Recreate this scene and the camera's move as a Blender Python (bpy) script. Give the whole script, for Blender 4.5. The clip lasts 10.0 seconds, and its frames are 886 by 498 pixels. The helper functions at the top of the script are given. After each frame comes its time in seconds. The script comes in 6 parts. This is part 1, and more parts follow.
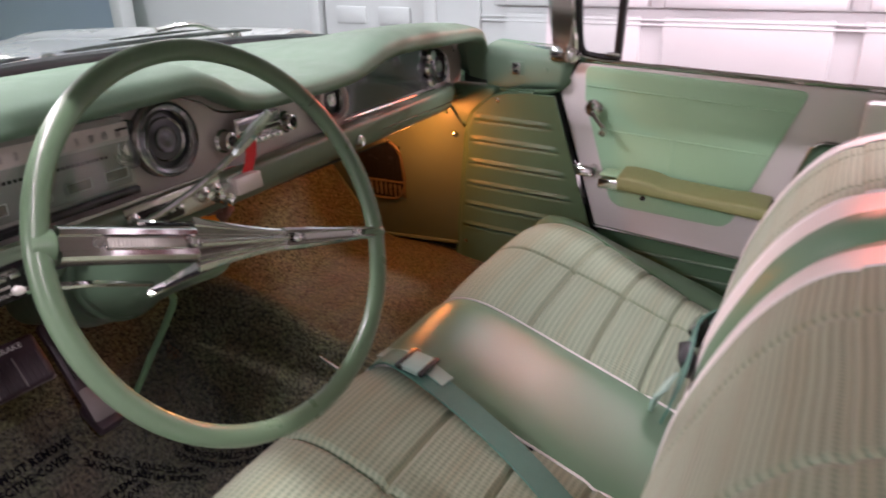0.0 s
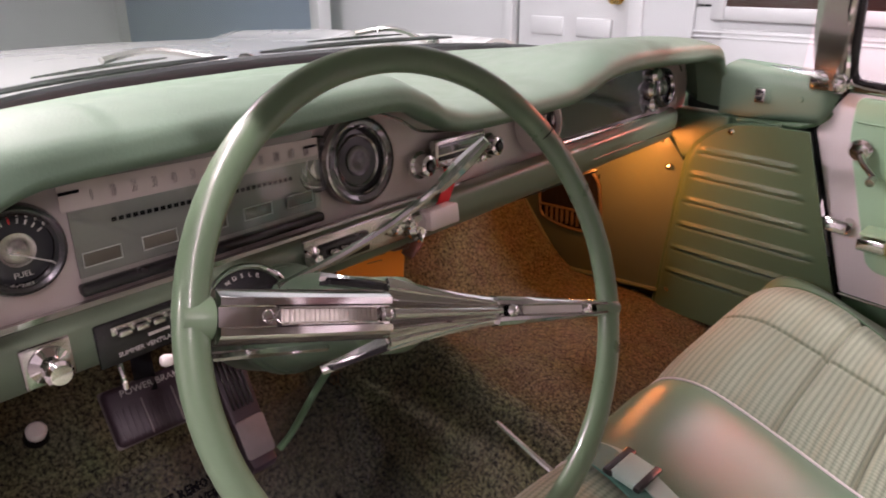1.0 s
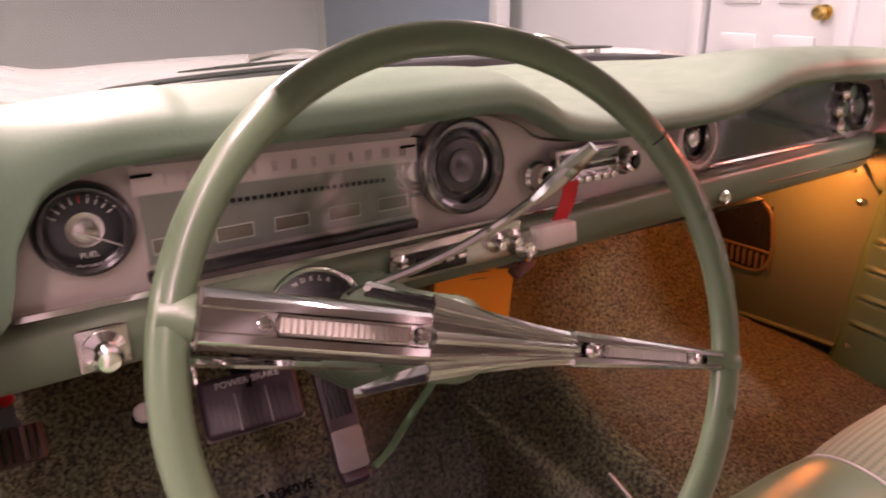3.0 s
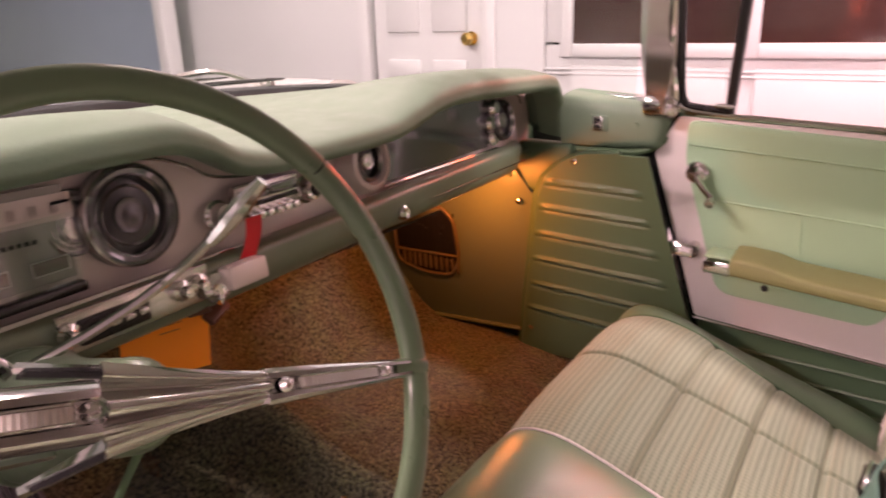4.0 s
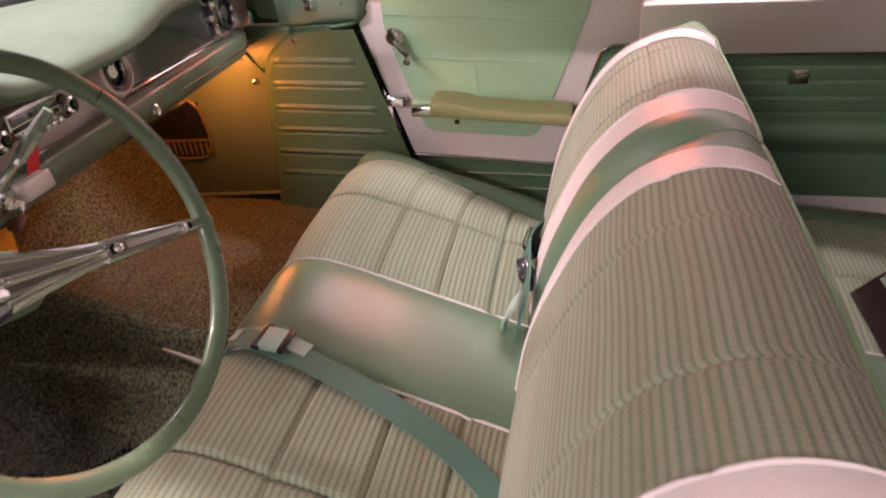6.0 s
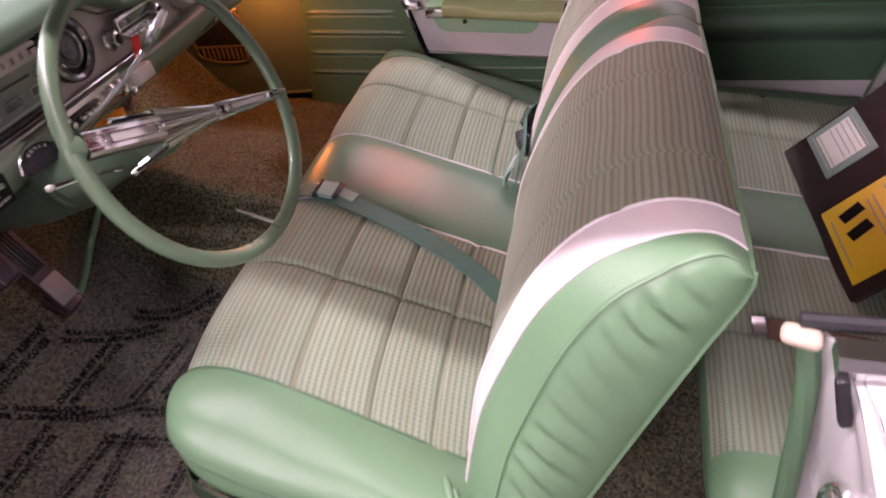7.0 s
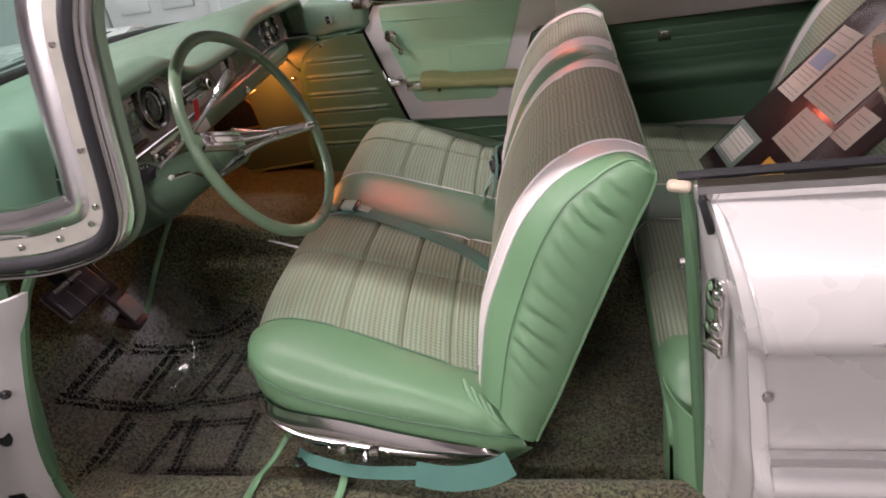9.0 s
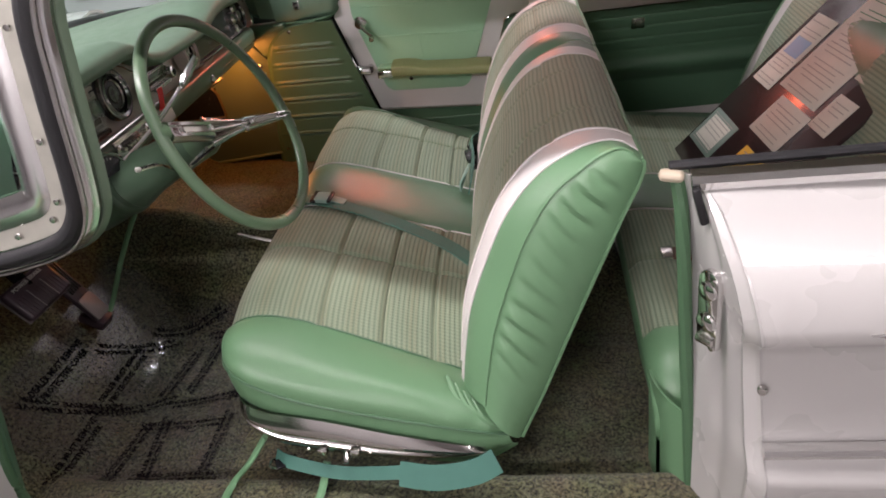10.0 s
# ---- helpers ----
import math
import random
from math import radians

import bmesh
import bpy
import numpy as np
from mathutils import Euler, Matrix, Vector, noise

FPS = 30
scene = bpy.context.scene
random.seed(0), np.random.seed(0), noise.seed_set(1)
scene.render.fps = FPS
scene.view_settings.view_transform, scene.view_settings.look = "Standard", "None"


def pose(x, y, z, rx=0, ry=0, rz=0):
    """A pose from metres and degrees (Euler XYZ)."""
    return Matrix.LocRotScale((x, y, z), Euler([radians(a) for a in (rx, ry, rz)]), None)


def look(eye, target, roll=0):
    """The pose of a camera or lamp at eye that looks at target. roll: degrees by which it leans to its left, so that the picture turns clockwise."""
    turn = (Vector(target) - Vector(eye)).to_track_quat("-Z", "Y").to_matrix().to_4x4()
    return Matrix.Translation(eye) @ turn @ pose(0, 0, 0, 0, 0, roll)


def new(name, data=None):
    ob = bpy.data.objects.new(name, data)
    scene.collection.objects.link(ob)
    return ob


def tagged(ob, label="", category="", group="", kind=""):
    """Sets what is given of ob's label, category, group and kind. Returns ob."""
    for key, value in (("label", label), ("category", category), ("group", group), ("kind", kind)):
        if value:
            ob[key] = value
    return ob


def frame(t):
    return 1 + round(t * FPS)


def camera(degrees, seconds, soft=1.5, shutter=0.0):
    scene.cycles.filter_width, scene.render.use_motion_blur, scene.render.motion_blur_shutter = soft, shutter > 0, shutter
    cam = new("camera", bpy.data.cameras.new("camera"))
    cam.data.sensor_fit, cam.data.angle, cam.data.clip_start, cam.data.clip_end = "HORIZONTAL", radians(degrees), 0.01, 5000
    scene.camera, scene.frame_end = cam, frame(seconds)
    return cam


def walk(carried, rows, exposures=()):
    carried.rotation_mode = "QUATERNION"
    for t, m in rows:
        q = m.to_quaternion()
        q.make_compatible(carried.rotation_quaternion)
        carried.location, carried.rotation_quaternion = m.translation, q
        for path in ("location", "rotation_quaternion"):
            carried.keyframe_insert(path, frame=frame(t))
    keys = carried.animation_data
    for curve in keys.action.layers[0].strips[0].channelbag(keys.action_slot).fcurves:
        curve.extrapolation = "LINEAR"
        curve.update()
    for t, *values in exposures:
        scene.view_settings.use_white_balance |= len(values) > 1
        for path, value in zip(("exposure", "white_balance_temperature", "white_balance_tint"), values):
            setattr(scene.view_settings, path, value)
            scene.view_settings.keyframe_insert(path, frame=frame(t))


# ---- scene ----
cam = camera(64.3, 10.0, soft=1.8, shutter=0.3)
PATH = [
    (0, (0.984, -0.981, 1.3), (0.024, 0.59, 0.518), -1.4),
    (0.5, (0.82, -0.908, 1.298), (-0.317, 0.554, 0.542), -0.6),
    (1, (0.775, -0.844, 1.277), (-0.536, 0.468, 0.529), -0.5),
    (1.5, (0.74, -0.826, 1.246), (-0.712, 0.331, 0.503), -0.4),
    (2, (0.731, -0.776, 1.232), (-0.925, 0.053, 0.478), -1.2),
    (2.2, (0.741, -0.764, 1.234), (-0.952, -0.001, 0.49), -0.4),
    (3.3, (0.767, -0.705, 1.237), (-0.76, 0.4, 0.568), -0.9),
    (3.5, (0.773, -0.702, 1.24), (-0.651, 0.537, 0.579), -0.9),
    (4, (0.783, -0.694, 1.239), (-0.326, 0.847, 0.609), -1.8),
    (4.5, (0.842, -0.708, 1.255), (0.031, 0.988, 0.573), -1.9),
    (5, (0.889, -0.749, 1.277), (0.278, 0.993, 0.509), -3.0),
    (5.2, (0.904, -0.773, 1.293), (0.346, 0.967, 0.48), -3.4),
    (6.3, (0.985, -1.057, 1.383), (0.517, 0.548, 0.285), -5.9),
    (6.5, (1.014, -1.128, 1.41), (0.537, 0.436, 0.258), -6.0),
    (7, (1.031, -1.301, 1.44), (0.539, 0.22, 0.238), -7.6),
    (7.5, (1.018, -1.508, 1.455), (0.524, 0.043, 0.293), -9.1),
    (8, (1.036, -1.699, 1.461), (0.556, -0.084, 0.383), -9.9),
    (8.5, (1.065, -1.785, 1.432), (0.617, -0.117, 0.425), -10.2),
    (9, (1.064, -1.788, 1.43), (0.644, -0.076, 0.484), -10.1),
    (9.5, (1.054, -1.77, 1.419), (0.678, -0.06, 0.453), -9.7),
    (10, (1.025, -1.754, 1.42), (0.7, -0.044, 0.435), -9.3),
]
EXPOSURES = [(0.0, 0.34, 6250, 21), (0.5, 0.38, 6450, 29), (1.0, 0.41, 6600, 31), (2.0, 0.55, 7050, 44), (3.5, 0.67, 7850, 50), (4.0, 0.58, 7750, 45), (4.5, 0.39, 7450, 36), (5.2, 0.30, 7250, 32), (6.5, 0.55, 6700, 30), (7.0, 0.34, 6400, 36), (7.5, 0.18, 6400, 36), (8.0, 0.04, 6400, 21), (8.5, -0.10, 6450, 17), (10.0, -0.18, 6350, 9)]
walk(cam, [(t, look(eye, target, roll)) for t, eye, target, roll in PATH], EXPOSURES)

# ---------------------------------------------------------------- world and lights
world = bpy.data.worlds.new("world")
scene.world = world
world.use_nodes = True
world.node_tree.nodes["Background"].inputs[0].default_value = (0.8, 0.85, 0.95, 1)
world.node_tree.nodes["Background"].inputs[1].default_value = 0.02
scene.view_settings.exposure = 0.0


def area(name, eye, target, sx, sy, watts, colour):
    d = bpy.data.lights.new(name, "AREA")
    d.shape, d.size, d.size_y, d.energy, d.color = "RECTANGLE", sx, sy, watts, colour
    ob = new(name, d)
    ob.matrix_world = look(eye, target)
    return ob


# Ceiling tubes, none in view; the last, tilted at the car, is added fill.
TUBES = [(0.3, -1.0), (1.75, -1.255), (-1.6, -0.70), (-1.6, 1.5), (0.9, 1.75), (3.2, -1.51), (3.2, 1.2), (-0.1, -4.1)]
TUBE_TURN = -10.0
for n, (x, y) in enumerate(TUBES):
    area("tube_light", (x, y, 2.66), (x, y, 0), 1.2, 0.07, (38, 12, 95, 15, 38, 34, 110, 105)[n], (1.0, 0.885, 0.895)).matrix_world = pose(x, y, 2.66, 0, 0, TUBE_TURN) @ pose(0, 0, 0, 42 if n == 7 else 0)
# red glow on the seats, from an unseen sign assumed behind the passenger side
area("assumed_sign_light", (0.55, 2.12, 1.75), (0.6, 0, 0.7), 0.5, 0.3, 16, (1.0, 0.17, 0.09))
# warm courtesy bulb under the passenger end of the dashboard
bulb_light = bpy.data.lights.new("courtesy_light", "POINT")
bulb_light.energy, bulb_light.color, bulb_light.shadow_soft_size = 4.2, (1.0, 0.28, 0.05), 0.03
new("courtesy_light", bulb_light).location = (-0.075, 0.55, 0.862)

# ---------------------------------------------------------------- materials
def material(name, colour, rough=0.5, metal=0.0, coat=0.0, var=0.12, scale=6.0, bump=0.0, bump_scale=300.0, spec=0.5, sheen=0.0):
    """A painted, moulded or metal surface: base colour with slow stains, roughness that wanders and a fine relief."""
    m = bpy.data.materials.new(name)
    m.use_nodes = True
    nt = m.node_tree
    b = nt.nodes["Principled BSDF"]
    b.inputs["Roughness"].default_value = rough
    b.inputs["Metallic"].default_value = metal
    b.inputs["Coat Weight"].default_value = coat
    b.inputs["Coat Roughness"].default_value = 0.08
    b.inputs["Specular IOR Level"].default_value = spec
    b.inputs["Sheen Weight"].default_value = sheen
    tc = nt.nodes.new("ShaderNodeTexCoord")
    n1 = nt.nodes.new("ShaderNodeTexNoise")
    n1.inputs["Scale"].default_value, n1.inputs["Detail"].default_value = scale, 5
    nt.links.new(tc.outputs["Object"], n1.inputs["Vector"])
    mix = nt.nodes.new("ShaderNodeMix")
    mix.data_type = "RGBA"
    mix.inputs[6].default_value = tuple(c * (1 - var) for c in colour) + (1,)
    mix.inputs[7].default_value = tuple(min(1, c * (1 + var)) for c in colour) + (1,)
    nt.links.new(n1.outputs["Fac"], mix.inputs[0])
    nt.links.new(mix.outputs[2], b.inputs["Base Color"])
    n2 = nt.nodes.new("ShaderNodeTexNoise")
    n2.inputs["Scale"].default_value, n2.inputs["Detail"].default_value = scale * 5, 4
    nt.links.new(tc.outputs["Object"], n2.inputs["Vector"])
    r = nt.nodes.new("ShaderNodeMapRange")
    r.inputs[1].default_value, r.inputs[2].default_value = 0.3, 0.7
    r.inputs[3].default_value, r.inputs[4].default_value = max(0.02, rough * 0.9), min(1, rough * 1.1)
    nt.links.new(n2.outputs["Fac"], r.inputs[0])
    nt.links.new(r.outputs[0], b.inputs["Roughness"])
    if bump:
        n3 = nt.nodes.new("ShaderNodeTexNoise")
        n3.inputs["Scale"].default_value, n3.inputs["Detail"].default_value = bump_scale, 3
        nt.links.new(tc.outputs["Object"], n3.inputs["Vector"])
        bp = nt.nodes.new("ShaderNodeBump")
        bp.inputs["Strength"].default_value, bp.inputs["Distance"].default_value = bump, 0.002
        nt.links.new(n3.outputs["Fac"], bp.inputs["Height"])
        nt.links.new(bp.outputs[0], b.inputs["Normal"])
    return m


def tweed_material(name):
    """Woven seat cloth: cream and green ribs across the seat with a fine cross weave; the map is in metres."""
    m = bpy.data.materials.new(name)
    m.use_nodes = True
    nt = m.node_tree
    b = nt.nodes["Principled BSDF"]
    b.inputs["Roughness"].default_value = 0.75
    b.inputs["Sheen Weight"].default_value = 0.15
    uv = nt.nodes.new("ShaderNodeUVMap")
    sep = nt.nodes.new("ShaderNodeSeparateXYZ")
    nt.links.new(uv.outputs[0], sep.inputs[0])

    def wave(socket, period, lo, hi):
        a = nt.nodes.new("ShaderNodeMath")
        a.operation = "MULTIPLY"
        nt.links.new(socket, a.inputs[0])
        a.inputs[1].default_value = 2 * math.pi / period
        s = nt.nodes.new("ShaderNodeMath")
        s.operation = "SINE"
        nt.links.new(a.outputs[0], s.inputs[0])
        r = nt.nodes.new("ShaderNodeMapRange")
        r.inputs[1].default_value, r.inputs[2].default_value = lo, hi
        nt.links.new(s.outputs[0], r.inputs[0])
        return r.outputs[0]

    rib = wave(sep.outputs[0], 0.0105, -0.95, 0.35)
    broad = wave(sep.outputs[0], 0.063, -0.2, 1.0)
    weave = wave(sep.outputs[1], 0.0075, -0.8, 0.6)
    no = nt.nodes.new("ShaderNodeTexNoise")
    no.inputs["Scale"].default_value = 260
    nt.links.new(uv.outputs[0], no.inputs["Vector"])

    def blend(f, a, c):
        x = nt.nodes.new("ShaderNodeMix")
        x.data_type = "RGBA"
        if isinstance(f, float):
            x.inputs[0].default_value = f
        else:
            nt.links.new(f, x.inputs[0])
        for i, v in ((6, a), (7, c)):
            if isinstance(v, tuple):
                x.inputs[i].default_value = v + (1,)
            else:
                nt.links.new(v, x.inputs[i])
        return x.outputs[2]

    cream = blend(broad, (0.267, 0.320, 0.222), (0.260, 0.292, 0.194))
    green = blend(no.outputs["Fac"], (0.118, 0.182, 0.120), (0.162, 0.212, 0.142))
    thread = blend(weave, green, blend(0.45, green, cream))
    nt.links.new(blend(rib, thread, cream), b.inputs["Base Color"])
    add = nt.nodes.new("ShaderNodeMath")
    add.operation = "MULTIPLY_ADD"
    nt.links.new(weave, add.inputs[0])
    add.inputs[1].default_value = 0.35
    nt.links.new(rib, add.inputs[2])
    bp = nt.nodes.new("ShaderNodeBump")
    bp.inputs["Strength"].default_value, bp.inputs["Distance"].default_value = 0.6, 0.0015
    nt.links.new(add.outputs[0], bp.inputs["Height"])
    nt.links.new(bp.outputs[0], b.inputs["Normal"])
    return m


def carpet_material(name, dark, light):
    m = bpy.data.materials.new(name)
    m.use_nodes = True
    nt = m.node_tree
    b = nt.nodes["Principled BSDF"]
    b.inputs["Roughness"].default_value = 0.95
    b.inputs["Specular IOR Level"].default_value = 0.15
    b.inputs["Sheen Weight"].default_value = 0.2
    tc = nt.nodes.new("ShaderNodeTexCoord")
    fine = nt.nodes.new("ShaderNodeTexNoise")
    fine.inputs["Scale"].default_value, fine.inputs["Detail"].default_value = 150, 8
    fine.inputs["Roughness"].default_value = 0.7
    slow = nt.nodes.new("ShaderNodeTexNoise")
    slow.inputs["Scale"].default_value, slow.inputs["Detail"].default_value = 14, 4
    for n in (fine, slow):
        nt.links.new(tc.outputs["Object"], n.inputs["Vector"])
    r = nt.nodes.new("ShaderNodeMapRange")
    r.inputs[1].default_value, r.inputs[2].default_value = 0.40, 0.62
    nt.links.new(fine.outputs["Fac"], r.inputs[0])
    mix = nt.nodes.new("ShaderNodeMix")
    mix.data_type = "RGBA"
    mix.inputs[6].default_value, mix.inputs[7].default_value = dark + (1,), light + (1,)
    nt.links.new(r.outputs[0], mix.inputs[0])
    hue = nt.nodes.new("ShaderNodeMix")
    hue.data_type, hue.blend_type = "RGBA", "MULTIPLY"
    hue.inputs[0].default_value = 0.6
    nt.links.new(mix.outputs[2], hue.inputs[6])
    nt.links.new(slow.outputs["Color"], hue.inputs[7])
    gain = nt.nodes.new("ShaderNodeMix")
    gain.data_type, gain.blend_type = "RGBA", "ADD"
    gain.inputs[0].default_value = 0.35
    nt.links.new(hue.outputs[2], gain.inputs[6])
    nt.links.new(mix.outputs[2], gain.inputs[7])
    nt.links.new(gain.outputs[2], b.inputs["Base Color"])
    bp = nt.nodes.new("ShaderNodeBump")
    bp.inputs["Strength"].default_value, bp.inputs["Distance"].default_value = 1.0, 0.006
    nt.links.new(fine.outputs["Fac"], bp.inputs["Height"])
    nt.links.new(bp.outputs[0], b.inputs["Normal"])
    return m


def glass_material(name, colour, rough=0.0, haze=0.0, milk=(0.5, 0.5, 0.56)):
    """A thin clear sheet: see-through, with gloss that grows towards the edge of view, and a little milky haze."""
    m = bpy.data.materials.new(name)
    m.use_nodes = True
    nt = m.node_tree
    nt.nodes.remove(nt.nodes["Principled BSDF"])
    out = nt.nodes["Material Output"]
    t = nt.nodes.new("ShaderNodeBsdfTransparent")
    t.inputs[0].default_value = colour + (1,)
    d = nt.nodes.new("ShaderNodeBsdfDiffuse")
    d.inputs[0].default_value = milk + (1,)
    hz = nt.nodes.new("ShaderNodeMixShader")
    hz.inputs[0].default_value = haze
    nt.links.new(t.outputs[0], hz.inputs[1])
    nt.links.new(d.outputs[0], hz.inputs[2])
    g = nt.nodes.new("ShaderNodeBsdfGlossy")
    g.inputs["Roughness"].default_value = rough
    lw = nt.nodes.new("ShaderNodeLayerWeight")
    lw.inputs[0].default_value = 0.5
    pw = nt.nodes.new("ShaderNodeMath")
    pw.operation = "POWER"
    nt.links.new(lw.outputs["Facing"], pw.inputs[0])
    pw.inputs[1].default_value = 4.0
    mr = nt.nodes.new("ShaderNodeMapRange")
    mr.inputs[3].default_value, mr.inputs[4].default_value = 0.045, 0.45
    nt.links.new(pw.outputs[0], mr.inputs[0])
    mx = nt.nodes.new("ShaderNodeMixShader")
    nt.links.new(mr.outputs[0], mx.inputs[0])
    nt.links.new(hz.outputs[0], mx.inputs[1])
    nt.links.new(g.outputs[0], mx.inputs[2])
    nt.links.new(mx.outputs[0], out.inputs[0])
    return m


def glow_material(name, colour, strength):
    m = bpy.data.materials.new(name)
    m.use_nodes = True
    b = m.node_tree.nodes["Principled BSDF"]
    b.inputs["Base Color"].default_value = colour + (1,)
    b.inputs["Emission Color"].default_value = colour + (1,)
    b.inputs["Emission Strength"].default_value = strength
    return m


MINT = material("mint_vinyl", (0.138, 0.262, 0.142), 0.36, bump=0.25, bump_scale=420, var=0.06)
MINT_DEEP = material("deep_mint_vinyl", (0.115, 0.20, 0.125), 0.34, bump=0.2, bump_scale=420, var=0.06)
DOOR_MINT = material("pale_mint_vinyl", (0.34, 0.56, 0.37), 0.42, bump=0.2, bump_scale=380, var=0.05)
DARK_VINYL = material("dark_green_vinyl", (0.072, 0.145, 0.085), 0.42, bump=0.3, bump_scale=380, var=0.10)
OLIVE = material("olive_armrest_vinyl", (0.23, 0.245, 0.105), 0.45, bump=0.25, var=0.10, scale=14)
PAD = material("dash_pad_vinyl", (0.120, 0.200, 0.138), 0.55, bump=0.16, bump_scale=330, var=0.08)
PIPING = material("piping_vinyl", (0.075, 0.155, 0.085), 0.4, var=0.08)
WHITE_VINYL = material("white_vinyl", (0.70, 0.665, 0.655), 0.42, bump=0.15, var=0.05)
TWEED = tweed_material("seat_tweed")
CARPET = carpet_material("green_carpet", (0.004, 0.005, 0.002), (0.185, 0.185, 0.100))
CHROME = material("chrome", (0.74, 0.73, 0.72), 0.09, metal=1.0, var=0.05, scale=30)
CHROME_DULL = material("worn_chrome", (0.60, 0.58, 0.56), 0.22, metal=1.0, var=0.12, scale=20)
SILVER = material("dash_silver_paint", (0.56, 0.50, 0.47), 0.36, metal=0.15, var=0.06, scale=9)
GREEN_PAINT = material("green_metal_paint", (0.120, 0.170, 0.115), 0.38, coat=0.3, var=0.06)
WHEEL_GREEN = material("wheel_green_plastic", (0.105, 0.170, 0.100), 0.30, coat=0.25, var=0.07)
WHITE_PAINT = material("white_car_paint", (0.50, 0.488, 0.478), 0.28, coat=0.8, var=0.008, scale=0.8)
CREAM_TAPE = material("yellowed_cap", (0.55, 0.47, 0.36), 0.5, var=0.15, scale=60)
FRAME_GREY = material("aged_frame_paint", (0.42, 0.41, 0.36), 0.5, var=0.22, scale=25)
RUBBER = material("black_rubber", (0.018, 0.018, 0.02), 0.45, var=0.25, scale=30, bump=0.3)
PEDAL_STEEL = material("worn_pedal_steel", (0.24, 0.22, 0.22), 0.5, metal=0.4, var=0.2, scale=30)
PEDAL_RUBBER = material("pedal_rubber", (0.046, 0.030, 0.040), 0.42, var=0.2, scale=30)
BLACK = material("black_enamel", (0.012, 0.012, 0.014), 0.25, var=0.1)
DIAL_FACE = material("dial_face", (0.035, 0.038, 0.042), 0.22, var=0.1)
DARK_METAL = material("dark_bezel_metal", (0.10, 0.10, 0.105), 0.24, metal=0.8, var=0.15, scale=30)
BRIGHT_TRIM = material("bright_reveal_trim", (0.86, 0.85, 0.84), 0.22, metal=1.0, var=0.04, scale=20)
COLUMN_GREEN = material("column_green", (0.066, 0.110, 0.070), 0.34, coat=0.2, var=0.08)
VALANCE = material("valance_chrome", (0.52, 0.50, 0.48), 0.15, metal=1.0, var=0.1, scale=12)
GAUGE_INK = material("gauge_figures", (0.37, 0.335, 0.315), 0.5, var=0.05)
WARNING_LENS = material("warning_lens", (0.15, 0.125, 0.105), 0.25, var=0.1)
GAUGE_FACE = material("gauge_face", (0.26, 0.255, 0.24), 0.4, metal=0.3, var=0.1, scale=14)
IVORY = material("ivory_marks", (0.62, 0.62, 0.58), 0.5, var=0.05)
WHITE_KNOB = material("white_knob", (0.78, 0.76, 0.72), 0.3, var=0.04)
SPOKE_INSERT = material("spoke_insert", (0.46, 0.44, 0.40), 0.42, var=0.06, scale=60)
ORANGE = material("orange_card", (1.0, 0.29, 0.01), 0.7, var=0.05)
RED = material("red_ribbon", (0.62, 0.015, 0.02), 0.5, var=0.08, scale=40)
BROWN = material("brown_leather", (0.09, 0.035, 0.018), 0.45, var=0.2, scale=40)
BELT = material("teal_webbing", (0.066, 0.185, 0.148), 0.55, bump=0.6, bump_scale=700, var=0.1, scale=30)
BELT_PALE = material("pale_webbing_edge", (0.30, 0.44, 0.38), 0.55, var=0.08, scale=30)
CORD = material("pale_green_cord", (0.16, 0.32, 0.17), 0.5, var=0.08)
WINDLACE = material("green_windlace", (0.075, 0.155, 0.08), 0.55, bump=0.5, bump_scale=600, var=0.1)
WINDSHIELD = glass_material("windshield_glass", (0.74, 0.90, 0.86))
CLEAR = glass_material("clear_glass", (0.93, 0.96, 0.95))
FILM = glass_material("clear_plastic_film", (0.82, 0.82, 0.87), 0.06, 0.035, (0.42, 0.42, 0.52))
GARAGE_WHITE = material("white_wall_paint", (0.54, 0.54, 0.55), 0.6, var=0.03, scale=2)
GARAGE_PANEL = material("white_door_enamel", (0.57, 0.565, 0.575), 0.4, var=0.03, scale=2)
CONCRETE = material("garage_concrete", (0.17, 0.16, 0.15), 0.55, var=0.2, scale=3, bump=0.3, bump_scale=60)
WINDOW_DARK = material("dark_window", (0.035, 0.014, 0.012), 0.12, var=0.4, scale=5)
BLUE_SHEET = material("blue_grey_sheet", (0.20, 0.26, 0.35), 0.5, var=0.08)
BRASS = material("brass", (0.72, 0.48, 0.14), 0.2, metal=1.0, var=0.08)
GARAGE_GREY = material("grey_block_wall", (0.55, 0.55, 0.56), 0.7, var=0.15, scale=2)
LINER = material("headliner", (0.52, 0.51, 0.47), 0.8, var=0.08)
BOARD = material("dark_board", (0.035, 0.02, 0.022), 0.22, coat=0.2, var=0.15)
CARD = material("paper_card", (0.62, 0.60, 0.53), 0.5, var=0.07, scale=30)
FADED_PRINT = material("faded_print", (0.36, 0.35, 0.31), 0.6, var=0.1)
CARD_GREEN = material("green_card_mount", (0.17, 0.24, 0.20), 0.6, var=0.08)
YELLOW = material("yellow_card", (0.75, 0.52, 0.02), 0.45, var=0.05)
INK = material("dark_ink", (0.006, 0.006, 0.008), 0.8, spec=0.1, var=0.1)
INK_GREEN = material("green_ink", (0.10, 0.24, 0.14), 0.6, var=0.1)
LENS_SMOKE = material("smoked_lens", (0.17, 0.17, 0.19), 0.10, metal=0.7, coat=0.8, var=0.15, scale=9)
REFLECT_BLUE = material("blue_label", (0.25, 0.36, 0.52), 0.5, var=0.1)
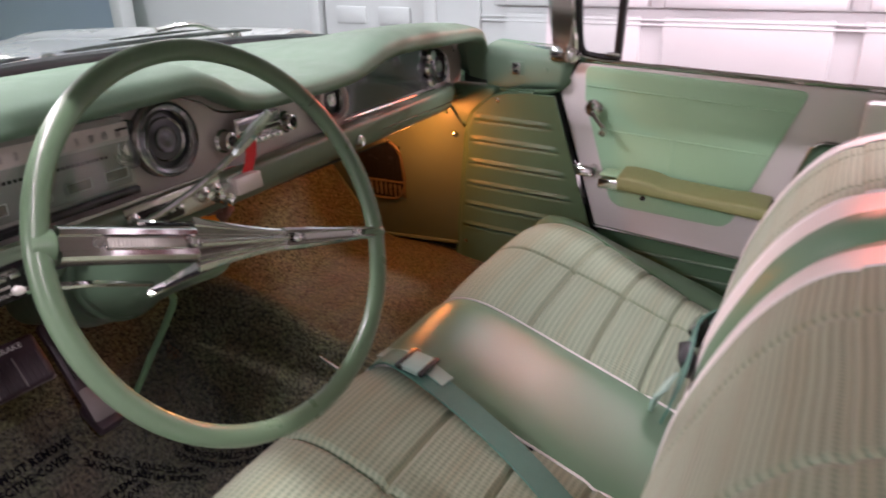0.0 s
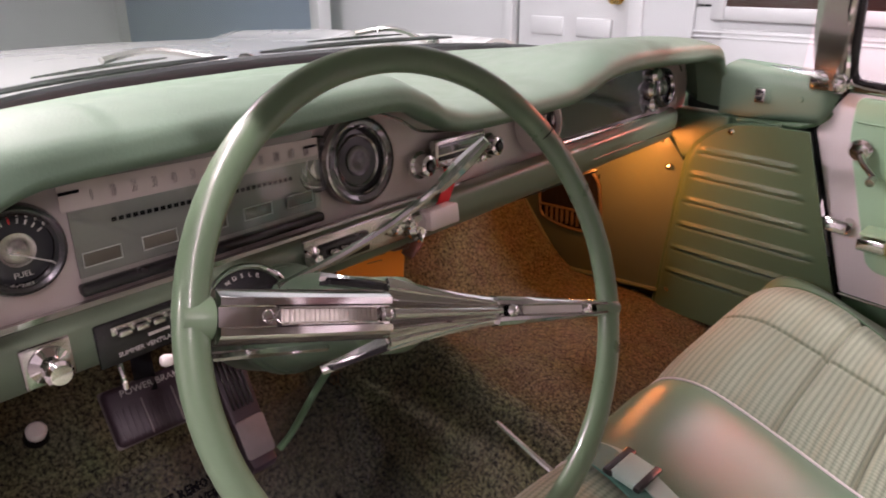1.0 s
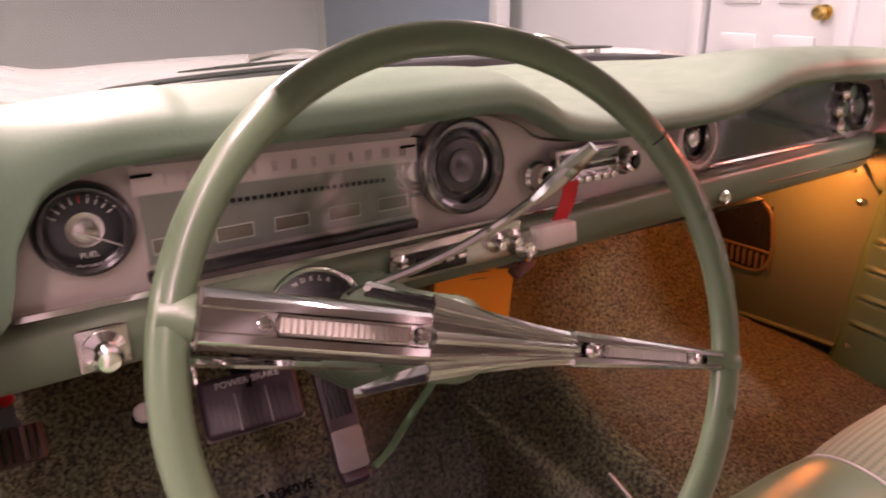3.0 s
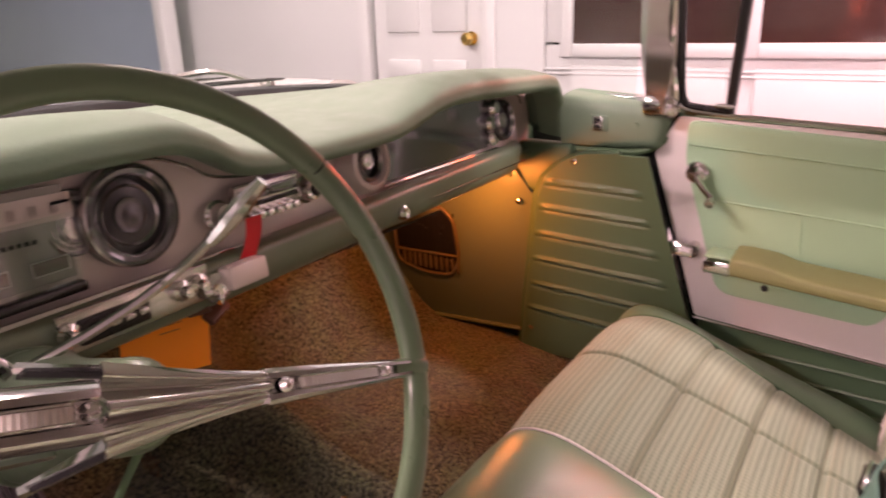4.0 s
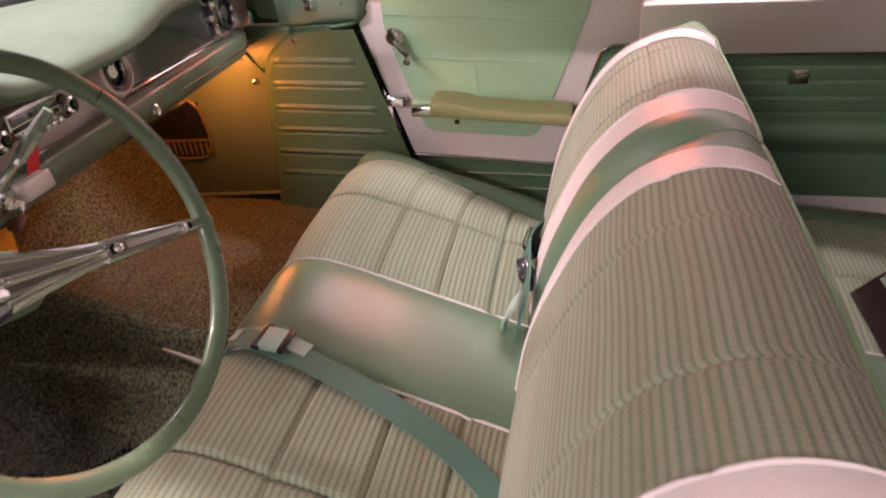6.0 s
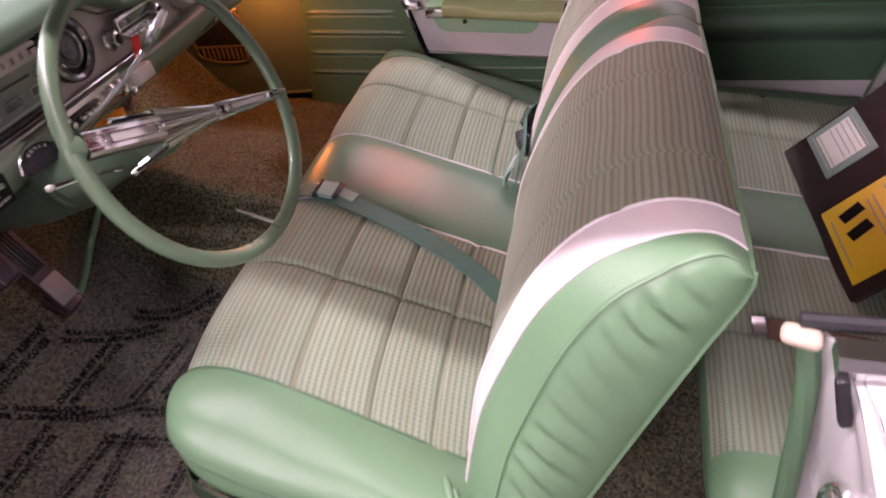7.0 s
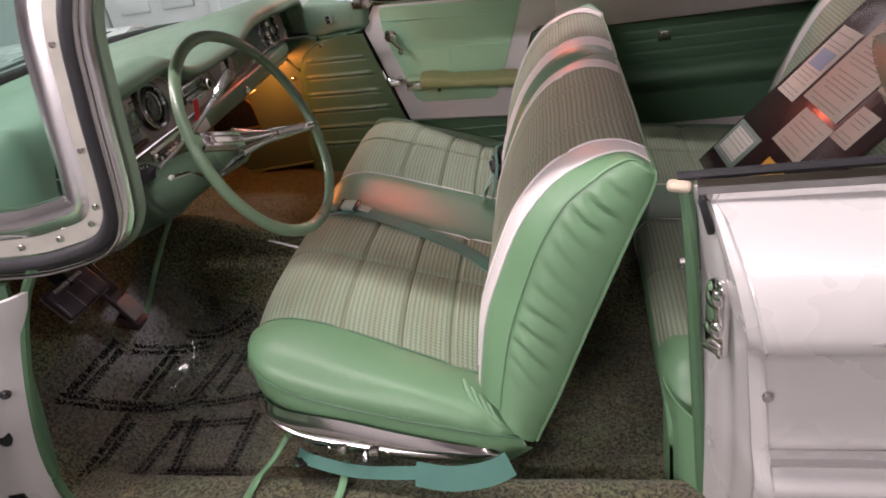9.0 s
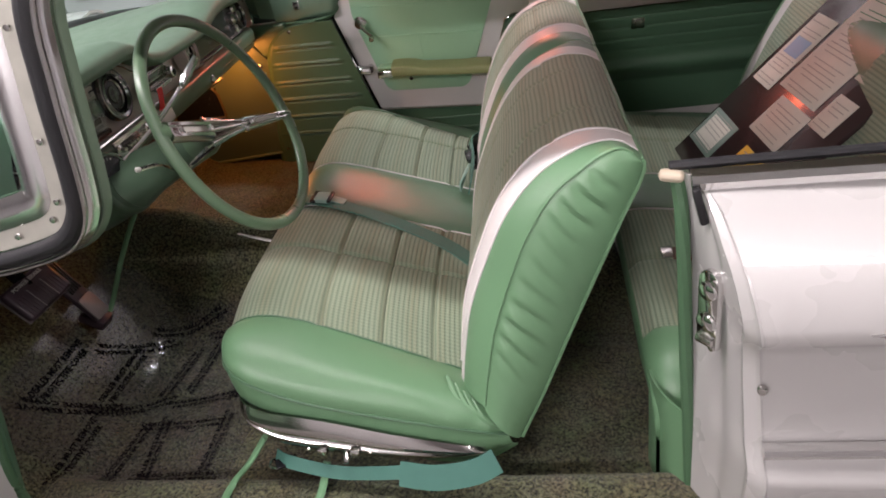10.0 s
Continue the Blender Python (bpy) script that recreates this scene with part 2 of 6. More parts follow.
PALE_VIOLET = material("pale_violet", (0.55, 0.42, 0.62), 0.4, var=0.05)
GRILLE_BROWN = material("vent_grille_paint", (0.11, 0.09, 0.045), 0.5, var=0.12)
BULB = glow_material("lit_bulb", (1.0, 0.55, 0.16), 7.0)
TUBE_GLOW = glow_material("lit_tube", (1.0, 0.98, 0.95), 7.0)
SIGN_GLOW = glow_material("lit_assumed_sign", (1.0, 0.16, 0.07), 2.5)


# ---------------------------------------------------------------- mesh helpers
def thing(name, at, label, category, group="", kind=""):
    e = new(name)
    e.empty_display_size = 0.05
    e.location = at
    return tagged(e, label, category, group, kind)


def bm_mesh(name, bm, mat, smooth=True, angle=35):
    bmesh.ops.recalc_face_normals(bm, faces=bm.faces)
    me = bpy.data.meshes.new(name)
    bm.to_mesh(me)
    bm.free()
    me.materials.append(mat)
    if smooth:
        me.polygons.foreach_set("use_smooth", [True] * len(me.polygons))
        me.set_sharp_from_angle(angle=radians(angle))
    return me


def put_under(ob, parent):
    ob.parent = parent
    ob.matrix_parent_inverse = Matrix.Translation(-parent.location)


def part(name, bm, mat, parent=None, label="", smooth=True, angle=35):
    ob = new(name, bm_mesh(name, bm, mat, smooth, angle))
    if parent is not None:
        put_under(ob, parent)
    if label:
        ob["label"] = label
    return ob


def lone(name, bm, mat, label, category, group="", kind="", smooth=True, angle=35):
    return tagged(part(name, bm, mat, None, "", smooth, angle), label, category, group, kind)


def catmull(pts, n=6, closed=False):
    pts = [Vector(p) for p in pts]
    out, k = [], len(pts)
    for i in range(k if closed else k - 1):
        p0 = pts[(i - 1) % k] if closed or i > 0 else pts[0]
        p1, p2 = pts[i], pts[(i + 1) % k]
        p3 = pts[(i + 2) % k] if closed or i + 2 < k else pts[-1]
        for j in range(n):
            t = j / n
            out.append(0.5 * (2 * p1 + (p2 - p0) * t + (2 * p0 - 5 * p1 + 4 * p2 - p3) * t * t + (3 * p1 - p0 - 3 * p2 + p3) * t**3))
    if not closed:
        out.append(pts[-1])
    return out


def curve_at(table, t):
    """A smooth value (a number or tuple) from rows of (key, value...), clamped at the ends."""
    keys = [r[0] for r in table]
    if t <= keys[0]:
        return np.array(table[0][1:], float)
    if t >= keys[-1]:
        return np.array(table[-1][1:], float)
    i = max(j for j in range(len(keys) - 1) if keys[j] <= t)
    a = np.array(table[max(i - 1, 0)][1:], float)
    b, c = np.array(table[i][1:], float), np.array(table[i + 1][1:], float)
    d = np.array(table[min(i + 2, len(keys) - 1)][1:], float)
    f = (t - keys[i]) / (keys[i + 1] - keys[i])
    return 0.5 * (2 * b + (c - a) * f + (2 * a - 5 * b + 4 * c - d) * f * f + (3 * b - a - 3 * c + d) * f**3)


def sweep(bm, pts, section, closed=False, up=(0, 0, 1), scale=None):
    """A section of (side, up) points drawn along a line of places."""
    pts = [Vector(p) for p in pts]
    rings, k = [], len(pts)
    for i, p in enumerate(pts):
        a = pts[(i - 1) % k] if closed or i else pts[0]
        b = pts[(i + 1) % k] if closed or i < k - 1 else pts[-1]
        d = (b - a).normalized()
        s = d.cross(Vector(up))
        s = s.normalized() if s.length > 1e-5 else Vector((1, 0, 0))
        u = s.cross(d)
        f = scale(i / max(1, k - 1)) if scale else 1
        rings.append([bm.verts.new(p + f * (x * s + y * u)) for x, y in section])
    m = len(section)
    for i in range(k if closed else k - 1):
        r, q = rings[i], rings[(i + 1) % k]
        for j in range(m):
            bm.faces.new((r[j], r[(j + 1) % m], q[(j + 1) % m], q[j]))
    if not closed:
        bm.faces.new(rings[0][::-1])
        bm.faces.new(rings[-1])
    return bm


def circle(r, n=10, rx=None):
    return [((rx or r) * math.cos(2 * math.pi * i / n), r * math.sin(2 * math.pi * i / n)) for i in range(n)]


def tube(pts, r, n=10, smooth=0, closed=False, flat=None, scale=None, up=(0, 0, 1)):
    if smooth:
        pts = catmull(pts, smooth, closed)
    return sweep(bmesh.new(), pts, circle(r, n, flat), closed, up, scale)


def lathe(profile, m=None, n=24, bm=None):
    """Rows of (radius, height) turned round local z."""
    bm = bm or bmesh.new()
    m = m or Matrix()
    rings = []
    for r, h in profile:
        if r < 1e-6:
            rings.append([bm.verts.new(m @ Vector((0, 0, h)))])
        else:
            rings.append([bm.verts.new(m @ Vector((r * math.cos(2 * math.pi * i / n), r * math.sin(2 * math.pi * i / n), h))) for i in range(n)])
    for a, b in zip(rings, rings[1:]):
        for i in range(n):
            j = (i + 1) % n
            if len(a) == 1 and len(b) == 1:
                continue
            if len(a) == 1:
                bm.faces.new((a[0], b[i], b[j]))
            elif len(b) == 1:
                bm.faces.new((a[i], b[0], a[j]))
            else:
                bm.faces.new((a[i], b[i], b[j], a[j]))
    return bm


def rbox(size, m=None, bevel=0.0, segs=2, bm=None):
    """A bevelled block of the given size, centred on m."""
    fresh = bmesh.new()
    bmesh.ops.create_cube(fresh, size=1)
    bmesh.ops.scale(fresh, vec=Vector(size), verts=fresh.verts)
    if bevel:
        bmesh.ops.bevel(fresh, geom=list(fresh.edges), offset=min(bevel, min(size) * 0.49), segments=segs, profile=0.5, affect="EDGES")
    bmesh.ops.transform(fresh, matrix=m or Matrix(), verts=fresh.verts)
    if bm is None:
        return fresh
    merge(bm, fresh)
    return bm


def merge(bm, other):
    me = bpy.data.meshes.new("scratch")
    other.to_mesh(me)
    other.free()
    bm.from_mesh(me)
    bpy.data.meshes.remove(me)
    return bm


def prism(outline, depth, m=None, bevel=0.0, segs=2):
    """A flat outline in local xy, thickened down local z, with rounded edges."""
    bm = bmesh.new()
    vs = [bm.verts.new((x, y, 0)) for x, y in outline]
    f = bm.faces.new(vs)
    ext = bmesh.ops.extrude_face_region(bm, geom=[f])
    bmesh.ops.translate(bm, vec=(0, 0, -depth), verts=[v for v in ext["geom"] if isinstance(v, bmesh.types.BMVert)])
    if bevel:
        edges = [e for e in bm.edges if abs(e.verts[0].co.z - e.verts[1].co.z) < 1e-6 and e.verts[0].co.z > -1e-6]
        bmesh.ops.bevel(bm, geom=edges, offset=bevel, segments=segs, profile=0.5, affect="EDGES")
    bmesh.ops.transform(bm, matrix=m or Matrix(), verts=bm.verts)
    return bm


def surf(fn, nu, nv, thick=0.0):
    """A surface of fn(u, v), u and v from 0 to 1, with a map in metres and, if wanted, a thickness."""
    bm = bmesh.new()
    uvl = bm.loops.layers.uv.new("map")
    co = [[Vector(fn(i / nu, j / nv)) for j in range(nv + 1)] for i in range(nu + 1)]
    ua, va = [0.0], [0.0]
    for i in range(nu):
        ua.append(ua[-1] + (co[i + 1][nv // 2] - co[i][nv // 2]).length)
    for j in range(nv):
        va.append(va[-1] + (co[nu // 2][j + 1] - co[nu // 2][j]).length)
    vs = [[bm.verts.new(p) for p in row] for row in co]
    for i in range(nu):
        for j in range(nv):
            idx = ((i, j), (i + 1, j), (i + 1, j + 1), (i, j + 1))
            try:
                f = bm.faces.new([vs[a][b] for a, b in idx])
            except ValueError:
                continue
            for lp, (a, b) in zip(f.loops, idx):
                lp[uvl].uv = (ua[a], va[b])
    if thick:
        bmesh.ops.recalc_face_normals(bm, faces=bm.faces)
        bmesh.ops.solidify(bm, geom=list(bm.faces), thickness=thick)
    return bm


def frame_of(normal, up=(0, 0, 1), at=(0, 0, 0)):
    """A pose whose local z is the normal and whose local y is as near to up as may be."""
    z = Vector(normal).normalized()
    x = Vector(up).cross(z).normalized()
    y = z.cross(x)
    m = Matrix((x, y, z)).transposed().to_4x4()
    m.translation = at
    return m


def writing(name, text, size, m, mat, parent, label="", depth=0.0004, align="CENTER"):
    c = bpy.data.curves.new("letters", "FONT")
    c.body, c.size, c.extrude, c.align_x, c.align_y = text, size, depth, align, "CENTER"
    c.resolution_u = 2
    tmp = bpy.data.objects.new("letters", c)
    me = bpy.data.meshes.new_from_object(tmp)
    bpy.data.objects.remove(tmp)
    me.transform(m)
    me.materials.append(mat)
    me.name = name
    ob = new(name, me)
    if parent is not None:
        put_under(ob, parent)
    if label:
        ob["label"] = label
    return ob


# ---------------------------------------------------------------- garage
def block(x0, x1, y0, y1, z0, z1, bevel=0.0):
    return rbox((x1 - x0, y1 - y0, z1 - z0), Matrix.Translation(((x0 + x1) / 2, (y0 + y1) / 2, (z0 + z1) / 2)), bevel)


WALL_Y = 2.20
lone("floor", block(-7, 6, -4.6, WALL_Y + 0.1, -0.12, 0), CONCRETE, "grey concrete garage floor under the car", "floor", kind="structure", smooth=False)
lone("ceiling", block(-7, 6, -4.6, WALL_Y + 0.1, 2.75, 2.85), GARAGE_WHITE, "plain white garage ceiling", "ceiling", kind="structure", smooth=False)
lone("wall_west", block(-7.1, -7, -4.6, WALL_Y + 0.1, 0, 2.75), GARAGE_WHITE, "plain white garage wall ahead of the car", "wall", kind="structure", smooth=False)
lone("wall_east", block(6, 6.1, -4.6, WALL_Y + 0.1, 0, 2.75), GARAGE_GREY, "plain grey garage wall behind the car", "wall", kind="structure", smooth=False)
lone("wall_south", block(-7, 6, -4.7, -4.6, 0, 2.75), GARAGE_GREY, "plain grey garage wall beside the open door", "wall", kind="structure", smooth=False)
# the wall behind the passenger side, with a doorway and a wide garage door in it
DX0, DX1, GX0, GX1 = -1.72, -1.03, -0.72, 3.9
bm = block(-7, DX0, WALL_Y, WALL_Y + 0.1, 0, 2.75)
for x0, x1, z0, z1 in ((DX0, DX1, 2.03, 2.75), (DX1, GX0, 0, 2.75), (GX0, GX1, 2.2, 2.75), (GX1, 6, 0, 2.75)):
    rbox((x1 - x0, 0.1, z1 - z0), Matrix.Translation(((x0 + x1) / 2, WALL_Y + 0.05, (z0 + z1) / 2)), bm=bm)
lone("wall_north", bm, GARAGE_WHITE, "white garage wall with a doorway and a garage door", "wall", kind="structure", smooth=False)

door = thing("door_1", ((DX0 + DX1) / 2, WALL_Y, 0), "closed white moulded panel door with a brass knob", "door", kind="structure")
bm = block(DX0 + 0.02, DX1 - 0.02, WALL_Y + 0.02, WALL_Y + 0.06, 0.01, 2.02, 0.003)
part("door_leaf", bm, GARAGE_PANEL, door)
for x0, x1 in ((DX0 + 0.10, (DX0 + DX1) / 2 - 0.04), ((DX0 + DX1) / 2 + 0.04, DX1 - 0.10)):
    for z0, z1 in ((0.18, 0.80), (0.94, 1.03), (1.16, 1.86)):
        part("panel", block(x0, x1, WALL_Y + 0.008, WALL_Y + 0.03, z0, z1, 0.010), GARAGE_PANEL, door)
part("door_knob", lathe([(0, 0.065), (0.02, 0.062), (0.03, 0.05), (0.027, 0.03), (0.012, 0.02), (0.012, 0.004), (0.032, 0.003), (0.032, -0.004), (0, -0.004)],
                        frame_of((0, -1, 0), at=(DX1 - 0.075, WALL_Y + 0.014, 1.13))), BRASS, door, "polished brass door knob")
for x0, x1, z0, z1 in ((DX0 - 0.07, DX0, 0, 2.10), (DX1, DX1 + 0.07, 0, 2.10), (DX0, DX1, 2.03, 2.10)):
    lone("trim", block(x0, x1, WALL_Y - 0.018, WALL_Y, z0, z1, 0.004), GARAGE_PANEL, "white door casing on the garage wall", "trim", kind="structure")

gd = thing("door_2", ((GX0 + GX1) / 2, WALL_Y, 0), "closed white sectional garage door with a row of dark windows", "garage door", kind="structure")
for k in range(4):
    z0 = 0.02 + 0.545 * k
    part("section", block(GX0, GX1, WALL_Y + 0.02, WALL_Y + 0.06, z0, z0 + 0.535, 0.006), GARAGE_PANEL, gd)
w = 0.72
for i in range(6):
    x0 = GX0 + 0.13 + i * (w + 0.035)
    for k in (0, 1):
        z0 = 0.02 + 0.545 * k + 0.09
        part("raised_panel", block(x0, x0 + w - 0.06, WALL_Y + 0.008, WALL_Y + 0.03, z0, z0 + 0.36, 0.012), GARAGE_PANEL, gd)
    win = part("window", block(x0 - 0.005, x0 + w - 0.02, WALL_Y + 0.012, WALL_Y + 0.024, 1.10, 1.60), WINDOW_DARK, gd, "dark window pane")
    for a, b, c, d in ((x0 - 0.055, x0 + 0.005, 1.05, 1.65), (x0 + w - 0.03, x0 + w + 0.03 - 0.052, 1.05, 1.65)):
        part("window_frame", block(a, b, WALL_Y - 0.004, WALL_Y + 0.026, c, d, 0.006), GARAGE_PANEL, win)
    for c, d in ((1.05, 1.105), (1.595, 1.65)):
        part("window_frame", block(x0 + 0.006, x0 + w - 0.031, WALL_Y - 0.004, WALL_Y + 0.026, c, d, 0.006), GARAGE_PANEL, win)
for z in (0.995, 0.975):
    part("groove_moulding", block(GX0, GX1, WALL_Y + 0.006, WALL_Y + 0.022, z, z + 0.008, 0.003), GARAGE_PANEL, gd)

sheet = thing("blue_sheet", (-3.6, 2.0, 0), "blue-grey sheet stretched on a white post by the wall", "sheet")
part("cloth", surf(lambda u, v: (-6.2 + 3.0 * u, 2.0 + 0.03 * math.sin(9 * u) * v, 0.25 + 1.5 * v), 20, 8, 0.01), BLUE_SHEET, sheet)
part("post", block(-3.22, -3.12, 1.95, 2.05, 0, 2.75, 0.01), GARAGE_WHITE, sheet)

# Fittings for every tube lamp, the added fill lamp included.
for x, y in TUBES:
    f = thing("ceiling_light", (x, y, 2.75), "assumed white fluorescent tube fitting on the ceiling, out of view", "ceiling light", "garage tube lights")
    tm_ = pose(x, y, 0, 0, 0, TUBE_TURN)
    part("housing", rbox((1.28, 0.18, 0.049), tm_ @ Matrix.Translation((0, 0, 2.7245)), 0.01), GARAGE_PANEL, f)
    for dy in (-0.045, 0.045):
        part("tube", tube([tm_ @ Vector((-0.60, dy, 2.685)), tm_ @ Vector((0.60, dy, 2.685))], 0.013, 8), TUBE_GLOW, f, "lit fluorescent tube")
# Assumed sign box, unseen, added as the body of the red lamp.
sg = thing("assumed_sign", (0.55, 2.17, 1.75), "small red lit box assumed as the source of the red glow", "sign")
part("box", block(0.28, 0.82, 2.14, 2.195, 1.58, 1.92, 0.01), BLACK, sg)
part("lit_face", block(0.30, 0.80, 2.133, 2.139, 1.60, 1.90, 0.002), SIGN_GLOW, sg, "glowing red face of the assumed sign")


# ---------------------------------------------------------------- car shell
def floor_z(x, y):
    """Height of the carpet: flat wells, a steep toe board, a low tunnel and the driver's sill."""
    far = float(curve_at([(-0.66, 0.82), (-0.50, 0.66), (-0.40, 0.50), (-0.33, 0.43), (-0.1, 0.415), (0.05, 0.395), (0.20, 0.34), (0.34, 0.275), (1.3, 0.262)], x)[0])
    near = float(curve_at([(-0.62, 0.86), (-0.45, 0.72), (-0.33, 0.595), (-0.22, 0.45), (-0.12, 0.335), (-0.04, 0.285), (0.10, 0.266), (1.3, 0.262)], x)[0])
    mix = 1 / (1 + math.exp(-(y - 0.12) / 0.05))
    base = near + (far - near) * mix
    crest = float(curve_at([(-0.62, 0.82), (-0.45, 0.71), (-0.3, 0.63), (-0.1, 0.592), (0.06, 0.545), (0.18, 0.518), (0.35, 0.45), (0.6, 0.40), (1.3, 0.36)], x)[0])
    tunnel = max(0.0, crest - base) * math.exp(-(((y - 0.025) / (0.135 if y < 0.025 else 0.055)) ** 2))
    edge = 1 / (1 + math.exp((y + 0.755) / 0.008))
    return max(base + tunnel, base + tunnel + edge * (0.335 - base)) if x > -0.16 else base + tunnel


def carpet_fn(u, v):
    x = -0.62 + 2.05 * u
    y = -0.985 + 1.855 * v
    z = floor_z(x, y)
    return (x, y, z + 0.004 * noise.noise((x * 18, y * 18, 0)))


lone("carpet", surf(carpet_fn, 130, 130), CARPET, "green cut-pile carpet covering the footwells and the driver sill", "carpet", kind="structure")
# Added dark blocks that keep outside light from showing behind the trim.
lone("rocker_gap_block", block(-0.7, 0.985, 0.86, 0.93, 0.15, 0.62), RUBBER, "dark block added behind the trim to close the rocker gap", "car body", kind="structure", smooth=False)
lone("cowl_gap_block", block(-0.72, 0.30, 0.825, 0.87, 0.2, 1.0), RUBBER, "dark block added behind the kick panel to close the cowl gap", "car body", kind="structure", smooth=False)
lone("cowl_gap_block_driver", block(-0.72, -0.22, -0.93, -0.885, 0.2, 1.0), RUBBER, "dark block added behind the driver kick panel to close the cowl gap", "car body", kind="structure", smooth=False)
lone("floor_pan", block(-0.9, 4.0, -0.93, 0.93, 0.16, 0.2), RUBBER, "dark steel floor pan of the car", "floor pan", kind="structure", smooth=False)
lone("firewall", surf(lambda u, v: (-0.60 - 0.04 * v, -0.93 + 1.86 * u, 0.5 + 0.52 * v), 8, 4, 0.02), RUBBER, "dark firewall behind the dashboard", "firewall", kind="structure", smooth=False)


def qx(z):
    return float(curve_at([(0.15, 1.312), (0.365, 1.306), (0.492, 1.308), (0.642, 1.299), (0.754, 1.288), (0.875, 1.268), (0.935, 1.249), (0.965, 1.231)], z)[0])


def qy(z):
    return float(curve_at([(0.15, -0.92), (0.30, -0.955), (0.42, -0.965), (0.525, -0.985), (0.545, -0.985), (0.57, -0.965), (0.70, -0.955), (0.775, -0.965), (0.795, -0.985), (0.82, -0.985), (0.875, -0.955), (0.925, -0.88), (0.95, -0.835), (0.965, -0.80)], z)[0])


quarter = thing("rear_quarter", (1.9, -0.95, 0.2), "glossy white rear quarter panel of the car with chrome trim", "car body")
part("panel", surf(lambda u, v: (qx(0.15 + 0.815 * v) + (3.6 - qx(0.15 + 0.815 * v)) * u**1.6, qy(0.15 + 0.815 * v) - 0.03 * u, 0.15 + 0.815 * v + 0.004 * u), 18, 56, 0.004), WHITE_PAINT, quarter)


def jamb(u, v):
    z = 0.15 + 0.81 * v
    a = Vector((qx(z), qy(z), z))
    b = Vector((1.232 - 0.018 * max(0, (z - 0.8) / 0.16), -0.80 + 0.02 * v, z))
    k = 1 - max(0, (z - 0.86) / 0.105) ** 2
    p = a.lerp(b, u)
    p.x += k * 0.004 * math.sin(math.pi * u) - k * 0.010 * math.exp(-(((u - 0.16) / 0.07) ** 2)) + k * 0.004 * math.exp(-(((u - 0.62) / 0.08) ** 2))
    p.y -= k * 0.012 * math.sin(math.pi * u)
    return p


part("door_jamb", surf(jamb, 26, 40, 0.004), WHITE_PAINT, quarter, "white painted door jamb")
part("belt_moulding", sweep(bmesh.new(), [(1.215, -0.815, 0.966), (1.5, -0.835, 0.972), (2.4, -0.86, 0.975)], [(-0.016, -0.010), (0.016, -0.012), (0.020, 0.0), (0.012, 0.008), (-0.012, 0.009)]), CHROME, quarter, "chrome belt moulding")
part("seal_strip", sweep(bmesh.new(), [(1.19, -0.782, 0.973), (1.5, -0.795, 0.980), (2.4, -0.82, 0.984)], circle(0.008, 8)), RUBBER, quarter, "black rubber strip")
part("cap", rbox((0.036, 0.024, 0.016), pose(1.192, -0.792, 0.962, 0, 6, -12), 0.009, 3), CREAM_TAPE, quarter, "yellowed cream end cap")
part("gap_filler", rbox((0.012, 0.012, 0.060), pose(1.224, -0.838, 0.932, 0, -14, 0), 0.004), RUBBER, quarter, "cracked black filler")
part("side_trim", sweep(bmesh.new(), [(1.297, -0.974, 0.592), (1.7, -0.986, 0.600), (2.4, -1.000, 0.604), (3.5, -1.005, 0.606)], [(-0.006, -0.012), (0.008, -0.009), (0.011, 0.0), (0.008, 0.009), (-0.006, 0.012)]), BRIGHT_TRIM, quarter, "chrome side trim strip")
part("spear_tip", tube([(1.405, -0.992, 0.812), (1.46, -0.998, 0.813), (2.3, -1.02, 0.816)], 0.008, 8, scale=lambda t: min(1, 0.1 + 6 * t)), CHROME, quarter, "chrome spear trim")
part("windlace", tube([(1.203, -0.778, 0.945), (1.209, -0.795, 0.879), (1.220, -0.80, 0.639), (1.232, -0.80, 0.40), (1.238, -0.80, 0.24)], 0.011, 8, smooth=4), WINDLACE, quarter, "green cloth windlace")
part("screw", lathe([(0, 0.006), (0.006, 0.005), (0.008, 0), (0.008, -0.004)], frame_of((-0.5, -1, 0), at=(1.292, -0.962, 0.700)), 10), CHROME_DULL, quarter)

part("rear_deck", surf(lambda u, v: (2.22 + 1.75 * u, -0.90 + 1.76 * v, 0.965 - 0.05 * u**2 + 0.02 * math.cos((v - 0.5) * 2.8)), 10, 12, 0.01), WHITE_PAINT, quarter, "white painted rear deck")

latch = thing("door_striker", (1.235, -0.885, 0.79), "chrome door striker plate bolted to the white jamb", "striker")
lm = frame_of((-0.80, -0.60, 0), at=(1.242, -0.861, 0.772))

ol = [(0.019 * math.cos(a), 0.050 + 0.019 * math.sin(a)) for a in np.linspace(0, math.pi, 10)] + [(-0.019, -0.066), (0.019, -0.066)]
part("plate", prism(ol, 0.012, lm @ Matrix.Translation((0, 0, 0.011)), 0.004), CHROME, latch)
part("catch", lathe([(0, 0.007), (0.010, 0.0065), (0.015, 0.004), (0.017, 0.0)], lm @ Matrix.Translation((0, 0.036, 0.010)), 16), CHROME, latch)
part("rotor", lathe([(0, 0.008), (0.011, 0.0075), (0.016, 0.005), (0.018, 0.0)], lm @ Matrix.Translation((0, -0.020, 0.010)), 16), CHROME, latch)
part("tongue", rbox((0.032, 0.014, 0.010), lm @ Matrix.Translation((0, -0.052, 0.013)), 0.004), CHROME_DULL, latch)
for y in (0.055, -0.062):
    part("screw", lathe([(0, 0.004), (0.005, 0.003), (0.006, 0)], lm @ Matrix.Translation((0.012, y, 0.010)), 8), CHROME_DULL, latch)

